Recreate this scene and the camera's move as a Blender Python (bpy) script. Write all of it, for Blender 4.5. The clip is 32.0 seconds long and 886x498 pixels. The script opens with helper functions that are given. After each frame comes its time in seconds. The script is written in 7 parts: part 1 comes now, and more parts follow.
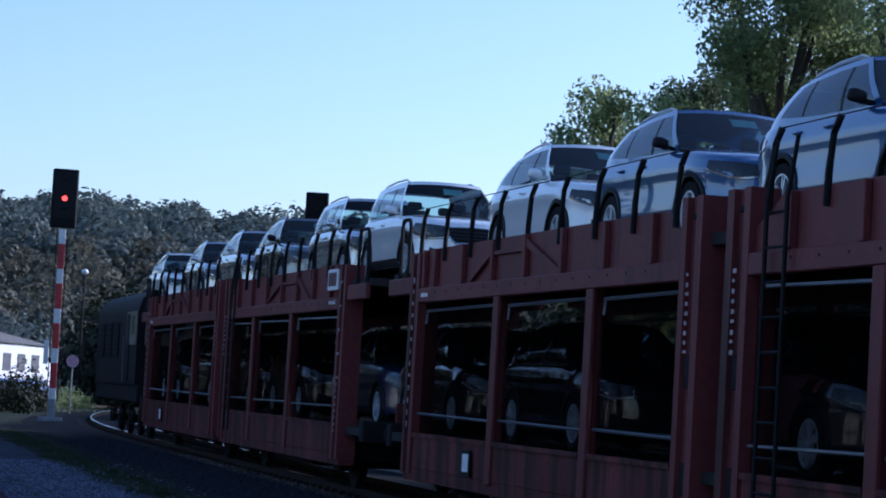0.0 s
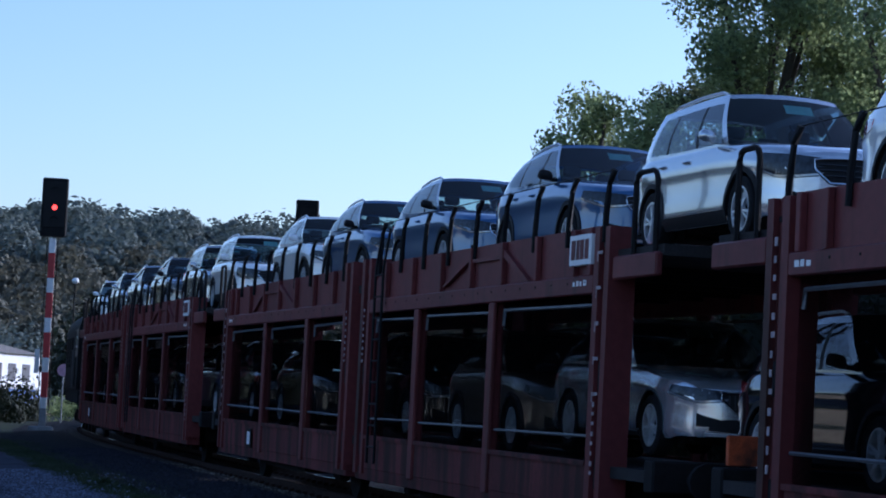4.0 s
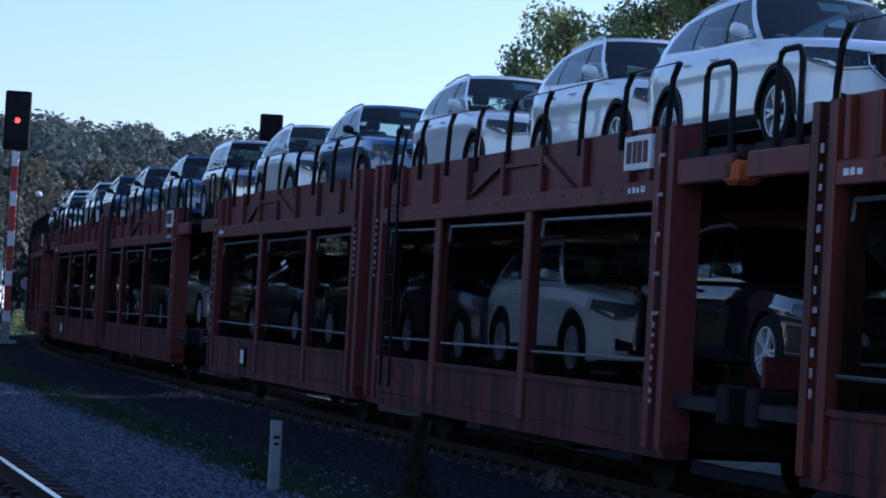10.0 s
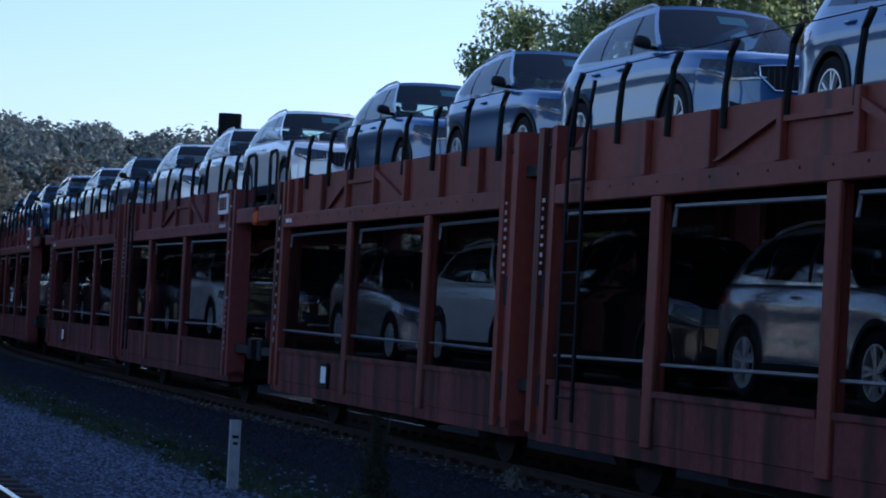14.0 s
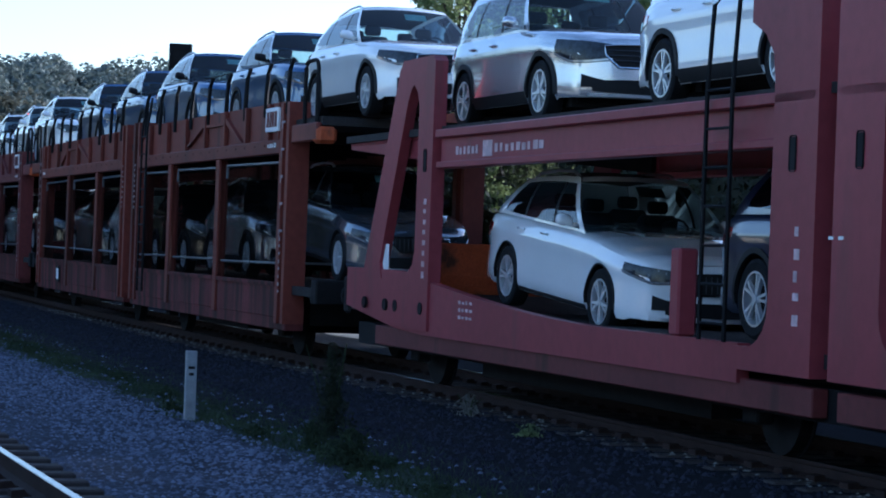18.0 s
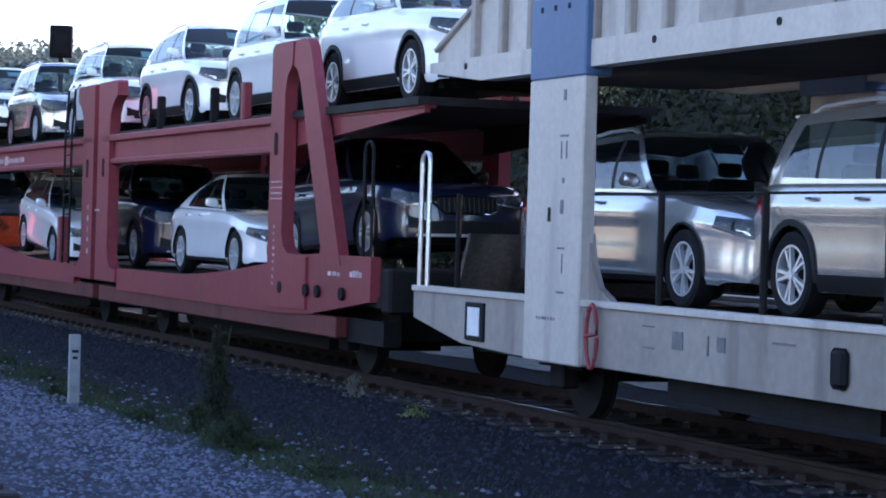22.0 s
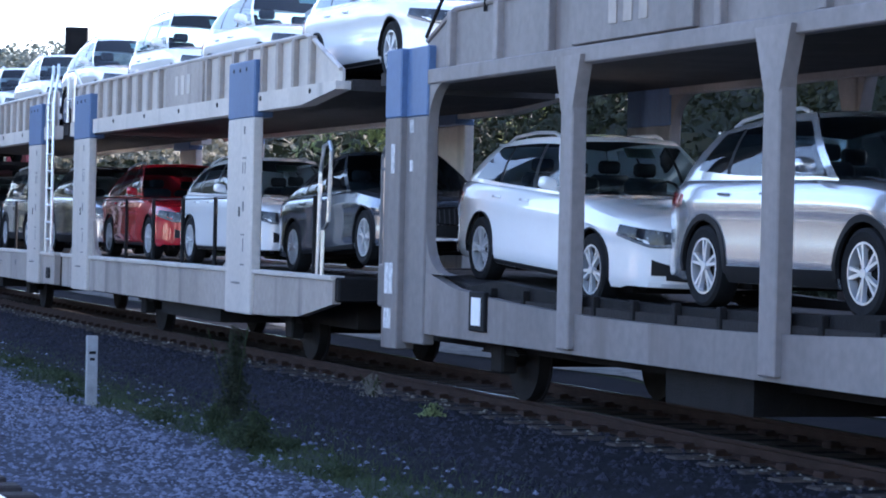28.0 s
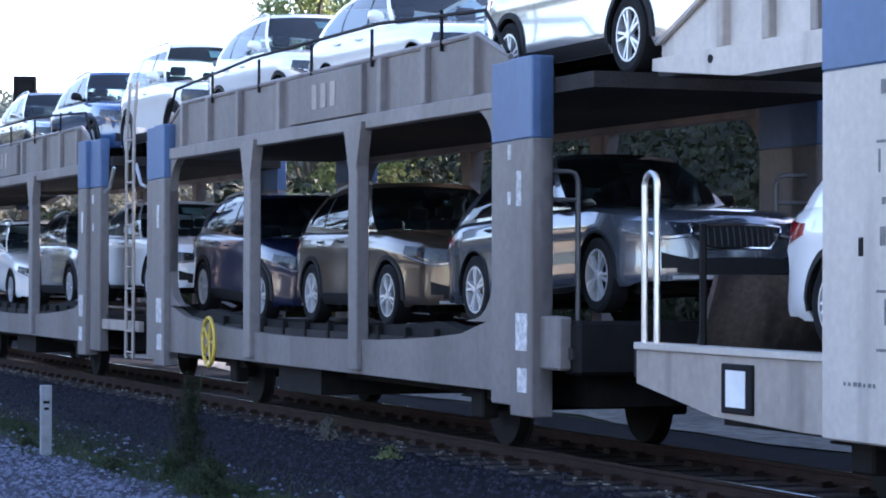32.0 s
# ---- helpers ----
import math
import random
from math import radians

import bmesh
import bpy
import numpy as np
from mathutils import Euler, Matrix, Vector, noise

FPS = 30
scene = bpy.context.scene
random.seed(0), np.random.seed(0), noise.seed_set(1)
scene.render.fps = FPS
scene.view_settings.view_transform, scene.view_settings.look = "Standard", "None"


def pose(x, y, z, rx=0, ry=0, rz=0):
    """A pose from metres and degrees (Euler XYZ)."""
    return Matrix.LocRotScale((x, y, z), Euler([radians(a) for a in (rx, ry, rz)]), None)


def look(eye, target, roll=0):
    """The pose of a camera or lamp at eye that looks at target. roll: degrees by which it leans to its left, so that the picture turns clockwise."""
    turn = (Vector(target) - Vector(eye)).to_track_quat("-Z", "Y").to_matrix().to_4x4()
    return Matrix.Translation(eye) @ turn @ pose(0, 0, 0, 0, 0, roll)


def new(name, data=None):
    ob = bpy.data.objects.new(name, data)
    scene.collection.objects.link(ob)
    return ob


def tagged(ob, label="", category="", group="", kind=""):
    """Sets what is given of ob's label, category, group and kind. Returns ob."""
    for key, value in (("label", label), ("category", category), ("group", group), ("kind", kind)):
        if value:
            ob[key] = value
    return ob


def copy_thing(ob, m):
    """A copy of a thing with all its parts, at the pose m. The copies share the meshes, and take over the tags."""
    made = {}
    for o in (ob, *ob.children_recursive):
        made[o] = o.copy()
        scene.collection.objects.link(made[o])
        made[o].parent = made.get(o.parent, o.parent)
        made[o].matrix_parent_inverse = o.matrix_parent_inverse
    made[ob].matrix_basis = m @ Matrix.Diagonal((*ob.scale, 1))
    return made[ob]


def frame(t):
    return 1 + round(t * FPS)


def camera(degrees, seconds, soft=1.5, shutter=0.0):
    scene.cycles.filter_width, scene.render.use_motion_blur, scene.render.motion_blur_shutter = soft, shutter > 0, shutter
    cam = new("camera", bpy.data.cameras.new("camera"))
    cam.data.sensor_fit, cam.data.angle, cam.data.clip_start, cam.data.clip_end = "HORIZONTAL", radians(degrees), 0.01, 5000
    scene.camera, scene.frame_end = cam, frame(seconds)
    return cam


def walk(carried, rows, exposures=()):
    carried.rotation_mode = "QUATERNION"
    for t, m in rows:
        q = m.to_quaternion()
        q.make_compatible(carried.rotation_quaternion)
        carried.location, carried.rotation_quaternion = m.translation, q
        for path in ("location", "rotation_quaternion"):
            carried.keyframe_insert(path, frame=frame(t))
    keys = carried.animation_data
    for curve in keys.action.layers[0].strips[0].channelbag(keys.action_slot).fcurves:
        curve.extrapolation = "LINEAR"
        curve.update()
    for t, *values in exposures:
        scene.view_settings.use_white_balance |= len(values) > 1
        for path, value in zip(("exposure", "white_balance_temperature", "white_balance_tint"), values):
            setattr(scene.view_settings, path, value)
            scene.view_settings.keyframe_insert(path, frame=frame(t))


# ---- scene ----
cam = camera(20.03, 32.0, soft=1.9)
EYE = Vector((0.0, 0.0, 1.714))
# seconds, yaw, pitch, roll in degrees of the hand-held camera, which stands still
VIEW = [
    (0, 0.42, 3.86, -3.08), (0.5, 0.59, 3.88, -3.06), (1, 0.45, 3.86, -2.86), (1.5, 0.61, 3.82, -2.85),
    (2, 0.58, 3.79, -2.85), (2.5, 0.52, 3.72, -2.82), (4.5, 0.13, 4.24, -2.69), (5, 0.07, 4.43, -2.44),
    (5.5, -0.56, 4.47, -2.40), (6, -0.05, 4.44, -2.48), (6.5, -0.01, 3.88, -2.35), (7, 0.13, 3.38, -2.65),
    (7.5, 0.23, 2.83, -3.10), (8, -0.11, 3.02, -3.20), (8.5, -0.40, 2.39, -2.99), (9, -0.43, 2.38, -3.02),
    (9.5, -0.42, 2.12, -3.23), (10, -0.71, 2.13, -2.93), (10.5, -0.56, 2.32, -2.57), (11, -0.66, 2.28, -2.60),
    (11.5, -0.74, 2.31, -2.59), (12, -1.36, 2.11, -2.77), (12.5, -1.24, 2.06, -2.53), (13, -1.06, 2.17, -2.67),
    (13.5, -1.11, 2.23, -2.73), (14, -1.65, 2.15, -2.79), (14.5, -1.86, 2.10, -2.71), (16.5, -2.07, 1.54, -2.30),
    (17, -2.78, 1.76, -2.04), (17.5, -2.48, 1.23, -1.89), (18, -2.77, 0.54, -1.93), (18.5, -3.01, 0.33, -1.76),
    (19, -3.32, 0.32, -1.96), (19.5, -3.90, 0.31, -1.81), (20, -4.05, 0.90, -1.50), (20.5, -3.85, 1.13, -1.65),
    (21, -4.07, 1.24, -1.65), (21.5, -4.87, 0.34, -1.50), (22, -5.42, 0.18, -1.50), (22.5, -5.69, 0.30, -1.42),
    (23, -5.16, 0.83, -1.48), (23.5, -5.20, 1.17, -1.51), (24, -5.29, 0.90, -1.51), (24.5, -5.75, 1.18, -1.27),
    (26.5, -5.38, 0.03, -0.89), (27, -5.34, 0.32, -0.68), (27.5, -4.95, 0.48, -0.82), (28, -5.05, 0.15, -1.12),
    (28.5, -5.10, 0.06, -0.95), (29, -5.34, 0.14, -1.08), (29.5, -5.83, 0.76, -0.76), (30, -5.75, 0.60, -0.57),
    (30.5, -5.74, 0.51, -0.35), (31, -5.57, 0.51, -0.33), (31.5, -5.73, 0.20, -0.04), (32, -6.12, 1.11, 0.04),
]
TRAVEL = [0.0, 3.51, 7.21, 11.26, 15.44, 19.76, 23.95, 28.23, 32.62, 37.18, 41.93, 46.59, 51.27, 56.11, 60.98, 66.05, 71.28, 76.63, 82.15, 87.56, 93.08, 98.67, 104.38, 110.07, 115.93, 121.88, 127.95, 134.12, 140.37, 146.65, 152.87, 159.33, 165.92]



def view(yaw, pitch, roll):
    y, p, r = radians(yaw), radians(pitch), radians(roll)
    ahead = Vector((-math.sin(y) * math.cos(p), math.cos(y) * math.cos(p), math.sin(p)))
    side = Vector((math.cos(y), math.sin(y), 0))
    up = side.cross(ahead)
    right = side * math.cos(r) - up * math.sin(r)
    top = up * math.cos(r) + side * math.sin(r)
    m = Matrix((right, top, -ahead)).transposed().to_4x4()
    m.translation = EYE
    return m


EXPOSURES = [(0, 0.32, 4900, 21), (6, 0.26, 4900, 20), (9, 0.37, 4980, 21), (14, 0.45, 5020, 21), (17, 0.78, 4950, 12),
             (20, 1.6, 5500, 20), (23, 2.22, 5850, 25), (26, 2.38, 5850, 25), (30, 2.45, 5800, 25), (32, 2.38, 6050, 26)]
walk(cam, [(t, view(a, b, c)) for t, a, b, c in VIEW], EXPOSURES)

# ---- light ----
SUN_AZ, SUN_EL = 58.0, 18.0      # degrees clockwise from +y, and above the horizon
world = bpy.data.worlds.new("sky")
scene.world = world
world.use_nodes = True
wn = world.node_tree.nodes
sky = wn.new("ShaderNodeTexSky")
sky.sky_type = "NISHITA"
sky.sun_disc = False
sky.sun_elevation, sky.sun_rotation = radians(SUN_EL), radians(SUN_AZ)
sky.air_density, sky.dust_density, sky.ozone_density = 1.0, 1.0, 1.5
wn["Background"].inputs[1].default_value = 0.14
world.node_tree.links.new(sky.outputs[0], wn["Background"].inputs[0])
sun_data = bpy.data.lights.new("sun", "SUN")
sun_data.energy, sun_data.angle, sun_data.color = 4.0, radians(0.5), (1.0, 0.93, 0.82)
sun = new("sun", sun_data)
sx, sy = math.sin(radians(SUN_AZ)), math.cos(radians(SUN_AZ))
sun.matrix_world = look((sx * 60, sy * 60, 60 * math.tan(radians(SUN_EL))), (0, 0, 0))


# ---- materials ----
def material(name, colour, rough=0.6, metal=0.0, spread=0.15, scale=3.0, grain=0.0, bump=0.0, streak=0.0, coat=0.0, dirt=None, spec=0.5):
    """A node material: two scales of variation, optional bump, vertical streaks and dirt."""
    m = bpy.data.materials.new(name)
    m.use_nodes = True
    nt = m.node_tree
    n, l = nt.nodes, nt.links
    b = n["Principled BSDF"]
    b.inputs["Metallic"].default_value = metal
    b.inputs["Roughness"].default_value = rough
    b.inputs["Specular IOR Level"].default_value = spec
    b.inputs["Coat Weight"].default_value = coat
    b.inputs["Coat Roughness"].default_value = 0.02
    b.inputs["Coat IOR"].default_value = 1.7
    co = n.new("ShaderNodeTexCoord")
    rnd = n.new("ShaderNodeObjectInfo")
    big = n.new("ShaderNodeTexNoise")
    big.inputs["Scale"].default_value = scale
    big.inputs["Detail"].default_value = 6
    fine = n.new("ShaderNodeTexNoise")
    fine.inputs["Scale"].default_value = scale * 14
    fine.inputs["Detail"].default_value = 4
    mp = n.new("ShaderNodeMapping")
    mp.inputs["Scale"].default_value = (1, 1, 0.12) if streak else (1, 1, 1)
    l.new(co.outputs["Object"], mp.inputs[0])
    l.new(mp.outputs[0], big.inputs[0])
    l.new(co.outputs["Object"], fine.inputs[0])
    ramp = n.new("ShaderNodeMapRange")
    ramp.inputs[1].default_value, ramp.inputs[2].default_value = 0.3, 0.7
    ramp.inputs[3].default_value, ramp.inputs[4].default_value = 1 - spread, 1 + spread
    l.new(big.outputs[0], ramp.inputs[0])
    r2 = n.new("ShaderNodeMapRange")
    r2.inputs[1].default_value, r2.inputs[2].default_value = 0.3, 0.7
    r2.inputs[3].default_value, r2.inputs[4].default_value = 1 - spread * 0.6 - grain, 1 + spread * 0.6 + grain
    l.new(fine.outputs[0], r2.inputs[0])
    mul = n.new("ShaderNodeMath")
    mul.operation = "MULTIPLY"
    l.new(ramp.outputs[0], mul.inputs[0])
    l.new(r2.outputs[0], mul.inputs[1])
    each = n.new("ShaderNodeMapRange")
    each.inputs[3].default_value, each.inputs[4].default_value = 1 - spread * 0.5, 1 + spread * 0.5
    l.new(rnd.outputs["Random"], each.inputs[0])
    mul2 = n.new("ShaderNodeMath")
    mul2.operation = "MULTIPLY"
    l.new(mul.outputs[0], mul2.inputs[0])
    l.new(each.outputs[0], mul2.inputs[1])
    tint = n.new("ShaderNodeVectorMath")
    tint.operation = "SCALE"
    tint.inputs[0].default_value = colour
    l.new(mul2.outputs[0], tint.inputs["Scale"])
    out = tint.outputs[0]
    if dirt:
        dn = n.new("ShaderNodeTexNoise")
        dn.inputs["Scale"].default_value = dirt[1]
        dn.inputs["Detail"].default_value = 8
        l.new(mp.outputs[0], dn.inputs[0])
        dr = n.new("ShaderNodeMapRange")
        dr.inputs[1].default_value, dr.inputs[2].default_value = dirt[2], dirt[2] + 0.15
        l.new(dn.outputs[0], dr.inputs[0])
        mx = n.new("ShaderNodeMix")
        mx.data_type = "RGBA"
        l.new(dr.outputs[0], mx.inputs["Factor"])
        l.new(out, mx.inputs[6])
        mx.inputs[7].default_value = (*dirt[0], 1)
        out = mx.outputs[2]
    l.new(out, b.inputs["Base Color"])
    if bump:
        bp = n.new("ShaderNodeBump")
        bp.inputs["Strength"].default_value = min(1, bump)
        bp.inputs["Distance"].default_value = 0.02
        l.new(fine.outputs[0], bp.inputs["Height"])
        l.new(bp.outputs[0], b.inputs["Normal"])
    return m


def glow(name, colour, strength):
    m = material(name, colour, 0.3)
    b = m.node_tree.nodes["Principled BSDF"]
    b.inputs["Emission Color"].default_value = (*colour, 1)
    b.inputs["Emission Strength"].default_value = strength
    return m


def glass(name, tint, through_it, gloss):
    """Thin tinted automotive glass: a clear tinted layer under a sharp reflection that grows at grazing angles."""
    m = bpy.data.materials.new(name)
    m.use_nodes = True
    n, l = m.node_tree.nodes, m.node_tree.links
    n.remove(n["Principled BSDF"])
    clear = n.new("ShaderNodeBsdfTransparent")
    clear.inputs[0].default_value = (*through_it, 1)
    dark = n.new("ShaderNodeBsdfDiffuse")
    dark.inputs[0].default_value = (*tint, 1)
    body = n.new("ShaderNodeMixShader")
    body.inputs[0].default_value = 0.1
    l.new(clear.outputs[0], body.inputs[1])
    l.new(dark.outputs[0], body.inputs[2])
    shine = n.new("ShaderNodeBsdfGlossy")
    shine.inputs["Roughness"].default_value = 0.015
    fr = n.new("ShaderNodeFresnel")
    fr.inputs["IOR"].default_value = gloss
    mx = n.new("ShaderNodeMixShader")
    l.new(fr.outputs[0], mx.inputs[0])
    l.new(body.outputs[0], mx.inputs[1])
    l.new(shine.outputs[0], mx.inputs[2])
    l.new(mx.outputs[0], n["Material Output"].inputs[0])
    return m


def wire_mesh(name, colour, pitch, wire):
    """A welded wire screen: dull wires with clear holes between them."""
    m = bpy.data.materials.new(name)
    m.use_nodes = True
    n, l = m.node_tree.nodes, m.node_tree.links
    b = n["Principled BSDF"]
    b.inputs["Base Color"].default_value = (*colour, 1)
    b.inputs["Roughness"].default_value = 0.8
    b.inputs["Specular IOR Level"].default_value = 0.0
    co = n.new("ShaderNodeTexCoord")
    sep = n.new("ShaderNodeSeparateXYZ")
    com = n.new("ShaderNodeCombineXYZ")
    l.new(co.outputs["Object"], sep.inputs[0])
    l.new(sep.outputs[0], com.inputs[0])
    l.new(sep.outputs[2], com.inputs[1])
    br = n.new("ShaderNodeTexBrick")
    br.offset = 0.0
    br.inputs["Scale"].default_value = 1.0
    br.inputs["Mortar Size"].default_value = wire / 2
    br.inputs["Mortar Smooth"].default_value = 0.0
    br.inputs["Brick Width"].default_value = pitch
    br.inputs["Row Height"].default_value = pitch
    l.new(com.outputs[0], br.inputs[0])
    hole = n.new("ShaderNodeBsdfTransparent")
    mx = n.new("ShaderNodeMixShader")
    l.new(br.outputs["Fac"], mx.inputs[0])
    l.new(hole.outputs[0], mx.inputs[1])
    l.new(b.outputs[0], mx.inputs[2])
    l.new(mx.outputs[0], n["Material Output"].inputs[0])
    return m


RUSTY = (0.04, 0.016, 0.012)
brown = material("brown wagon paint", (0.128, 0.030, 0.029), 0.5, spread=0.2, scale=0.7, streak=1, dirt=(RUSTY, 2.2, 0.56), spec=0.2)
brown_warm = material("warm brown wagon paint", (0.152, 0.035, 0.024), 0.5, spread=0.2, scale=0.7, streak=1, dirt=(RUSTY, 2.0, 0.56), spec=0.2)
# a darker, grimier brown: the low panels' shade is put into it
brown_dimmed = material("dimmed grimy brown wagon paint", (0.118, 0.029, 0.027), 0.65, spread=0.3, scale=0.9, streak=1, dirt=(RUSTY, 2.6, 0.46), spec=0.15)
crimson = material("crimson wagon paint", (0.245, 0.045, 0.054), 0.42, spread=0.14, scale=0.6, streak=1, dirt=((0.16, 0.05, 0.05), 1.6, 0.6), spec=0.2)
grey = material("warm grey wagon paint", (0.33, 0.285, 0.25), 0.5, spread=0.16, scale=0.8, streak=1, dirt=((0.17, 0.145, 0.13), 2.0, 0.54), spec=0.3)
grey_mid = material("worn grey wagon paint", (0.225, 0.2, 0.192), 0.5, spread=0.16, scale=0.8, streak=1, dirt=((0.15, 0.13, 0.12), 2.0, 0.54), spec=0.3)
grey_dark = material("dim grey wagon paint", (0.185, 0.165, 0.157), 0.5, spread=0.16, scale=0.8, streak=1, dirt=((0.14, 0.115, 0.105), 2.4, 0.56), spec=0.3)
silver = material("galvanised grey pillar paint", (0.50, 0.45, 0.40), 0.42, spread=0.12, scale=1.1, streak=1, dirt=((0.33, 0.295, 0.27), 2.0, 0.56), spec=0.4)
blue = material("blue wagon paint", (0.068, 0.125, 0.24), 0.45, spread=0.12, scale=0.9, streak=1, dirt=((0.06, 0.09, 0.18), 2.2, 0.62))
under = material("dark underframe steel", (0.012, 0.011, 0.011), 0.75, spread=0.3, scale=4, bump=0.3, spec=0.15)
rusty_plate = material("rusty ramp plate", (0.095, 0.076, 0.066), 0.8, spread=0.35, scale=1.6, streak=1, bump=0.4, dirt=((0.04, 0.033, 0.032), 2.0, 0.5), spec=0.15)
deck = material("worn deck plate", (0.03, 0.027, 0.026), 0.75, metal=0.0, spread=0.3, scale=2.5, bump=0.4, spec=0.15)
steel = material("bright handrail steel", (0.62, 0.63, 0.63), 0.3, metal=0.7, spread=0.1, scale=6)
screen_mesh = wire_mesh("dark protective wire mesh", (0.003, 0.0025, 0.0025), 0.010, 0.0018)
frame_steel = material("dull frame steel", (0.11, 0.11, 0.117), 0.5, metal=0.3, spread=0.2, scale=6)
rail_steel = material("rusty rail side", (0.035, 0.021, 0.017), 0.8, spread=0.25, scale=5, bump=0.3, spec=0.15)
rail_head = material("polished rail head", (0.6, 0.6, 0.6), 0.2, metal=1.0, spread=0.08, scale=8)
black = material("black painted steel", (0.008, 0.008, 0.009), 0.65, spread=0.2, scale=5, spec=0.15)
white = material("white lettering paint", (0.8, 0.79, 0.77), 0.6, spread=0.08, scale=6)
yellow = material("yellow handwheel paint", (0.62, 0.42, 0.05), 0.45, spread=0.15, scale=6)
orange = material("orange ramp paint", (0.52, 0.105, 0.035), 0.6, spread=0.3, scale=3, dirt=((0.10, 0.04, 0.025), 3.0, 0.5), spec=0.2)
wood = material("dark sleeper", (0.055, 0.045, 0.04), 0.85, spread=0.3, scale=6, bump=0.5, spec=0.15)
concrete = material("pale concrete post", (0.24, 0.245, 0.25), 0.8, spread=0.2, scale=7, bump=0.3)
tyre_m = material("tyre rubber", (0.012, 0.012, 0.013), 0.8, spread=0.2, scale=20, spec=0.15)
alloy = material("alloy wheel", (0.72, 0.73, 0.75), 0.3, metal=0.6, spread=0.05, scale=9)
trim_m = material("black plastic trim", (0.014, 0.014, 0.015), 0.55, spread=0.15, scale=15, spec=0.15)
chrome = material("chrome", (0.75, 0.75, 0.76), 0.12, metal=1.0, spread=0.04, scale=9)
slat_m = material("dark satin grille slat", (0.022, 0.023, 0.026), 0.5, metal=0.0, spread=0.1, scale=9)
lens_m = material("clear headlamp lens", (0.02, 0.025, 0.034), 0.1, spread=0.6, scale=16, dirt=((0.55, 0.58, 0.62), 14.0, 0.66), spec=0.35)
drl_m = material("clear running light strip", (0.32, 0.34, 0.37), 0.15, metal=0.5, spread=0.3, scale=30, coat=1.0)
tail_m = material("red tail lamp", (0.32, 0.012, 0.012), 0.12, spread=0.2, scale=12, coat=1.0)
cabin = material("dark cabin trim", (0.03, 0.03, 0.033), 0.8, spread=0.2, scale=9, spec=0.15)
window_m = glass("tinted side glass", (0.010, 0.014, 0.018), (0.62, 0.78, 0.86), 1.85)
screen_m = glass("windscreen glass", (0.008, 0.012, 0.014), (0.70, 0.86, 0.90), 1.45)
rear_m = glass("clear rear glass", (0.010, 0.014, 0.018), (0.74, 0.88, 0.92), 1.5)
paper = material("pale windscreen sheet", (0.55, 0.72, 0.62), 0.7, spread=0.1, scale=8)
PAINT = {
    "white": material("white car paint", (0.88, 0.88, 0.87), 0.2, spread=0.02, scale=2, coat=1.0),
    "silver": material("silver car paint", (0.60, 0.61, 0.63), 0.22, metal=0.75, spread=0.03, scale=2, coat=1.0),
    "grey": material("steel grey car paint", (0.13, 0.15, 0.18), 0.22, metal=0.7, spread=0.03, scale=2, coat=1.0),
    "blue": material("dark blue car paint", (0.024, 0.088, 0.22), 0.30, metal=0.35, spread=0.03, scale=2, coat=1.0),
    "navy": material("navy car paint", (0.005, 0.009, 0.032), 0.3, metal=0.0, spread=0.03, scale=2, coat=1.0),
    "black": material("black car paint", (0.008, 0.009, 0.011), 0.12, spread=0.03, scale=2, coat=1.0),
    "brown": material("bronze brown car paint", (0.105, 0.082, 0.062), 0.30, metal=0.6, spread=0.03, scale=2, coat=1.0),
    "champagne": material("champagne car paint", (0.52, 0.485, 0.44), 0.22, metal=0.7, spread=0.03, scale=2, coat=1.0),
    "red": material("bright red car paint", (0.42, 0.010, 0.018), 0.2, spread=0.03, scale=2, coat=1.0),
    "orange": material("orange car paint", (0.62, 0.13, 0.02), 0.2, metal=0.2, spread=0.03, scale=2, coat=1.0),
}


# ---- mesh helpers ----
def mesh_of(name, bm, mat, angle=35):
    me = bpy.data.meshes.new(name)
    bm.normal_update()
    for f in bm.faces:
        f.smooth = True
    bm.to_mesh(me)
    bm.free()
    me.set_sharp_from_angle(angle=radians(angle))
    me.materials.append(mat)
    return me


STRETCH = [1.0, 1.0, 1.0]   # length, height and width factors of the wagon being built


def part(name, bm, mat, parent=None, label="", at=None):
    if STRETCH[0] != 1.0 and isinstance(bm, bmesh.types.BMesh):
        for v in bm.verts:
            v.co.x *= STRETCH[0]
            v.co.z *= STRETCH[1]
            v.co.y *= STRETCH[2]
    ob = new(name, mesh_of(name, bm, mat) if isinstance(bm, bmesh.types.BMesh) else bm)
    ob.parent = parent
    if at is not None:
        ob.matrix_basis = at
    if label:
        ob["label"] = label
    return ob


def box(bm, x0, x1, y0, y1, z0, z1, bevel=0.0):
    r = bmesh.ops.create_cube(bm, size=1)
    vs = r["verts"]
    for v in vs:
        v.co = Vector(((x0 + x1) / 2 + v.co.x * (x1 - x0), (y0 + y1) / 2 + v.co.y * (y1 - y0), (z0 + z1) / 2 + v.co.z * (z1 - z0)))
    if bevel:
        es = list({e for v in vs for e in v.link_edges})
        bmesh.ops.bevel(bm, geom=es, offset=bevel, segments=1, affect="EDGES")
    return bm


def plate(bm, pts, y0, y1):
    """A flat polygon in x and z, given thickness from y0 to y1."""
    a = [bm.verts.new((x, y0, z)) for x, z in pts]
    b = [bm.verts.new((x, y1, z)) for x, z in pts]
    n = len(pts)
    bm.faces.new(a[::-1])
    bm.faces.new(b)
    for i in range(n):
        bm.faces.new((a[i], a[(i + 1) % n], b[(i + 1) % n], b[i]))
    bmesh.ops.recalc_face_normals(bm, faces=bm.faces)
    return bm


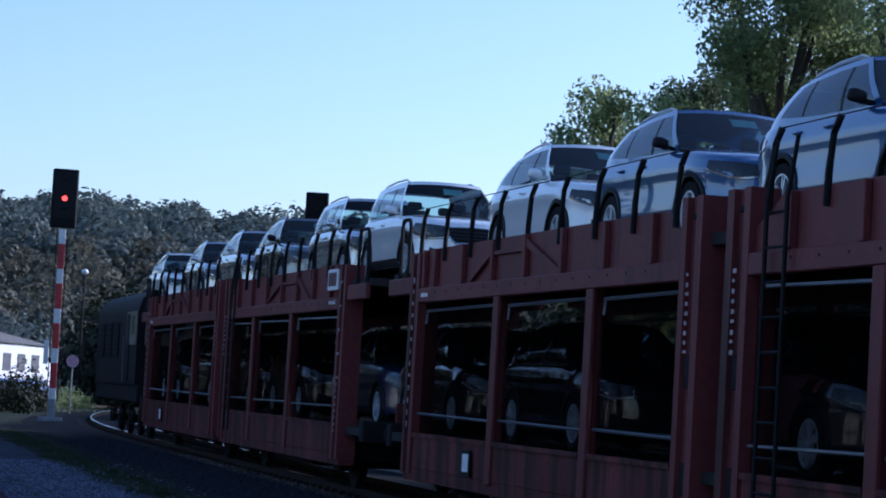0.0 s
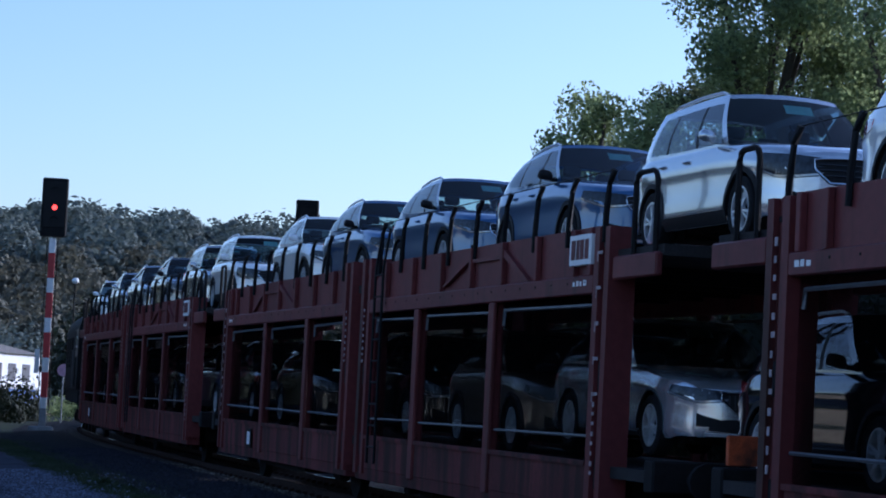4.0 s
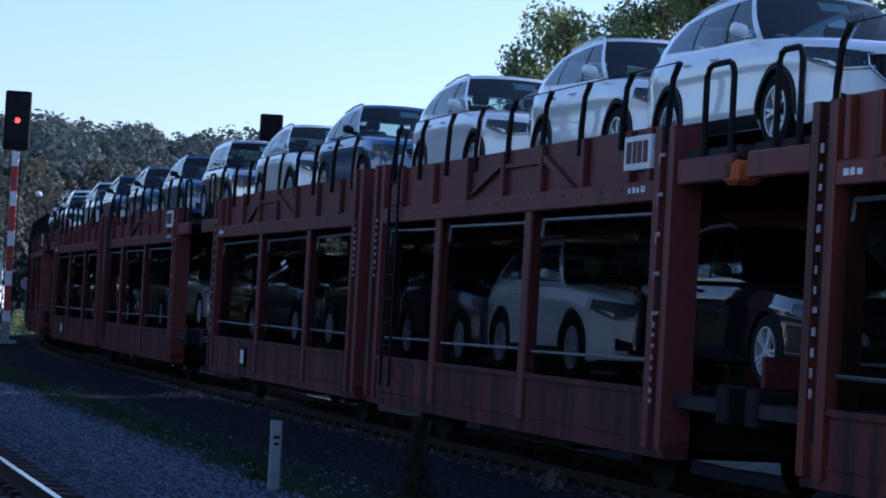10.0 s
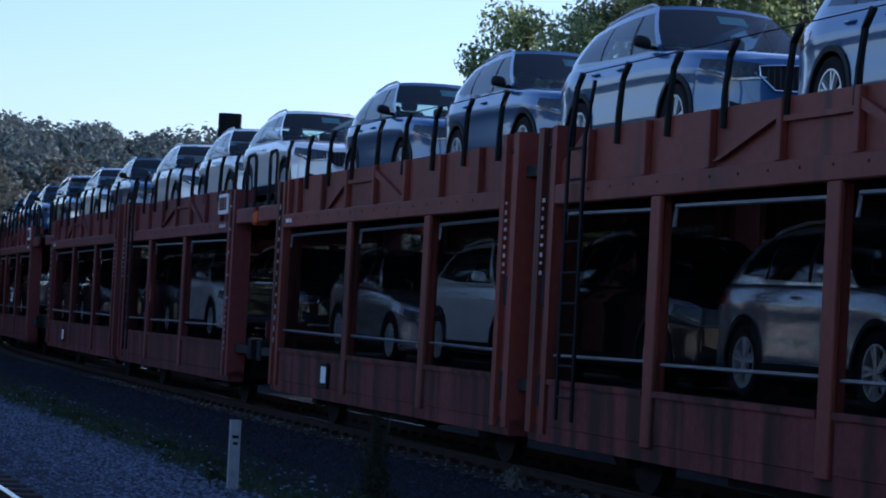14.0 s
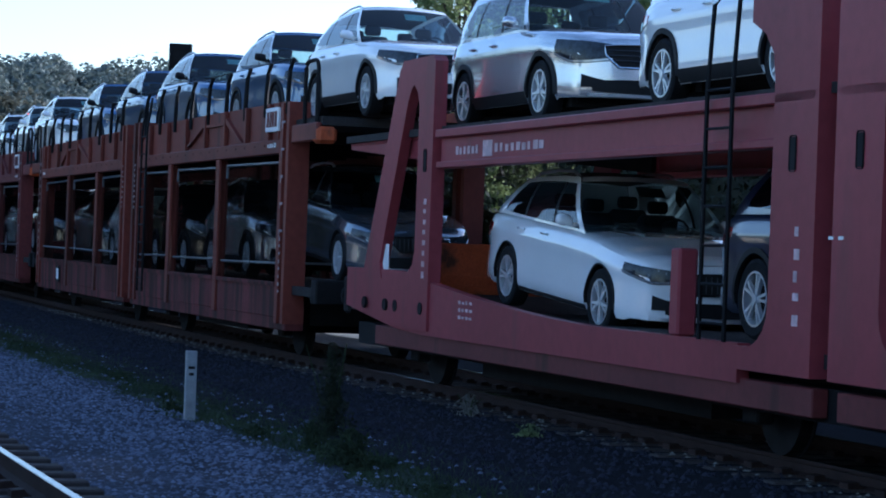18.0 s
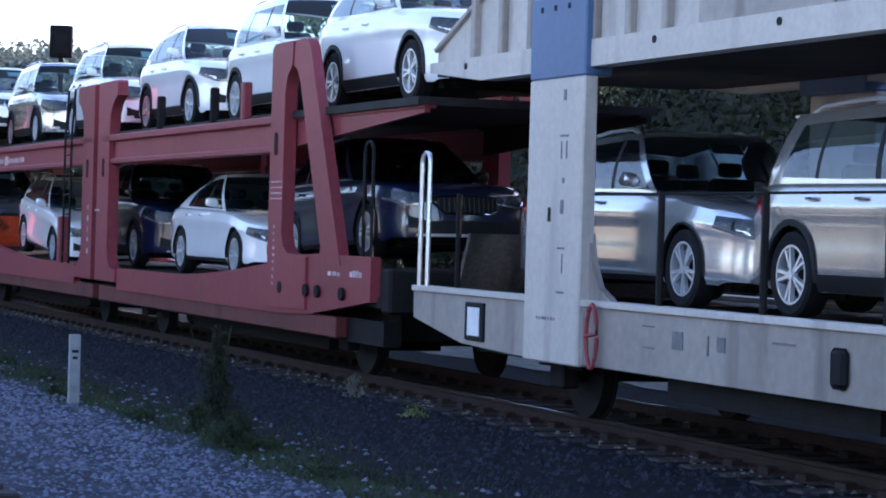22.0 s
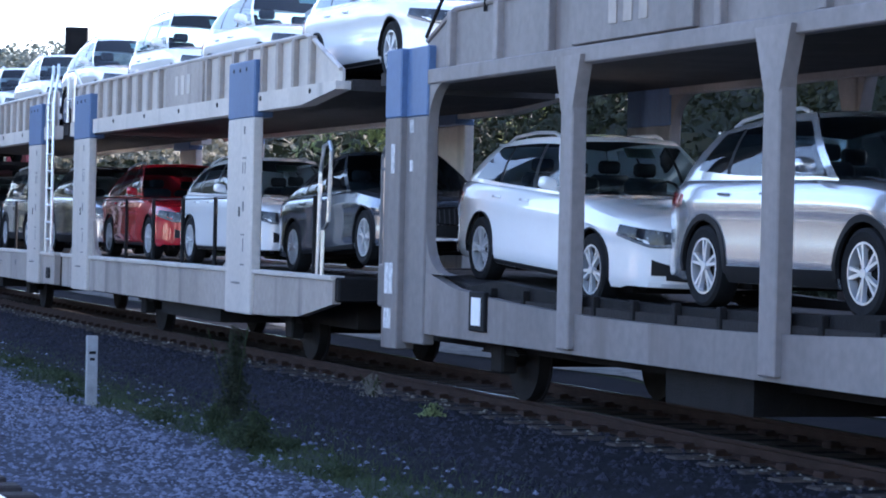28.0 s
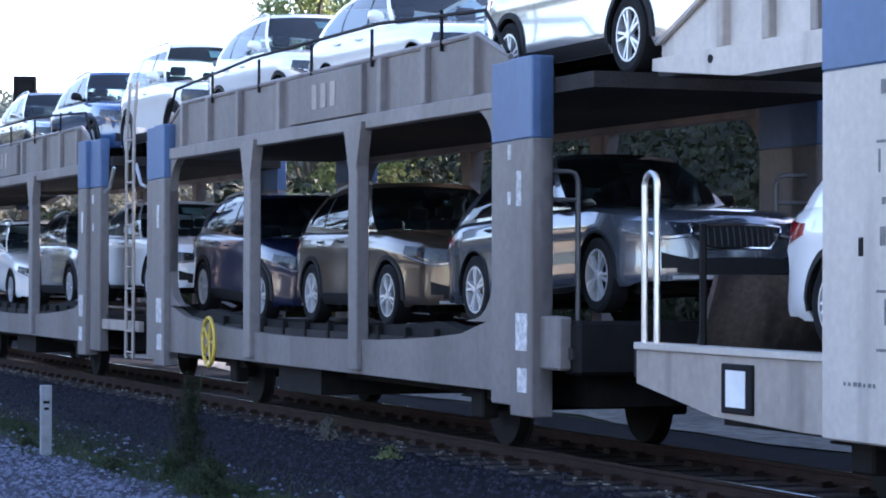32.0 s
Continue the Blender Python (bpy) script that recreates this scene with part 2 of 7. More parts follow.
def tube(bm, pts, r, n=6, close=False):
    """A round bar along a list of points."""
    pts = [Vector(p) for p in pts]
    rings = []
    m = len(pts)
    for i, p in enumerate(pts):
        a = pts[(i - 1) % m] if (i or close) else p
        b = pts[(i + 1) % m] if (i < m - 1 or close) else p
        d = (b - a).normalized()
        u = d.cross(Vector((0.31, 0.17, 0.93)))
        if u.length < 0.05:
            u = d.cross(Vector((1, 0, 0)))
        u.normalize()
        w = d.cross(u)
        rings.append([bm.verts.new(p + (u * math.cos(k * math.tau / n) + w * math.sin(k * math.tau / n)) * r) for k in range(n)])
    for i in range(m if close else m - 1):
        a, b = rings[i], rings[(i + 1) % m]
        for k in range(n):
            bm.faces.new((a[k], a[(k + 1) % n], b[(k + 1) % n], b[k]))
    if not close:
        bm.faces.new(rings[0][::-1])
        bm.faces.new(rings[-1])
    bmesh.ops.recalc_face_normals(bm, faces=bm.faces)
    return bm


def grid(bm, rows):
    """Quads between rows of points; returns nothing."""
    vs = [[bm.verts.new(p) for p in r] for r in rows]
    for a, b in zip(vs, vs[1:]):
        for k in range(len(a) - 1):
            bm.faces.new((a[k], a[k + 1], b[k + 1], b[k]))


def lathe(bm, profile, n=24, axis="y", caps=True):
    """profile: (radius, along the axis)."""
    rings = []
    for r, h in profile:
        ring = []
        for k in range(n):
            a = math.tau * k / n
            c = (r * math.cos(a), h, r * math.sin(a)) if axis == "y" else (r * math.cos(a), r * math.sin(a), h)
            ring.append(bm.verts.new(c))
        rings.append(ring)
    for a, b in zip(rings, rings[1:]):
        for k in range(n):
            bm.faces.new((a[k], a[(k + 1) % n], b[(k + 1) % n], b[k]))
    for ring in (rings[0], rings[-1]) if caps else ():
        try:
            bm.faces.new(ring)
        except ValueError:
            pass
    bmesh.ops.recalc_face_normals(bm, faces=bm.faces)
    return bm


def B():
    return bmesh.new()


# ---- the track ----
NEAR, HEAD, SLOPE = 8.6452, 0.21846, 0.010711   # distance to the train's near side, heading at s = 0, gradient
STEP, S0 = 0.25, -260.0


def bend(s):
    if s < 0 or s > 170:
        return 0.0
    return float(np.interp(s, [4.5, 19.7, 34.8, 50.0, 62.1, 85.4], [0.004258, -0.000756, 0.000281, -0.001414, 0.000547, -0.004539]))


def lay():
    n = int(640 / STEP)
    zero = int(-S0 / STEP)
    head = np.zeros(n)
    head[zero] = HEAD
    for i in range(zero, n - 1):
        head[i + 1] = head[i] + bend((i + 0.5 - zero) * STEP) * STEP
    for i in range(zero, 0, -1):
        head[i - 1] = head[i] - bend((i - 0.5 - zero) * STEP) * STEP
    x, y = np.zeros(n), np.zeros(n)
    x[zero], y[zero] = NEAR * math.cos(HEAD), NEAR * math.sin(HEAD)
    for i in range(zero, n - 1):
        h = (head[i] + head[i + 1]) / 2
        x[i + 1], y[i + 1] = x[i] - math.sin(h) * STEP, y[i] + math.cos(h) * STEP
    for i in range(zero, 0, -1):
        h = (head[i] + head[i - 1]) / 2
        x[i - 1], y[i - 1] = x[i] + math.sin(h) * STEP, y[i] - math.cos(h) * STEP
    return S0 + np.arange(n) * STEP, x, y, head


LINE_S, LINE_X, LINE_Y, LINE_H = lay()
HALF = 1.5   # the train's near side lies this far from the track's middle


def rise(s):
    return SLOPE * min(max(s, -60.0), 130.0)


def on_track(s, off=0.0, z=0.0):
    """The point at s along the line, off metres beyond the track's middle as seen from the camera, z above the rails."""
    h = np.interp(s, LINE_S, LINE_H)
    k = off + HALF
    return Vector((np.interp(s, LINE_S, LINE_X) + math.cos(h) * k, np.interp(s, LINE_S, LINE_Y) + math.sin(h) * k, rise(s) + z))


def seat(s_front, length, z=0.0):
    """The pose of a vehicle: x towards the train's rear, y away from the camera, z up; origin at its front on the rails."""
    a, b = on_track(s_front, 0, z), on_track(s_front - length, 0, z)
    x = (b - a).normalized()
    y = Vector((0, 0, 1)).cross(x).normalized()
    m = Matrix((x, y, x.cross(y))).transposed().to_4x4()
    m.translation = a
    return m


MOVING = []   # (thing, place of its front along the train, length, height above the rails)


def ride(ob, u, length, z=0.0):
    ob.matrix_world = seat(u, length, z)
    MOVING.append((ob, u, length, z))
    return ob


# ---- cars ----
KIND = {
    # length, half width, height, half wheelbase, wheel radius, heights of bonnet edge, cowl and belt, windscreen foot and head, roof end and tailgate foot
    "suv": dict(L=4.40, W=0.92, H=1.66, wb=1.36, shift=0.05, r=0.35, nose=0.97, cowl=1.08, belt=1.10, xw=0.90, xr=0.12, xrr=-1.58, xrb=-1.98, rails=True, clad=True, words="compact SUV"),
    "large": dict(L=4.70, W=0.94, H=1.71, wb=1.42, shift=0.04, r=0.362, nose=1.01, cowl=1.12, belt=1.13, xw=0.95, xr=0.18, xrr=-1.76, xrb=-2.12, rails=True, clad=True, words="large SUV"),
    "boxy": dict(L=4.28, W=0.90, H=1.71, wb=1.35, shift=0.04, r=0.345, nose=0.97, cowl=1.07, belt=1.08, xw=0.86, xr=0.28, xrr=-1.74, xrb=-1.96, rails=True, clad=True, words="boxy SUV"),
    "estate": dict(L=4.82, W=0.92, H=1.60, wb=1.475, shift=0.06, r=0.345, nose=0.88, cowl=1.02, belt=1.05, xw=0.86, xr=0.06, xrr=-1.66, xrb=-2.12, rails=True, clad=False, words="estate car"),
    "sedan": dict(L=4.84, W=0.92, H=1.51, wb=1.49, shift=0.07, r=0.335, nose=0.80, cowl=0.96, belt=1.00, xw=0.86, xr=0.08, xrr=-1.00, xrb=-1.86, rails=False, clad=False, words="liftback saloon car"),
}
# the flank's section: height as a share of the body's top, half width as a share of the widest
FLANK = ((0.0, 0.86), (0.17, 0.90), (0.24, 0.955), (0.31, 0.985), (0.40, 0.992), (0.52, 0.985), (0.64, 0.978), (0.74, 0.984), (0.815, 1.0), (0.845, 0.990), (0.90, 0.972), (0.955, 0.956), (1.0, 0.935))
FACE, TAIL = 0.20, 0.07    # how far nose and tail bulge at the middle


def car_shape(k):
    g = KIND[k]
    hl = g["L"] / 2

    def width(x):
        w = g["W"]
        q = max(0.0, (x - (hl - 0.85)) / 0.85)
        w *= 1 - 0.23 * q ** 2.6
        q = max(0.0, (-hl + 0.75 - x) / 0.75)
        return w * (1 - 0.13 * q ** 2.2)

    def top(x):
        return float(np.interp(x, [-hl, -hl + 0.05, -hl + 0.25, g["xrb"] + 0.25, g["xw"] - 0.3, g["xw"] + 0.1, g["xw"] + 0.45, hl - 0.45, hl - 0.18, hl - 0.06, hl],
                               [g["belt"] - 0.16, g["belt"] - 0.05, g["belt"] - 0.01, g["belt"], g["cowl"], g["cowl"] - 0.015, g["cowl"] - 0.035, g["nose"] + 0.02, g["nose"] - 0.015, g["nose"] - 0.05, g["nose"] - 0.09]))

    def side(x, z):
        return width(x) * float(np.interp(z / top(x), [a for a, _ in FLANK], [b for _, b in FLANK]))

    axles = (g["wb"] + g["shift"], -g["wb"] + g["shift"])

    def low(x):
        z = 0.22 if abs(x) < hl - 0.3 else 0.25
        for a in axles:
            r = g["r"] + 0.05
            if abs(x - a) < r:
                z = max(z, g["r"] + math.sqrt(r * r - (x - a) ** 2))
        return z

    def face(y, z):
        """How far forward the nose reaches at this height and distance from the middle."""
        f = min(1.0, abs(y) / side(hl, z))
        v = z / top(hl)
        return hl + FACE * (1 - f * f) * (1 - 0.30 * max(0.0, (v - 0.55) / 0.45) ** 2) - 0.05 * max(0.0, (0.38 - v) / 0.38)
    return g, hl, width, top, side, low, axles, face


def car_meshes(k):
    """The meshes of one kind of car, x forward, standing on z = 0; paint is added later."""
    g, hl, width, top, side, low, axles, face = car_shape(k)
    out = {}
    # lower body: sections from tail to nose, with a shoulder crease
    xs = set(np.round(np.linspace(-hl, hl, 44), 3)) | {round(hl - 0.06, 3), round(hl - 0.18, 3)}
    for a in axles:
        for q in np.linspace(-1, 1, 17):
            xs.add(round(a + (g["r"] + 0.05) * math.sin(q * math.pi / 2), 3))
        xs |= {round(a - g["r"] - 0.051, 3), round(a + g["r"] + 0.051, 3)}
    xs = sorted(xs)
    bm = B()
    rows = []
    for x in xs:
        w, zt, zb = width(x), top(x), low(x)
        zs = [zb] + [max(zb + 0.006 * (i + 1), v * zt) for i, (v, _) in enumerate(FLANK[2:-1])]
        half = [(side(x, z), z) for z in zs] + [(side(x, zt) * 0.985, zt - 0.014), (w * 0.84, zt + 0.006), (w * 0.70, zt + 0.026), (w * 0.40, zt + 0.03), (0.0, zt + 0.036)]
        rows.append([(x, y, z) for y, z in half] + [(x, -y, z) for y, z in half[-2::-1]])
    grid(bm, rows)
    for row, sgn in ((rows[-1], 1), (rows[0], -1)):
        n = len(row)
        cols = []
        for f in (-1, -0.9, -0.75, -0.5, -0.25, 0, 0.25, 0.5, 0.75, 0.9, 1):
            col = []
            for i in range(n // 2 + 1):
                x, y, z = row[i]
                v = z / row[n // 2][2]
                if sgn > 0:
                    x += FACE * (1 - f * f) * (1 - 0.30 * max(0.0, (v - 0.55) / 0.45) ** 2) - 0.05 * max(0.0, (0.38 - v) / 0.38)
                else:
                    x -= TAIL * (1 - f * f) * (1 - 0.35 * v ** 4)
                col.append((x, y * f, z))
            cols.append(col)
        grid(bm, cols)
    bmesh.ops.remove_doubles(bm, verts=bm.verts, dist=0.0008)
    bmesh.ops.recalc_face_normals(bm, faces=bm.faces)
    out["body"] = bm
    # greenhouse
    zr = g["H"] - 0.035
    wr = g["W"] * 0.665
    xw, xr, xrr, xrb = g["xw"], g["xr"], g["xrr"], g["xrb"]
    tail = xrb + (0.45 if k == "sedan" else 0.20)
    mid = xw - 0.98
    cols = [(xw, xr, "p"), (xw - 0.15, xr - 0.10, "g"), (mid + 0.05, mid - 0.10, "d"), (mid - 0.03, mid - 0.17, "g"), (mid - 0.90, mid - 0.95 if k != "sedan" else mid - 0.76, "d"),
            (mid - 0.96, mid - 1.0 if k != "sedan" else mid - 0.81, "g"), (tail + 0.1, xrr + 0.22 if k != "sedan" else xrr + 0.02, "p"), (xrb, xrr, "e")]

    arc = {"sedan": 0.115, "estate": 0.045, "boxy": 0.015}.get(k, 0.045)
    kick = {"suv": 0.10, "large": 0.07}.get(k, 0.03)   # rise of the window line towards the tail

    def base(x):
        return top(x) - 0.01

    def crest(x):
        return zr - arc * max(0.0, 0.0 - x) ** 2 - 0.16 * max(0.0, x - 0.0) ** 2

    def wall(xb, xt, f, s):
        x = xb + (xt - xb) * f
        zb = base(xb)
        z = zb + (crest(xt) - zb) * f
        wb = side(xb, zb) * 0.965
        zcurve = math.sin(f * math.pi) * 0.022
        return (x, s * (wb + (wr - wb) * f ** 1.25 + zcurve), z)

    def sill(x):
        """Where the glass begins at this place, as a share of the wall's height."""
        return 0.05 + kick / 0.5 * max(0.0, (mid - x) / (mid - xrb)) ** 2
    head = {"boxy": 0.83, "large": 0.86}.get(k, 0.88)    # where the glass ends below the roof
    paint, trims, panes = B(), [], []
    for s in (1, -1):
        for (xb, xt, kind), (xb2, xt2, _) in zip(cols, cols[1:]):
            xs3 = [(xb + (xb2 - xb) * q, xt + (xt2 - xt) * q) for q in (0, 0.25, 0.5, 0.75, 1)]
            target = paint
            if kind == "g":
                target = B()
                panes.append((s, target))
            elif kind == "d":
                target = B()
                trims.append(target)
            grid(target, [[wall(a, b, sill(a) + (head - sill(a)) * q, s) for q in (0, 0.25, 0.5, 0.75, 1)] for a, b in xs3])
            grid(paint, [[wall(a, b, f, s) for f in (0.0, sill(a))] for a, b in xs3])
            grid(paint, [[wall(a, b, f, s) for f in (head, (head + 1) / 2, 1.0)] for a, b in xs3])
    # roof
    rr = []
    for q in np.linspace(0, 1, 9):
        x = xr + (xrr - xr) * q
        crown = 0.075 * math.sin(math.pi * (0.22 + 0.62 * q)) - 0.03
        rr.append([(x + 0.07 * (1 - f * f) * (1 - 2 * q), wr * f, crest(x) + crown * (1 - f * f) + 0.012 * (1 - abs(f) ** 6)) for f in (-1, -0.93, -0.7, -0.35, 0, 0.35, 0.7, 0.93, 1)])
    grid(paint, rr)
    # tailgate spoiler above the rear window
    if k != "sedan":
        z = crest(xrr)
        box(paint, xrr - 0.17, xrr + 0.02, -wr * 0.93, wr * 0.93, z - 0.02, z + 0.012, 0.008)
    # screens, with painted edges
    for xb, xt, name, bulge in ((xw, xr, "windscreen", 0.13), (xrb, xrr, "rear_window", -0.07)):
        sc = B()
        zb = base(xb)
        for target, fs in ((sc, np.linspace(0.0, 0.92, 7)), (paint, np.linspace(0.92, 1.0, 2))):
            rws = []
            for f in fs:
                wbase = side(xb, zb) * 0.965
                w = wbase + (wr - wbase) * f ** 1.25 + math.sin(f * math.pi) * 0.022
                rws.append([(xb + (xt - xb) * f + bulge * (1 - 0.45 * f) * (1 - c * c), w * c * 0.985, zb + (crest(xt) + 0.03 * (1 - c * c) - zb) * f) for c in (-1, -0.8, -0.5, 0, 0.5, 0.8, 1)])
            grid(target, rws)
        bmesh.ops.recalc_face_normals(sc, faces=sc.faces)
        out[name] = sc
    for b in (paint, *trims, *[p for _, p in panes]):
        bmesh.ops.remove_doubles(b, verts=b.verts, dist=0.0008)
        bmesh.ops.recalc_face_normals(b, faces=b.faces)
    out["roof"], out["pillar_trim"], out["panes"] = paint, trims, panes

    def close(b, thick=0.012):
        bmesh.ops.recalc_face_normals(b, faces=b.faces)
        bmesh.ops.solidify(b, geom=b.faces[:], thickness=thick)
        bmesh.ops.recalc_face_normals(b, faces=b.faces)
        return b

    def patch(x0, x1, z0, z1, s, lift=0.008, taper=0.0, n=6):
        b = B()
        rws = []
        for i in range(n + 1):
            x = x0 + (x1 - x0) * i / n
            q = i / n
            a, c = z0 + taper * (1 - q) * (z1 - z0), z1 - taper * 0.4 * (1 - q) * (z1 - z0)
            rws.append([(x, s * (side(x, z) + lift), z) for z in (a, (a + c) / 2, c)])
        grid(b, rws)
        return close(b)

    def front(ya, yb, lo, hi, lift=0.012, n=14):
        """A plate on the nose between two curves of height over y."""
        b = B()
        rws = []
        for i in range(n + 1):
            y = ya + (yb - ya) * i / n
            a, c = lo(y), hi(y)
            rws.append([(face(y, a + (c - a) * q) + lift, y, a + (c - a) * q) for q in (0, 0.33, 0.67, 1)])
        grid(b, rws)
        return close(b, 0.01)
    nt = top(hl)
    tall = g["clad"]

    def lamp(s, zlo, zhi, lift=0.008):
        """A slim lamp wrapping from the wing round onto the nose; zlo and zhi run along it from 0 to 1."""
        b = B()
        rws = []
        w = side(hl, nt - 0.08)
        for q in np.linspace(0, 0.5, 6):
            x = hl - 0.36 * (1 - 2 * q)
            rws.append([(x, s * (side(x, z) + lift), z) for z in (zlo(q), (zlo(q) + zhi(q)) / 2, zhi(q))])
        for q in np.linspace(0.58, 1, 7):
            y = s * w * (1 - (q - 0.5) * 0.92)
            rws.append([(face(y, z) + lift + 0.004, y, z) for z in (zlo(q), (zlo(q) + zhi(q)) / 2, zhi(q))])
        grid(b, rws)
        return close(b, 0.01)
    dz = {"boxy": 0.235, "suv": 0.19, "large": 0.20}.get(k, 0.16)

    def lamp_low(q):
        return nt - 0.02 - dz * min(1.0, (0.62 if k == "boxy" else 0.42) + 1.1 * q) + 0.03 * max(0.0, q - 0.6) / 0.4

    def lamp_high(q):
        return nt - 0.012 + 0.03 * (1 - min(1.0, 2 * q)) - 0.03 * max(0.0, q - 0.5) / 0.5
    out["headlight"] = [lamp(s, lamp_low, lamp_high) for s in (1, -1)]
    out["daytime_strip"] = [lamp(s, lambda q: lamp_low(q) + 0.008, lambda q: lamp_low(q) + 0.03, 0.014) for s in (1, -1)]
    out["tail_lamp"] = [patch(-hl + 0.42, -hl + 0.01, g["belt"] - 0.30, g["belt"] - 0.10, s, taper=0.4) for s in (1, -1)]
    gl, gh = (nt - 0.30, nt - 0.045) if tall else (nt - 0.26, nt - 0.05)

    def hex_low(y):
        return gl + 0.14 * max(0.0, (abs(y) - 0.30) / 0.14)

    def hex_high(y):
        return gh - 0.02 * (abs(y) / 0.44) ** 2
    out["grille"] = front(-0.44, 0.44, hex_low, hex_high)
    b = B()
    ring = [(y, hex_low(y)) for y in np.linspace(-0.44, 0.44, 13)] + [(y, hex_high(y)) for y in np.linspace(0.44, -0.44, 9)]
    tube(b, [(face(y, z) + 0.026, y, z) for y, z in ring], 0.011, 5, close=True)
    out["grille_frame"] = b
    b = B()
    if k in ("estate", "sedan", "large"):
        for y in np.linspace(-0.36, 0.36, 13):
            a, c = hex_low(y) + 0.02, hex_high(y) - 0.02
            tube(b, [(face(y, a) + 0.022, y, a), (face(y, (a + c) / 2) + 0.024, y, (a + c) / 2), (face(y, c) + 0.022, y, c)], 0.007, 4)
    else:
        for q in (0.3, 0.52, 0.74):
            z = gl + (gh - gl) * q
            m = 0.41 if q > 0.4 else 0.34
            tube(b, [(face(y, z) + 0.022, y, z) for y in np.linspace(-m, m, 7)], 0.008, 4)
    out["grille_slats"] = b
    out["lower_grille"] = front(-0.56, 0.56, lambda y: 0.30 + 0.02 * (abs(y) / 0.56) ** 2, lambda y: 0.45 - 0.03 * (abs(y) / 0.56) ** 4)
    out["bumper_strip"] = front(-0.60, 0.60, lambda y: 0.262, lambda y: 0.292, 0.02)
    w = side(hl, 0.45)
    out["fog_recess"] = [front(s * w * 0.66, s * w * 0.985, lambda y: 0.36, lambda y: 0.42 + 0.09 * (abs(y) / w) ** 3, 0.014, 6) for s in (1, -1)]
    out["skirt"] = [patch(axles[1] + g["r"] + 0.07, axles[0] - g["r"] - 0.07, 0.225, 0.36 if tall else 0.27, s, 0.012, n=8) for s in (1, -1)]
    # arch lips
    lips = []
    for s in (1, -1):
        for a in axles:
            b = B()
            r0, r1 = g["r"] + 0.045, g["r"] + (0.10 if tall else 0.058)
            rws = []
            for i in range(15):
                t = math.pi * (i / 14) * 1.08 - 0.04 * math.pi
                rws.append([(a + r * math.cos(t), s * (side(a + r * math.cos(t), g["r"] + r * math.sin(t)) + l), g["r"] + r * math.sin(t)) for r, l in ((r0, -0.02), (r0, 0.016), (r1, 0.014), (r1, 0.0))])
            grid(b, rws)
            bmesh.ops.recalc_face_normals(b, faces=b.faces)
            lips.append(b)
    out["arch_lip"] = lips
    # door seams and handles
    seams, handles = [], []
    for s in (1, -1):
        for x0, x1 in () if s < 0 else ((xw - 0.30, xw - 0.24), (mid + 0.02, mid), (mid - 0.94, mid - 1.06)):
            rws = []
            for i in range(9):
                z = 0.38 + (base(0) - 0.40) * i / 8
                x = x0 + (x1 - x0) * i / 8
                rws.append([(x - 0.006, s * (side(x, z) + 0.003), z), (x + 0.006, s * (side(x, z) + 0.003), z)])
            seams.append(B())
            grid(seams[-1], rws)
        for x in (mid - 0.10, mid - 0.86):
            b = B()
            z = g["belt"] * 0.875
            y = s * (side(x, z) + 0.02)
            tube(b, [(x - 0.10, y - s * 0.02, z), (x - 0.07, y, z), (x + 0.07, y, z), (x + 0.10, y - s * 0.02, z)], 0.014)
            handles.append(b)
    out["door_seam"], out["door_handle"] = seams, handles
    # mirrors
    mirrors = []
    for s in (1, -1):
        b = B()
        bmesh.ops.create_icosphere(b, subdivisions=2, radius=1)
        x, z = xw - 0.36, base(0.5) + 0.11
        y = side(x, base(x)) + 0.09
        for v in b.verts:
            c = v.co
            c = Vector([math.copysign(abs(q) ** 0.6, q) for q in c])
            v.co = Vector((x + c.x * 0.085 * (1 if c.x > 0 else 0.4), s * (y + c.y * 0.095 * (1 - 0.12 * c.z)), z + c.z * 0.066 + c.y * 0.012))
        box(b, x - 0.05, x + 0.03, min(s * (y - 0.16), s * (y - 0.05)), max(s * (y - 0.16), s * (y - 0.05)), z - 0.07, z - 0.03)
        mirrors.append(b)
    out["mirror"] = mirrors
    rails = []
    if g["rails"]:
        for s in (1, -1):
            b = B()
            y = s * (wr - 0.05)
            tube(b, [(x, y, crest(x) + h) for x, h in ((xr - 0.2, 0.01), (xr - 0.35, 0.05), ((xr + xrr) / 2, 0.06), (xrr + 0.3, 0.05), (xrr + 0.15, 0.01))], 0.018)
            rails.append(b)
    out["roof_rail"] = rails
    # cabin: dark tub with seats, dashboard and wheel
    b = B()
    box(b, -hl + 0.40, xw - 0.1, -0.70, 0.70, 0.30, base(0) - 0.08)
    box(b, xw - 0.42, xw - 0.08, -0.66, 0.66, base(0) - 0.10, base(0) - 0.01, 0.03)
    for x in (-0.06, -0.96):
        for y in (-0.38, 0.38):
            box(b, x - 0.12, x + 0.04, y - 0.23, y + 0.23, 0.75, base(0) + 0.16, 0.05)
            box(b, x - 0.12, x - 0.03, y - 0.12, y + 0.12, base(0) + 0.17, base(0) + 0.31, 0.03)
    tube(b, [(xw - 0.50 + 0.06 * math.sin(t), 0.38 + 0.18 * math.cos(t), base(0) - 0.02 + 0.17 * math.sin(t)) for t in np.linspace(0, math.tau, 13)[:-1]], 0.015, 5, close=True)
    out["cabin"] = b
    # ceiling in the dark trim colour: the cabin's shade is put into it
    b = B()
    grid(b, [[(xr + (xrr - xr) * q, wr * f * 0.985, crest(xr + (xrr - xr) * q) - 0.035 + 0.03 * (1 - f * f)) for f in (-1, -0.5, 0, 0.5, 1)] for q in np.linspace(-0.02, 0.98, 6)])
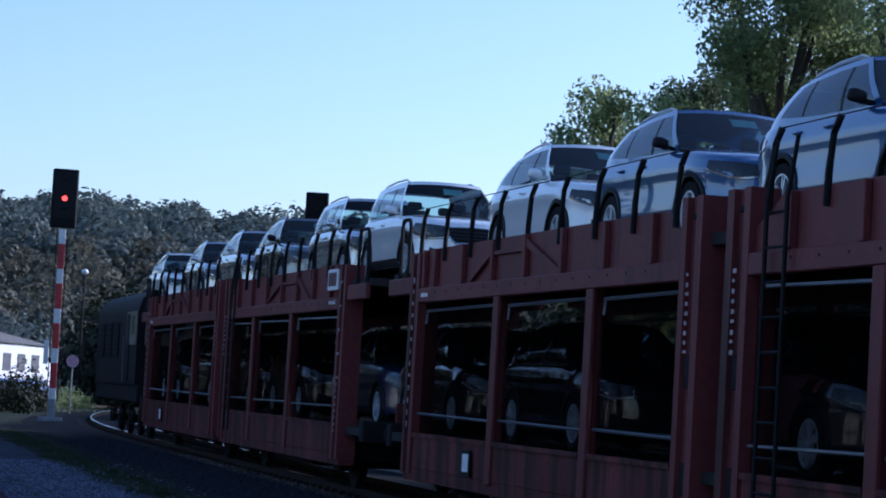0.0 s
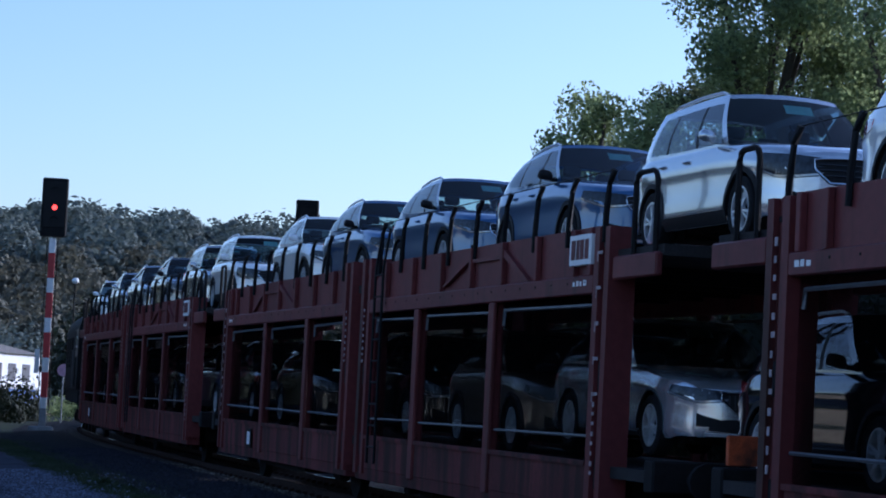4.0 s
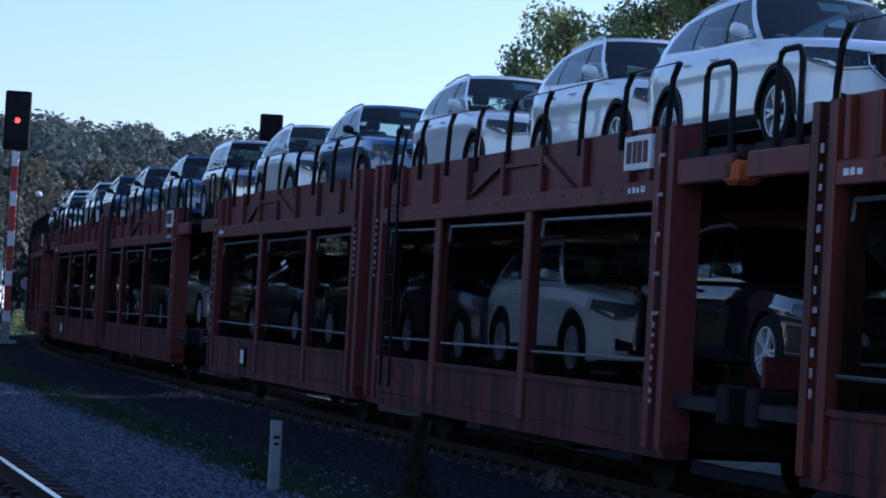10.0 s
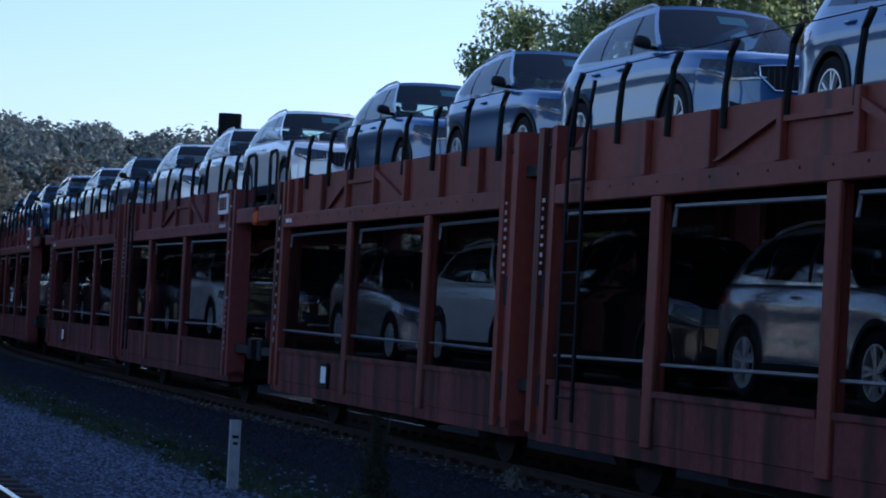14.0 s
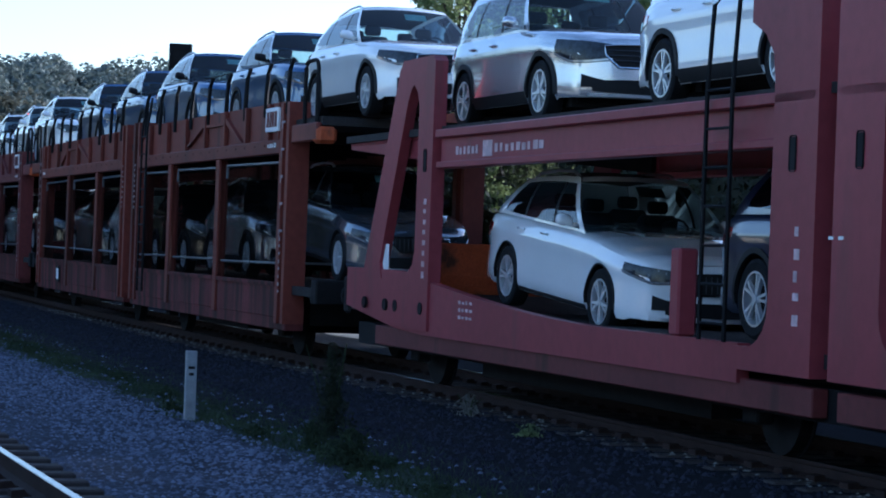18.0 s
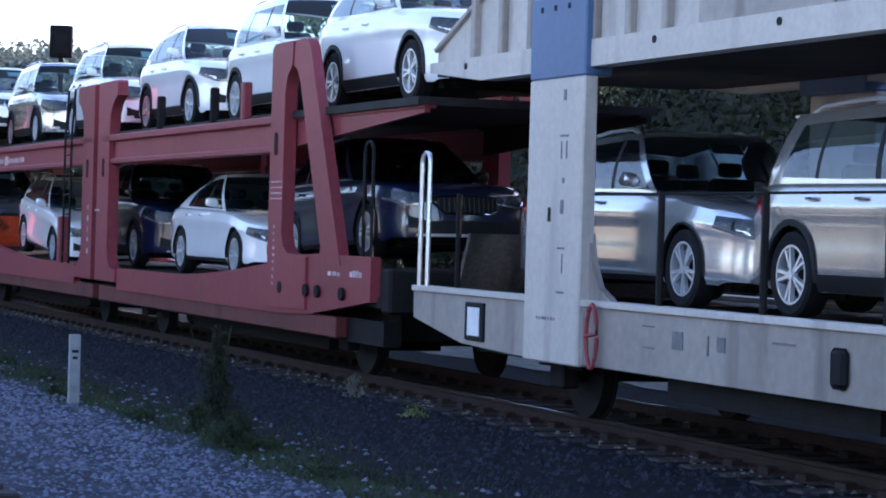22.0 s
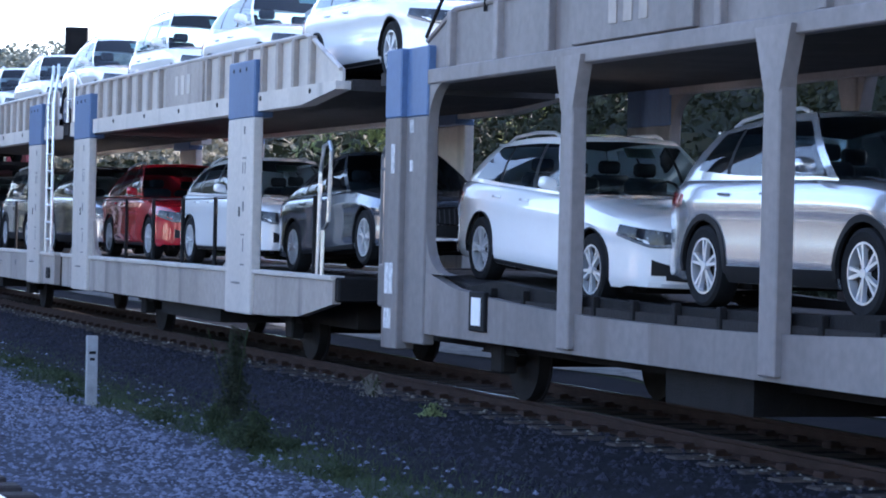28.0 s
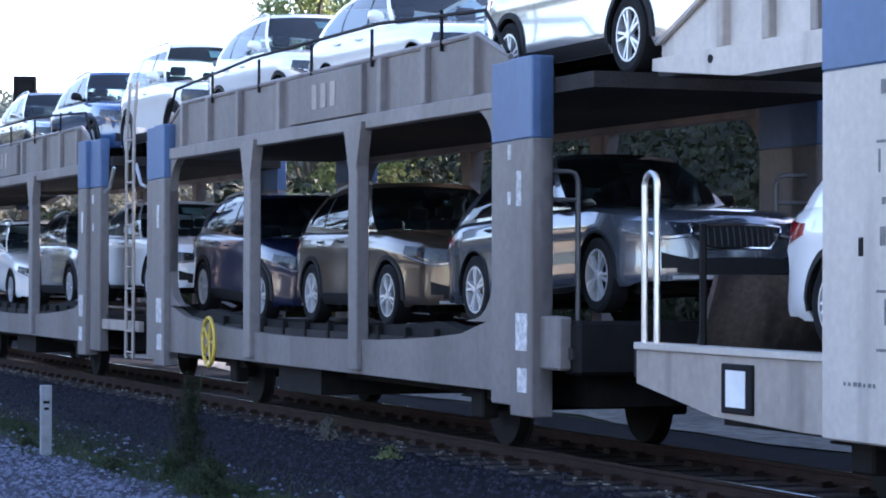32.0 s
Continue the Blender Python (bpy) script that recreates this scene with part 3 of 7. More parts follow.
    bmesh.ops.solidify(b, geom=b.faces[:], thickness=0.015)
    out["headliner"] = b
    b = B()
    for a in axles:
        box(b, a - g["r"] - 0.1, a + g["r"] + 0.1, -g["W"] + 0.26, g["W"] - 0.26, 0.16, 0.62)
    box(b, -hl + 0.25, hl - 0.25, -0.6, 0.6, 0.2, 0.4)
    out["underbody"] = b
    b = B()
    f0, f1 = 0.66, 0.82

    def on_screen(f, y):
        c = y / (wr * 1.1)
        return (xw + (xr - xw) * f + 0.13 * (1 - 0.45 * f) * (1 - c * c) - 0.02, y, base(xw) + (crest(xr) + 0.03 * (1 - c * c) - base(xw)) * f)
    grid(b, [[on_screen(f0, y) for y in (-0.06, 0.1, 0.26)], [on_screen(f1, y) for y in (-0.06, 0.1, 0.26)]])
    out["sheet"] = b
    return out


def wheel_meshes(r):
    bm = B()
    lathe(bm, [(r * 0.66, -0.09), (r * 0.9, -0.105), (r * 0.985, -0.085), (r, -0.05), (r, 0.05), (r * 0.985, 0.085), (r * 0.9, 0.105), (r * 0.66, 0.09)], 28, caps=False)
    tyre = mesh_of("tyre", bm, tyre_m)
    bm = B()
    rr = r * 0.69
    lathe(bm, [(rr, -0.085), (rr, -0.095), (rr * 0.93, -0.095), (rr * 0.91, -0.04), (rr * 0.93, 0.06), (rr, 0.06)], 28, caps=False)
    for k in range(5):
        for d in (-0.17, 0.17):
            a = math.tau * k / 5 + d
            a0 = math.tau * k / 5 + d * 0.5
            p0, p1 = Vector((math.cos(a0), 0, math.sin(a0))) * rr * 0.16, Vector((math.cos(a), 0, math.sin(a))) * rr * 0.94
            t = Vector((-math.sin(a), 0, math.cos(a))) * 0.013
            f = [bm.verts.new(p + o + Vector((0, y, 0))) for p in (p0, p1) for o in (-t, t) for y in (-0.088, -0.05)]
            for q in ((0, 1, 5, 4), (2, 6, 7, 3), (0, 4, 6, 2), (1, 3, 7, 5), (0, 2, 3, 1), (4, 5, 7, 6)):
                bm.faces.new([f[i] for i in q])
    hub = bmesh.ops.create_cone(bm, cap_ends=True, segments=12, radius1=rr * 0.2, radius2=rr * 0.17, depth=0.05)
    bmesh.ops.rotate(bm, verts=hub["verts"], matrix=Matrix.Rotation(radians(90), 3, "X"))
    bmesh.ops.translate(bm, verts=hub["verts"], vec=(0, -0.075, 0))
    bmesh.ops.recalc_face_normals(bm, faces=bm.faces)
    rim = mesh_of("rim", bm, alloy)
    bm = B()
    lathe(bm, [(0.02, -0.03), (rr * 0.72, -0.03), (rr * 0.72, 0.0), (0.02, 0.0)], 20)
    lathe(bm, [(0.02, 0.03), (rr * 0.93, 0.03), (rr * 0.93, 0.06), (0.02, 0.06)], 20)
    return mesh_of("wheel", bm, tyre_m), tyre, rim


CAR_MESH, CAR_FIRST = {}, {}
COLOUR_WORDS = {"white": "white", "silver": "silver metallic", "grey": "steel grey", "blue": "dark blue metallic", "navy": "navy blue", "black": "black",
                "brown": "bronze brown", "champagne": "champagne beige metallic", "red": "bright red", "orange": "orange"}


def car(kind, colour, where, sheet=True):
    """A new car of that kind and colour; repeats share their meshes."""
    key = (kind, colour)
    label = f"new {COLOUR_WORDS[colour]} {KIND[kind]['words']} parked on the {where}"
    if key in CAR_FIRST:
        ob = copy_thing(CAR_FIRST[key], Matrix())
        ob["label"] = label
        return ob
    if kind not in CAR_MESH:
        m = car_meshes(kind)
        fixed = {"windscreen": screen_m, "rear_window": rear_m, "cabin": cabin, "headliner": cabin, "underbody": under,
                 "grille": trim_m, "lower_grille": trim_m, "bumper_strip": alloy, "grille_frame": chrome, "grille_slats": slat_m, "sheet": paper}
        done = {n: mesh_of(n, m[n], mt, 50) for n, mt in fixed.items()}
        for n, mt in (("headlight", lens_m), ("daytime_strip", drl_m), ("fog_recess", trim_m), ("tail_lamp", tail_m), ("skirt", trim_m), ("arch_lip", trim_m), ("roof_rail", alloy), ("pillar_trim", trim_m), ("door_seam", black)):
            done[n] = [mesh_of(n, b, mt, 50) for b in m[n]]
        done["panes"] = [mesh_of("side_window", b, window_m, 50) for _, b in m["panes"]]
        done["wheel"] = wheel_meshes(KIND[kind]["r"])
        done["paintable"] = {n: m[n] for n in ("body", "roof")}
        done["paint_lists"] = {n: m[n] for n in ("mirror", "door_handle")}
        done["raw"] = {n: mesh_of(n, b, PAINT["white"], 32) for n, b in done.pop("paintable").items()}
        done["raw_lists"] = {n: [mesh_of(n, b, PAINT["white"], 50) for b in v] for n, v in done.pop("paint_lists").items()}
        CAR_MESH[kind] = done
    d = CAR_MESH[kind]
    g, hl, width, top, side, low, axles, face = car_shape(kind)

    def painted(me, mt):
        me = me.copy()
        me.materials.clear()
        me.materials.append(mt)
        return me
    ob = tagged(new("car"), label, "car", "new cars on the train")
    body = part("body", painted(d["raw"]["body"], PAINT[colour]), None, ob)
    part("roof", painted(d["raw"]["roof"], PAINT[colour]), None, ob)
    for n in ("windscreen", "rear_window", "cabin", "headliner", "underbody"):
        part(n, d[n], None, ob)
    for n in ("grille", "lower_grille", "bumper_strip"):
        part(n, d[n], None, body)
        if n == "grille":
            part("grille_frame", d["grille_frame"], None, ob)
            part("grille_slats", d["grille_slats"], None, ob)
    for me in d["panes"]:
        part("side_window", me, None, ob)
    if sheet:
        part("sheet", d["sheet"], None, ob, "pale transport sheet behind the windscreen")
    for n in ("headlight", "daytime_strip", "fog_recess", "tail_lamp", "skirt", "arch_lip", "pillar_trim", "door_seam"):
        for me in d[n]:
            part(n, me, None, body)
    for me in d["roof_rail"]:
        part("roof_rail", me, None, ob)
    for n in ("mirror", "door_handle"):
        for me in d["raw_lists"][n]:
            part(n, painted(me, trim_m if n == "mirror" and colour in ("blue", "grey", "navy", "black") else PAINT[colour]), None, body)
    hub, tyre, rim = d["wheel"]
    for a in axles:
        for s in (-1, 1):
            w = part("wheel", hub, None, ob, at=pose(a, s * (g["W"] - 0.115), g["r"], 0, random.uniform(0, 70), 0 if s < 0 else 180))
            part("tyre", tyre, None, w)
            part("rim", rim, None, w)
    CAR_FIRST[key] = ob
    return ob


def load(kind, colour, u_axle, z, where, tilt=0.0):
    """A car whose front axle stands at u_axle along the train; its nose points to the train's rear."""
    g = KIND[kind]
    ob = car(kind, colour, where)
    # the car's own origin is its middle
    half = g["wb"] + g["shift"]
    MOVING.append((ob, u_axle + half, 0.0, (z, tilt)))
    return ob


# ---- wagons ----
Y0 = -1.42     # near side, before the wagons are widened to the full 3 m


def slab(bm, x0, x1, ya, yb, z0, z1, s=1, bevel=0.0):
    """A box whose y runs from the near side inwards; s = -1 puts it on the far side."""
    a, b = s * (Y0 + ya), s * (Y0 + yb)
    return box(bm, x0, x1, min(a, b), max(a, b), z0, z1, bevel)


def side_plate(bm, pts, ya, yb, s=1):
    a, b = s * (Y0 + ya), s * (Y0 + yb)
    return plate(bm, pts, min(a, b), max(a, b))


WHEELSET = []
stencil = material("worn pale stencil paint", (0.34, 0.27, 0.27), 0.7, spread=0.3, scale=9)
sticker = material("weathered notice sheet", (0.5, 0.49, 0.48), 0.7, spread=0.35, scale=14)
pink = material("faded white stencil on red", (0.56, 0.40, 0.40), 0.7, spread=0.3, scale=9)
faded = material("faded grey stencil paint", (0.16, 0.15, 0.15), 0.7, spread=0.3, scale=9)


def wheelset(parent, x, r=0.42):
    if not WHEELSET:
        bm = B()
        for y in (-0.75, 0.75):
            lathe(bm, [(0.1, y - 0.07), (r, y - 0.07), (r, y + 0.05), (r + 0.03, y + 0.05), (r + 0.03, y + 0.07), (0.1, y + 0.07)], 24)
        tube(bm, [(0, -1.0, 0), (0, 1.0, 0)], 0.08, 10)
        WHEELSET.append(mesh_of("wheelset", bm, under))
        bm = B()
        box(bm, -0.16, 0.16, -1.12, -0.95, -0.14, 0.16, 0.02)
        box(bm, -0.5, 0.5, -1.06, -0.98, 0.16, 0.28, 0.02)
        for k in range(5):
            box(bm, -0.52 + k * 0.05, 0.52 - k * 0.05, -1.08, -0.98, 0.05 - k * 0.0 + 0.022 * k, 0.068 + 0.022 * k)
        WHEELSET.append(mesh_of("axle_box", bm, under))
    w = part("wheelset", WHEELSET[0], None, parent, at=pose(x * STRETCH[0], 0, r))
    part("axle_box", WHEELSET[1], None, w)
    part("axle_box", WHEELSET[1], None, w, at=pose(0, 0, 0, 0, 0, 180))


def bars(parent, x, z, w, h, n, name="marking", y=Y0, up=False, mat=None, s=1, fill=0.42):
    """Unreadable lettering: a row of short uneven bars on the near side."""
    pick = random.Random(int(abs(x) * 100 + abs(z) * 37 + n))
    q = w / n
    for i in range(n):
        bm = B()
        if up:
            wide = h * pick.uniform(0.55, 1.0)
            box(bm, x, x + wide, y - 0.004, y + 0.002, z - i * q - q * fill * pick.uniform(0.7, 1.2), z - i * q)
        else:
            box(bm, x + i * q, x + i * q + q * pick.uniform(0.4, 0.8), y - 0.004, y + 0.002, z, z + h * pick.uniform(0.75, 1.0))
        part(name, bm, mat or white, parent)


def rail_posts(parent, xs, z0, z1, lean=0.12, cable=True):
    """Dark bent side-rail posts of the upper deck with a thin cable."""
    for s in (1, -1):
        tops = []
        for x in xs:
            bm = B()
            y = s * (Y0 + 0.05)
            t = (x + 0.16, y + s * lean * 0.2, z1)
            tube(bm, [(x, y, z0), (x + 0.02, y, z0 + (z1 - z0) * 0.4), (x + 0.08, y, z0 + (z1 - z0) * 0.8), t], 0.033, 6)
            tops.append(t)
            part("rail_post", bm, black, parent)
        if cable:
            bm = B()
            tube(bm, tops, 0.008, 4)
            part("cable", bm, black, parent)


def brown_unit(rear, warm, logo, name_label, lock=False):
    """Half of a brown two-deck car carrier; rear: its open end looks backwards."""
    L = 10.55
    paint = brown_warm if warm else brown
    ob = tagged(new("car_carrier_wagon"), name_label, "railway wagon", "brown car carriers")

    def X(a):
        return L - a if rear else a

    def span(bm, a, b, ya, yb, z0, z1, s=1, bevel=0.0):
        slab(bm, min(X(a), X(b)), max(X(a), X(b)), ya, yb, z0, z1, s, bevel)
    for s in (1, -1):
        for a, b, zt, nm in ((0.0, 0.46, 3.77, "end_post"), (10.03, 10.55, 3.89, "joint_post")):
            bm = B()
            c, e = a + 0.13, b - 0.15
            plate(bm, [(X(x), s * (Y0 + y)) for x, y in ((a, 0), (c, 0), (c, 0.06), (e, 0.06), (e, 0), (b, 0), (b, 0.3), (e, 0.3), (e, 0.16), (c, 0.16), (c, 0.3), (a, 0.3))], 0.52, zt)
            for v in bm.verts:
                v.co = Vector((v.co.x, v.co.z, v.co.y))
            bmesh.ops.recalc_face_normals(bm, faces=bm.faces)
            p = part(nm, bm, paint, ob)
            if s > 0:
                for z in (zt - 0.2, 2.15, 1.05):
                    bm = B()
                    span(bm, a + 0.17, b - 0.19, 0.03, 0.062, z - (0.03 if z > 3 else 0.24), z + (0.03 if z > 3 else 0.1), s, 0.01)
                    part("slot", bm, black, p)
        bm = B()
        span(bm, 0.46, 10.03, 0.0, 0.12, 3.02, 3.24, s, 0.015)
        part("lower_chord", bm, paint, ob)
        bm = B()
        pts = [(0.46, 3.24), (10.03, 3.24), (10.03, 3.5), (9.75, 3.62), (9.45, 3.8), (0.46, 3.8)]
        side_plate(bm, [(X(a), z) for a, z in pts], 0.07, 0.1, s)
        part("side_panel", bm, paint, ob)
        ribs = (0.62, 1.15, 2.45, 3.75, 5.05, 6.4, 7.8, 9.2)
        for a in ribs:
            bm = B()
            span(bm, a - 0.045, a + 0.045, 0.0, 0.07, 3.24, 3.79, s, 0.008)
            part("rib", bm, paint, ob)
        bm = B()
        span(bm, 3.79, 5.0, 0.02, 0.07, 3.58, 3.63, s)
        side_plate(bm, [(X(3.72), 3.7), (X(3.72), 3.6), (X(2.85), 3.26), (X(2.72), 3.26)], 0.015, 0.068, s)
        side_plate(bm, [(X(5.1), 3.72), (X(5.1), 3.62), (X(6.2), 3.3), (X(6.32), 3.3)], 0.015, 0.068, s)
        part("brace", bm, paint, ob)
        bm = B()
        for i in range(16):
            a = 0.7 + i * 0.56
            span(bm, a, a + 0.022, -0.006, 0.0, 3.145, 3.172, s)
        tagged(part("rivet_row", bm, under, ob), kind="stuff")
        for a in (4.05, 7.45):
            bm = B()
            span(bm, a - 0.11, a + 0.11, 0.0, 0.05, 0.56, 3.02, s, 0.01)
            span(bm, a - 0.04, a + 0.04, 0.05, 0.16, 0.56, 3.02, s)
            part("side_post", bm, paint, ob)
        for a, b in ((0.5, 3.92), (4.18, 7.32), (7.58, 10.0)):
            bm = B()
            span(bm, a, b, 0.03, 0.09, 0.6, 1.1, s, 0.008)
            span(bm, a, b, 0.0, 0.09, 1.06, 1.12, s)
            part("sill_panel", bm, brown_dimmed, ob)
            bm = B()
            tube(bm, [(X(a), s * (Y0 + 0.08), 1.40), (X(b), s * (Y0 + 0.08), 1.38)], 0.02, 5)
            part("guard_rail", bm, frame_steel, ob)
            bm = B()
            tube(bm, [(X(a + 0.1), s * (Y0 + 0.1), 2.72), (X(a + 0.13), s * (Y0 + 0.1), 2.90), (X(b - 0.13), s * (Y0 + 0.1), 2.92), (X(b - 0.1), s * (Y0 + 0.1), 2.72)], 0.024, 5)
            part("mesh_frame_bar", bm, frame_steel, ob)
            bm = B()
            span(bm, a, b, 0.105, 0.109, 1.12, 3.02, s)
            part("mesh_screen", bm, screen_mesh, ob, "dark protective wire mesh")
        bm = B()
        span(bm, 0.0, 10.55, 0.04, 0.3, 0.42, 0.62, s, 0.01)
        part("sole_bar", bm, brown_dimmed, ob)
    # decks
    bm = B()
    span(bm, -1.3, 10.85, 0.1, 2.74, 3.38, 3.505)
    d = part("upper_deck", bm, deck, ob)
    for i in range(9):
        bm = B()
        span(bm, 0.5 + i * 1.15, 0.62 + i * 1.15, 0.12, 2.7, 3.2, 3.377)
        part("cross_member", bm, under, d)
    bm = B()
    span(bm, -1.2, 10.85, 0.12, 2.7, 0.95, 1.08)
    part("lower_deck", bm, deck, ob)
    bm = B()
    span(bm, 0.2, 10.6, 0.45, 2.4, 0.5, 0.95)
    span(bm, 3.2, 6.4, 0.35, 2.5, 0.3, 0.6)
    part("underframe", bm, under, ob)
    bm = B()
    span(bm, -1.25, -1.0, 0.1, 2.74, 0.85, 1.2, 1, 0.02)
    for y in (0.55, 2.28):
        r = lathe(B(), [(0.03, 0), (0.09, 0), (0.09, 0.3), (0.2, 0.3), (0.2, 0.36), (0.03, 0.36)], 14, "z")
        for v in r.verts:
            v.co = Vector((X(-1.25) + (-v.co.z if not rear else v.co.z), Y0 + y + v.co.x, 1.0 + v.co.y))
        me = bpy.data.meshes.new("t")
        r.to_mesh(me)
        bm.from_mesh(me)
        bpy.data.meshes.remove(me)
        r.free()
    part("buffer_beam", bm, under, ob)
    for s in (1, -1):
        bm = B()
        span(bm, -1.28, -0.05, 0.02, 0.1, 3.16, 3.42, s, 0.02)
        part("deck_end_rail", bm, paint, ob)
        if lock and rear:
            bm = B()
            span(bm, -1.34, -1.06, 0.02, 0.3, 3.12, 3.36, s, 0.05)
            part("ramp_lock", bm, orange, ob, "orange painted ramp lock")
        bm = B()
        a0, a1 = (-0.55, -1.15) if rear else (-0.35, -0.8)
        tube(bm, [(X(a), s * (Y0 + 0.06), z) for a, z in ((a0, 3.36), (a0, 4.2), (a0 * 0.92 + a1 * 0.08, 4.28), (a0 * 0.8 + a1 * 0.2, 4.31), (a0 * 0.2 + a1 * 0.8, 4.31), (a0 * 0.08 + a1 * 0.92, 4.28), (a1, 4.2), (a1, 3.36))], 0.03, 6)
        part("grab_rail", bm, under, ob)
    if not rear:
        bm = B()
        span(bm, -1.16, -1.1, 0.2, 2.64, 1.22, 1.52, 1, 0.01)
        part("ramp_flap", bm, orange if lock else brown_dimmed, ob, "orange raised end flap" if lock else "grimy raised end flap")
    wheelset(ob, X(1.4))
    wheelset(ob, X(8.8))
    rail_posts(ob, [X(a) for a in np.arange(0.3, 10.3, 1.18)], 3.6, 4.42)
    if not rear:
        bars(ob, 0.18, 3.4, 2.3, 0.08, 13, up=True, mat=stencil)
        bars(ob, 10.22, 3.1, 0.9, 0.08, 9, up=True, mat=stencil)
        bm = B()
        box(bm, 3.0, 3.36, Y0 - 0.012, Y0, 0.62, 0.98, 0.01)
        p = part("notice_frame", bm, black, ob)
        bm = B()
        box(bm, 3.06, 3.30, Y0 - 0.02, Y0 - 0.01, 0.68, 0.92)
        part("notice", bm, white, p)
        bars(ob, 0.6, 3.1, 0.35, 0.07, 3)
    else:
        bars(ob, 0.2, 3.1, 0.9, 0.08, 9, up=True, mat=stencil)
        bars(ob, 10.22, 3.5, 2.0, 0.16, 5, up=True, fill=0.1, mat=stencil)
        bars(ob, 10.2, 3.5, 2.0, 0.03, 5, up=True, fill=0.3, mat=stencil)
        bars(ob, 10.24, 1.9, 1.0, 0.07, 9, up=True, mat=stencil)
        bars(ob, 9.45, 3.12, 0.45, 0.07, 4)
        # ladder at the joint
        bm = B()
        for a in (1.0, 1.42):
            tube(bm, [(a, Y0 - 0.05, 0.7), (a, Y0 - 0.05, 3.7), (a + 0.02, Y0 + 0.02, 4.3)], 0.022, 5)
        for i in range(9):
            tube(bm, [(1.0, Y0 - 0.05, 0.95 + i * 0.33), (1.42, Y0 - 0.05, 0.95 + i * 0.33)], 0.016, 5)
        part("ladder", bm, black, ob)
        if logo:
            bm = B()
            box(bm, 9.3, 9.98, Y0 - 0.006, Y0 + 0.05, 3.36, 3.72, 0.01)
            p = part("logo_plate", bm, white, ob, "white plate with a boxed company mark")
            bm = B()
            for a, w in ((9.37, 0.13), (9.53, 0.1), (9.65, 0.12), (9.80, 0.12)):
                box(bm, a, a + w, Y0 - 0.01, Y0 - 0.003, 3.43, 3.66)
            part("mark_bar", bm, paint, p)
    return ob


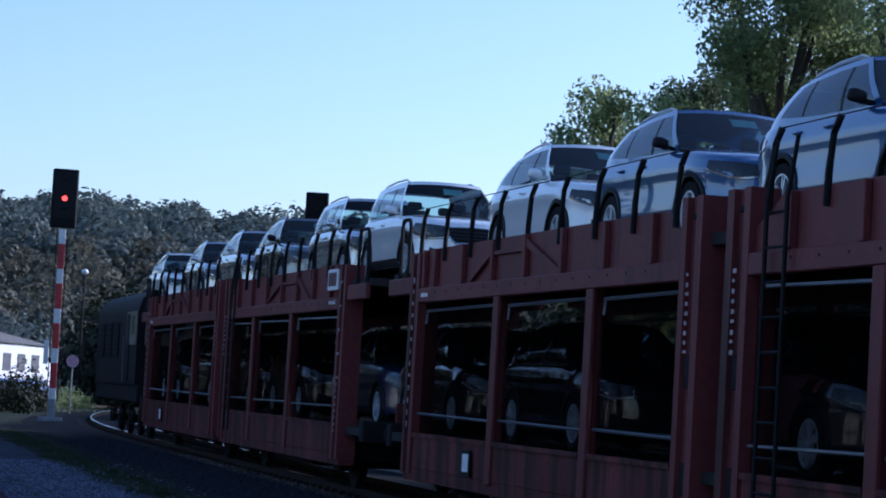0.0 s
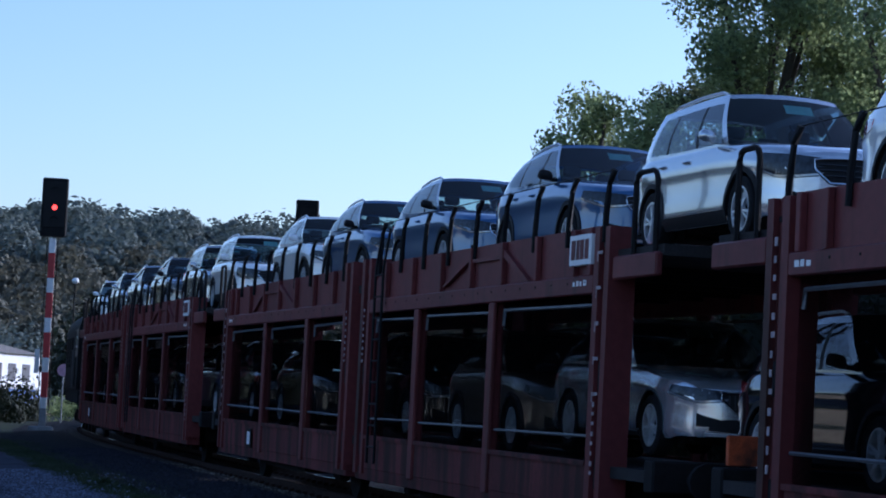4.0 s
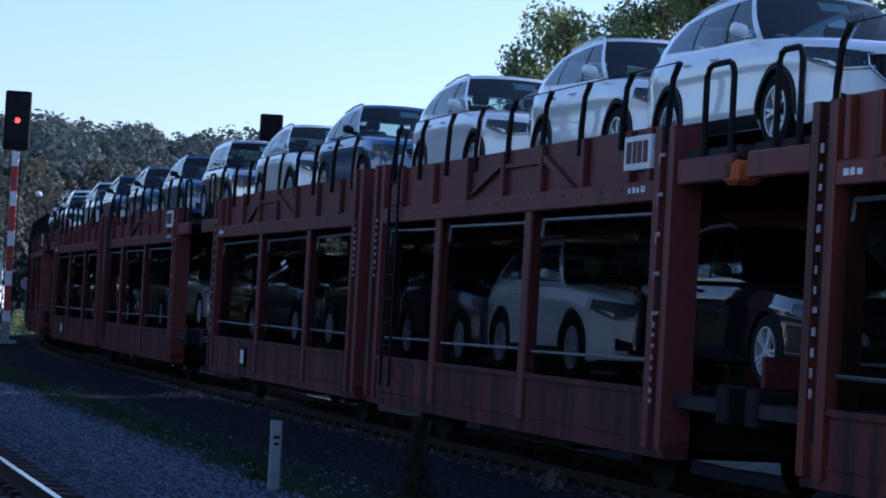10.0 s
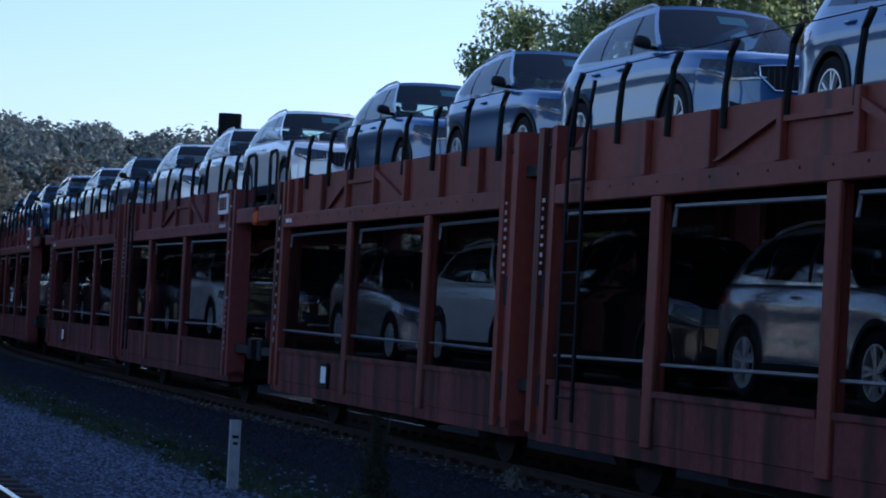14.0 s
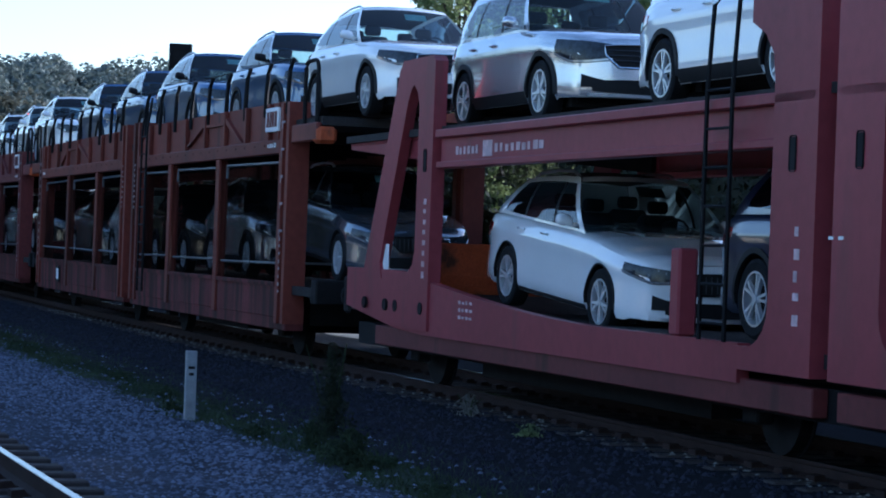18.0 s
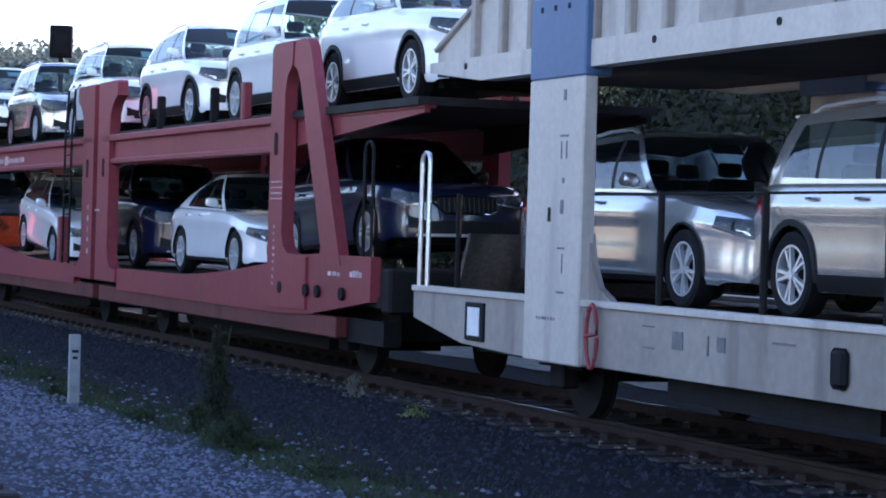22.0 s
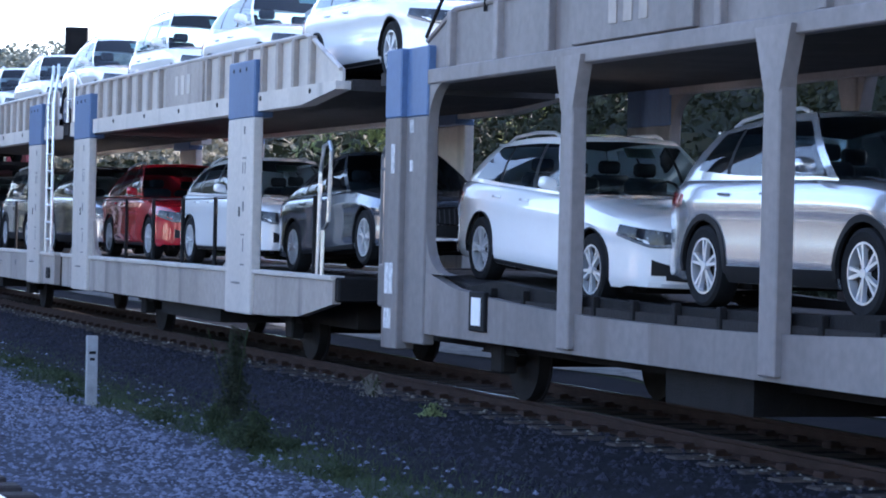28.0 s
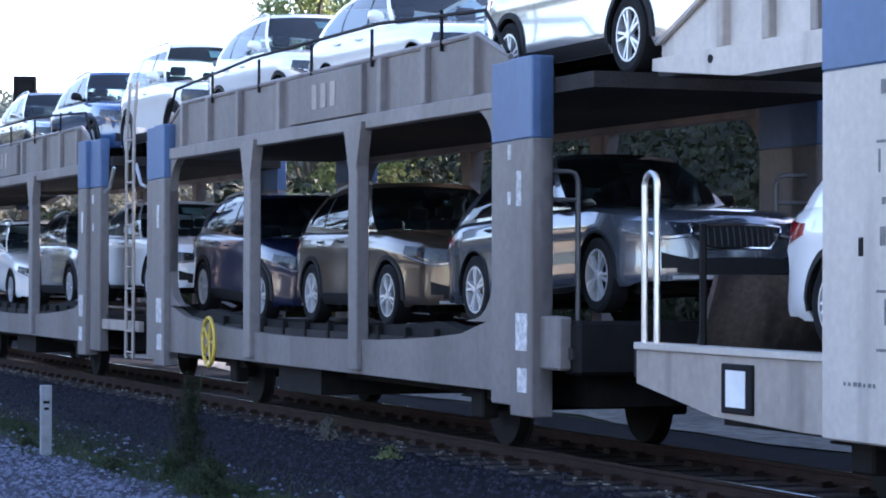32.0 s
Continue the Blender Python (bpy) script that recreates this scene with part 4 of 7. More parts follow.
def crimson_unit(rear):
    """Half of the red two-deck carrier with an A-shaped end frame; x = 0 at the outer end."""
    L = 12.6
    tip = -0.75 if rear else -0.2    # how far the upper deck reaches over the coupling
    ob = tagged(new("car_carrier_wagon"), "crimson two-deck car carrier wagon with A-shaped end frame", "railway wagon", "crimson car carriers")

    def X(a):
        return L - a if rear else a

    def P(pts):
        return [(X(a), z) for a, z in pts]

    def span(bm, a, b, ya, yb, z0, z1, s=1, bevel=0.0):
        slab(bm, min(X(a), X(b)), max(X(a), X(b)), ya, yb, z0, z1, s, bevel)
    d = 0.0 if rear else -0.27       # the front half's A frame stands nearer its end

    def A(pts):
        return [(X(a + d), z) for a, z in pts]
    for s in (1, -1):
        # A frame: upright and slanting leg with a rounded slot
        bm = B()
        side_plate(bm, A([(2.3, 0.75), (3.70, 0.72), (3.70, 3.95), (3.62, 4.02), (2.95, 4.02), (2.97, 3.72), (3.12, 3.6), (3.2, 3.42), (3.2, 1.66), (3.13, 1.5), (2.98, 1.41), (2.3, 1.38)]), 0.0, 0.15, s)
        p = part("end_upright", bm, crimson, ob)
        bm = B()
        span(bm, 3.42 + d, 3.52 + d, -0.006, 0.01, 2.62, 2.9, s, 0.02)
        part("slot", bm, black, p)
        bm = B()
        side_plate(bm, A([(1.2, 1.3), (1.95, 1.3), (1.86, 1.5), (2.72, 3.5), (2.84, 3.66), (2.97, 3.72), (2.97, 4.02), (2.52, 4.02), (2.4, 3.92)]), 0.02, 0.14, s)
        part("end_leg", bm, crimson, ob)
        # joint post with curved foot and head
        bm = B()
        arc = [(11.54 - 0.36 + 0.36 * math.sin(t), 1.34 - 0.36 * math.cos(t)) for t in np.linspace(0, math.pi / 2, 6)]
        pts = [(11.0, 0.78), (12.25, 0.78), (12.25, 3.98), (11.16, 3.98), (11.12, 3.94), (11.12, 3.74), (11.36, 3.62), (11.5, 3.45), (11.54, 3.2)] + arc[::-1] + [(11.0, 0.98)]
        side_plate(bm, P(pts), 0.0, 0.16, s)
        p = part("joint_post", bm, crimson, ob)
        bm = B()
        span(bm, 11.82, 11.93, -0.006, 0.01, 2.45, 2.75, s, 0.02)
        part("slot", bm, black, p)
        # sagging sill
        n = 12
        up = [(0.28, 1.42), (2.1, 1.42), (3.0, 1.38)] + [(3.4 + 7.6 * i / n, 1.30 - 0.30 * math.sin(min(1, i / n * 1.5) * math.pi / 2)) for i in range(n + 1)]
        dn = [(11.0, 0.66), (3.2, 0.66), (2.2, 0.7), (0.28, 0.92)]
        bm = B()
        side_plate(bm, P(up + dn), 0.03, 0.14, s)
        part("sill", bm, crimson, ob)
        # lower sill in the darker brown wagon paint
        bm = B()
        span(bm, 1.4, 12.2, 0.06, 0.2, 0.46, 0.70, s, 0.01)
        part("lower_sill", bm, brown, ob, "dirty dark red lower sill")
        # upper deck beam: I-section
        bm = B()
        span(bm, 3.5, 12.2, 0.0, 0.2, 3.02, 3.12, s, 0.012)
        span(bm, 3.5, 12.2, 0.08, 0.14, 2.72, 3.03, s)
        span(bm, 3.5, 12.2, 0.02, 0.2, 2.66, 2.74, s, 0.012)
        part("deck_beam", bm, crimson, ob)
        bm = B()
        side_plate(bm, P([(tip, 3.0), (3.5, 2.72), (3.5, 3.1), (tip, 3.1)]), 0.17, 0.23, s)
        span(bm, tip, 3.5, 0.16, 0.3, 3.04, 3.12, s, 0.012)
        # far-side beam in dark steel colour, which stands in for its shade
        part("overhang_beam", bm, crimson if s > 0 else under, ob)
        for a, w, mat in ((4.9, 0.13, crimson), (6.3, 0.06, under), (8.9, 0.06, under)) if rear else ():
            bm = B()
            span(bm, a, a + w, 0.02, 0.14, 3.12, 3.62, s, 0.02)
            part("stop_post", bm, mat, ob)
        for a in (1.1, 1.9, 2.3, 3.2):
            bm = B()
            lathe(bm, [(0.02, 0), (0.075, 0), (0.075, 0.03), (0.02, 0.03)], 12)
            for v in bm.verts:
                v.co = Vector((X(a) + v.co.x, s * (Y0 - 0.01 + v.co.y), 0.98 + v.co.z))
            part("bolt", bm, under, ob)
    bm = B()
    span(bm, tip, 12.5, 0.1, 2.74, 3.08, 3.17)
    part("upper_deck", bm, deck, ob)
    bm = B()
    span(bm, 0.2, 12.5, 0.12, 2.72, 0.86, 0.98)
    side_plate(bm, P([(0.2, 0.98), (3.6, 0.98), (2.8, 1.15), (0.2, 1.32)]), 0.14, 2.7)
    part("lower_deck", bm, deck, ob)
    bm = B()
    span(bm, 0.6, 12.5, 0.5, 2.34, 0.48, 0.86)
    span(bm, 0.3, 12.4, 0.2, 0.4, 0.42, 0.7)
    span(bm, 3.4, 9.2, 0.7, 2.1, 0.2, 0.5)
    part("underframe", bm, under, ob)
    wheelset(ob, X(2.0))
    wheelset(ob, X(10.6))
    bm = B()
    span(bm, -0.1, 0.15, 0.1, 2.7, 0.8, 1.3, 1, 0.03)
    part("buffer_beam", bm, under, ob)
    bm = B()
    if not rear:
        span(bm, 2.62, 2.68, 0.28, 2.5, 1.12, 1.78, 1, 0.01)
        for z in (1.22, 1.34):
            span(bm, 2.68, 2.72, 0.3, 2.48, z, z + 0.05)
        part("ramp_flap", bm, orange, ob, "orange raised end flap")
        bm = B()
        # company mark reduced to bars and a box, readable line kept as bars of its colour
        bars(ob, 4.0, 2.81, 0.75, 0.1, 6, y=Y0 + 0.075, mat=pink)
        bm.free()
        bm = B()
        box(bm, 4.85, 5.12, Y0 + 0.07, Y0 + 0.085, 2.77, 2.95)
        part("boxed_mark", bm, pink, ob)
        bars(ob, 5.2, 2.81, 1.4, 0.1, 9, y=Y0 + 0.075, mat=pink)
        for k in range(3):
            bars(ob, 4.4, 1.08 - k * 0.085, 0.45, 0.04, 4, y=Y0 + 0.025, mat=pink)
        bm = B()
        box(bm, 1.55, 1.8, Y0 + 0.06, Y0 + 0.07, 1.42, 1.74)
        part("notice", bm, white, ob)
        bm = B()
        for a in (10.43, 10.89):
            tube(bm, [(a, Y0 - 0.04, 1.0), (a, Y0 - 0.04, 3.2), (a, Y0 + 0.0, 3.95), (a + 0.08, Y0 + 0.06, 4.05)], 0.02, 5)
        for i in range(7):
            tube(bm, [(10.43, Y0 - 0.04, 1.15 + i * 0.34), (10.89, Y0 - 0.04, 1.15 + i * 0.34)], 0.015, 5)
        part("ladder", bm, black, ob)
        bm = B()
        box(bm, 9.7, 9.88, Y0 + 0.02, Y0 + 0.2, 1.0, 1.8, 0.02)
        part("stop_post", bm, crimson, ob)
        bars(ob, 3.2, 2.3, 1.0, 0.1, 8, up=True, mat=pink, fill=0.55)
        bars(ob, 11.95, 2.0, 0.9, 0.1, 5, up=True, mat=pink, fill=0.5)
    else:
        bm.free()
        for k in range(4):
            bars(ob, X(3.62), 2.28 - k * 0.07, 0.42, 0.022, 6, y=Y0 + 0.0, mat=pink)
        bars(ob, X(3.5), 1.75, 0.8, 0.07, 9, up=True, mat=pink)
        bars(ob, X(1.6), 1.18, 0.45, 0.05, 3, y=Y0 + 0.025, mat=pink)
        bars(ob, X(0.9), 1.18, 0.4, 0.08, 4, y=Y0 + 0.025, mat=pink)
        bars(ob, X(12.3), 1.9, 0.3, 0.03, 2)
        bm = B()
        for a in (0.72,):
            tube(bm, hoop(X(a), 0.26, Y0 + 0.1, 1.35, 2.72), 0.022, 6)
        part("grab_rail", bm, under, ob)
    return ob


def hoop(x, w, y, z0, z1):
    """An upright grab loop with a rounded top, as the points of its tube."""
    r = w / 2
    return [(x, y, z0)] + [(x + r - r * math.cos(t), y, z1 - abs(r) + abs(r) * math.sin(t)) for t in np.linspace(0, math.pi, 9)] + [(x + w, y, z0)]


def grey_upper(ob, X, a0, a1, letters, slope_out, s_list=(1, -1), open_in=False):
    """The ribbed upper side wall of a grey carrier, with a sloping end."""
    for s in s_list:
        bm = B()
        side_plate(bm, [(X(a), z) for a, z in [(a0, 3.48), (a1, 3.48), (a1, 4.1), (a0 + slope_out + 0.35, 4.1), (a0 + slope_out, 4.02), (a0, 3.62)]], 0.1, 0.13, s)
        part("upper_side_panel", bm, silver, ob)
        bm = B()
        side_plate(bm, [(X(a0), 3.48), (X(a1), 3.48), (X(a1), 3.24), (X(a0 + 1.25), 3.24), (X(a0), 3.38)], 0.02, 0.2, s)
        part("upper_side_beam", bm, silver, ob)
        bm = B()
        tube(bm, [(X(a0), s * (Y0 + 0.08), 3.62), (X(a0 + slope_out), s * (Y0 + 0.08), 4.03), (X(a0 + slope_out + 0.3), s * (Y0 + 0.08), 4.11), (X(a1), s * (Y0 + 0.08), 4.11)], 0.03, 6)
        part("top_rail", bm, silver, ob)
        n = int((a1 - a0 - slope_out) / 0.62)
        for i in range(n + 1):
            a = a0 + slope_out + 0.05 + i * (a1 - a0 - slope_out - 0.1) / n
            if letters and letters[0] < a < letters[1]:
                continue
            bm = B()
            slab(bm, X(a) - 0.045, X(a) + 0.045, 0.03, 0.11, 3.48, 4.09, s, 0.01)
            part("rib", bm, grey, ob)
        if letters:
            bm = B()
            slab(bm, min(X(letters[0]), X(letters[1])), max(X(letters[0]), X(letters[1])), 0.05, 0.12, 3.48, 4.08, s, 0.008)
            p = part("letter_panel", bm, grey, ob)
            if s > 0:
                c = (X(letters[0]) + X(letters[1])) / 2
                bm = B()
                for dx in (-0.4, -0.1, 0.2):
                    box(bm, c + dx, c + dx + 0.16, Y0 + 0.042, Y0 + 0.052, 3.64, 3.92)
                part("mark", bm, silver, p)
        bm = B()
        k = 0
        a = a0 + 0.9
        while a < a1:
            lathe(bm, [(0.005, s * (Y0 + 0.012)), (0.035, s * (Y0 + 0.012)), (0.035, s * (Y0 + 0.022)), (0.005, s * (Y0 + 0.022))], 8)
            for v in list(bm.verts)[k:]:
                v.co += Vector((X(a), 0, 3.40))
            k = len(bm.verts)
            a += 1.9
        part("lashing_hole", bm, black, ob)


def wide_pillar(ob, X, a, b, top=3.92):
    for s in (1, -1):
        bm = B()
        slab(bm, min(X(a), X(b)), max(X(a), X(b)), -0.03, 0.1, 0.56, 3.16, s, 0.014)
        p = part("pillar", bm, silver, ob)
        bm = B()
        slab(bm, min(X(a), X(b)) - 0.003, max(X(a), X(b)) + 0.003, -0.034, 0.22, 3.16, top, s, 0.014)
        part("pillar_head", bm, blue, p)
        if s > 0:
            bm = B()
            w = abs(b - a)
            for i in range(3):
                box(bm, min(X(a), X(b)) + 0.2 + i * w * 0.25, min(X(a), X(b)) + 0.24 + i * w * 0.25, Y0 - 0.04, Y0 - 0.03, top - 0.14, top - 0.09)
            box(bm, X(a) - 0.05 + (0.5 if X(b) > X(a) else -0.5), X(a) + (0.5 if X(b) > X(a) else -0.5), Y0 - 0.036, Y0 - 0.026, 1.85, 1.98)
            part("latch", bm, black, p)
            x1 = min(X(a), X(b)) + 0.6 * w
            bm = B()
            for z, dx, ww, hh in ((2.95, 0.05, 0.05, 0.1), (2.62, 0.0, 0.16, 0.02), (2.42, 0.02, 0.02, 0.16), (2.42, 0.12, 0.02, 0.16), (2.2, 0.06, 0.04, 0.05), (1.92, 0.04, 0.06, 0.13), (1.6, 0.0, 0.14, 0.02), (1.38, 0.09, 0.02, 0.18), (1.2, 0.0, 0.15, 0.02)):
                box(bm, x1 + dx, x1 + dx + ww, Y0 - 0.034, Y0 - 0.028, z, z + hh)
            part("marking", bm, faded, p)
            bars(p, min(X(a), X(b)) + 0.25 * w, 0.95, 0.4, 0.03, 7, y=Y0 - 0.03, mat=faded)


def grey_a_unit(rear):
    """Half of a grey carrier with wide blue-headed pillars; x = 0 at the outer end."""
    L = 13.91 if rear else 13.85
    P1, P2 = (2.83, 11.84) if rear else (2.6, 11.55)
    ob = tagged(new("car_carrier_wagon"), "grey two-deck car carrier wagon with wide blue-headed pillars", "railway wagon", "grey car carriers")

    def X(a):
        return L - a if rear else a

    def P(pts):
        return [(X(a), z) for a, z in pts]

    def span(bm, a, b, ya, yb, z0, z1, s=1, bevel=0.0):
        slab(bm, min(X(a), X(b)), max(X(a), X(b)), ya, yb, z0, z1, s, bevel)
    grey_upper(ob, X, 0.25 if not rear else 0.05, L - 0.45, (5.6, 7.5), 0.95)
    wide_pillar(ob, X, P1 + 0.13, P1 + 1.22)
    wide_pillar(ob, X, P2, P2 + 1.09)
    for s in (1, -1):
        bm = B()
        side_plate(bm, P([(0.0, 1.12), (L - 0.05, 1.12), (L - 0.05, 0.58), (2.4, 0.58), (1.2, 0.62), (0.0, 0.82)]), 0.02, 0.12, s)
        part("sill", bm, grey, ob)
        bm = B()
        span(bm, 0.0, L - 0.05, -0.01, 0.16, 1.1, 1.16, s, 0.008)
        part("sill_cap", bm, silver, ob)
        for a, sg in ((P1 + 1.2, 1), (P2, -1), (P2 + 1.25, 1)):
            bm = B()
            side_plate(bm, P([(a, 1.14), (a + sg * 0.5, 1.14), (a + sg * 0.2, 1.28), (a + sg * 0.06, 1.5), (a, 1.75)]), 0.06, 0.12, s)
            part("gusset", bm, grey, ob)
        for a in (0.9, 5.0, 6.6, 8.2, 9.8):
            bm = B()
            tube(bm, [(X(a), s * (Y0 + 0.1), 1.1), (X(a), s * (Y0 + 0.1), 2.12)], 0.028, 6)
            part("rail_post", bm, under, ob)
        bm = B()
        tube(bm, [(X(3.8), s * (Y0 + 0.1), 2.1), (X(P2), s * (Y0 + 0.1), 2.1)], 0.012, 5)
        part("cable", bm, under, ob)
        bm = B()
        x = X(0.13)
        q = 1 if not rear else -1
        if not rear:
            tube(bm, hoop(x, 0.2 * q, s * (Y0 + 0.02), 1.1, 2.55), 0.024, 6)
            part("grab_rail", bm, steel, ob)
        else:
            x = X(0.5)
            tube(bm, [(x + 0.12, s * (Y0 + 0.02), 1.1), (x + 0.12, s * (Y0 + 0.02), 1.7), (x + 0.3, s * (Y0 + 0.02), 1.8), (x + 0.36, s * (Y0 + 0.02), 2.65), (x + 0.3, s * (Y0 + 0.02), 2.75), (x + 0.1, s * (Y0 + 0.02), 2.71), (x, s * (Y0 + 0.02), 2.4), (x - 0.05, s * (Y0 + 0.02), 1.1)], 0.024, 6)
            part("grab_rail", bm, steel, ob)
    if not rear:
        bm = B()
        side_plate(bm, [(0.55, 1.1), (0.62, 1.1), (0.92, 1.72), (0.85, 1.72)], 0.22, 2.62)
        part("ramp_flap", bm, rusty_plate, ob, "raised rusty steel ramp flap")
    bm = B()
    side_plate(bm, P([(0.0, 3.36), (1.2, 3.3), (L - 0.05, 3.3), (L - 0.05, 3.5), (0.0, 3.5)]), 0.2, 2.64)
    part("upper_deck", bm, deck, ob)
    bm = B()
    span(bm, 0.05, L - 0.05, 0.12, 2.72, 0.98, 1.1)
    part("lower_deck", bm, deck, ob)
    bm = B()
    span(bm, 0.5, L - 0.1, 0.5, 2.34, 0.5, 0.98)
    span(bm, 5.0, 8.0, 0.2, 2.6, 0.36, 0.6)
    part("underframe", bm, under, ob)
    bm = B()
    span(bm, -0.12, 0.12, 0.05, 2.7, 0.85, 1.14, 1, 0.02)
    part("buffer_beam", bm, under, ob)
    wheelset(ob, X(2.6))
    wheelset(ob, X(9.7))
    if not rear:
        bm = B()
        box(bm, 1.35, 1.78, Y0 - 0.006, Y0 + 0.03, 0.66, 1.04, 0.01)
        p = part("notice_frame", bm, black, ob)
        bm = B()
        box(bm, 1.43, 1.70, Y0 - 0.012, Y0, 0.71, 0.99)
        part("notice", bm, white, p)
        # brake handwheel, seen edge on
        bm = B()
        tube(bm, [(4.15, Y0 - 0.12 + 0.0, 0.85 + 0.0)] * 1 + [(4.15 + 0.1 * math.cos(t), Y0 - 0.06, 0.85 + 0.28 * math.sin(t)) for t in np.linspace(0.1, math.tau, 18)], 0.02, 5)
        part("handwheel", bm, crimson, ob, "reddish brake handwheel")
        bm = B()
        for x1, z1, ww, hh in ((4.9, 0.8, 0.2, 0.015), (4.9, 0.98, 0.2, 0.015), (5.4, 0.82, 0.17, 0.15), (5.95, 0.8, 0.02, 0.16), (6.1, 0.84, 0.12, 0.12), (6.9, 0.95, 0.3, 0.02), (8.6, 0.9, 0.25, 0.02), (8.6, 0.84, 0.18, 0.02), (10.2, 0.86, 0.08, 0.1)):
            box(bm, x1, x1 + ww, Y0 + 0.012, Y0 + 0.019, z1, z1 + hh)
        part("marking", bm, faded, ob)
        bm = B()
        box(bm, 7.7, 7.9, Y0 - 0.03, Y0 + 0.03, 0.68, 0.98, 0.04)
        part("lamp_bracket", bm, black, ob)
        bm = B()
        for a in (13.24, 13.7):
            tube(bm, [(a, Y0 - 0.03, 1.15), (a, Y0 - 0.03, 3.9), (a - 0.05, Y0 + 0.05, 4.45), (a - 0.3, Y0 + 0.1, 4.6)], 0.026, 6)
        for i in range(9):
            tube(bm, [(13.24, Y0 - 0.03, 1.4 + i * 0.31), (13.7, Y0 - 0.03, 1.4 + i * 0.31)], 0.02, 6)
        part("ladder", bm, steel, ob, "bright steel ladder")
        bm = B()
        box(bm, 13.15, 13.45, Y0 - 0.004, Y0 + 0.03, 0.68, 0.88, 0.03)
        part("step_hole", bm, black, ob)
    else:
        bm = B()
        for dx in (0, 0.5):
            tube(bm, [(0.1 + dx, Y0 + 0.05, 3.5), (0.1 + dx, Y0 + 0.05, 4.4)], 0.022, 6)
        tube(bm, [(0.1, Y0 + 0.05, 3.9), (0.6, Y0 + 0.05, 3.9)], 0.018, 6)
        tube(bm, [(0.1, Y0 + 0.05, 4.4), (0.6, Y0 + 0.05, 4.4), (1.0, Y0 + 0.08, 4.1)], 0.018, 6)
        part("gangway_rail", bm, steel, ob)
        for k in range(4):
            bars(ob, 0.75, 0.98 - k * 0.08, 0.4 - 0.06 * k, 0.03, 6 - k, y=Y0 + 0.012, mat=faded)
    return ob


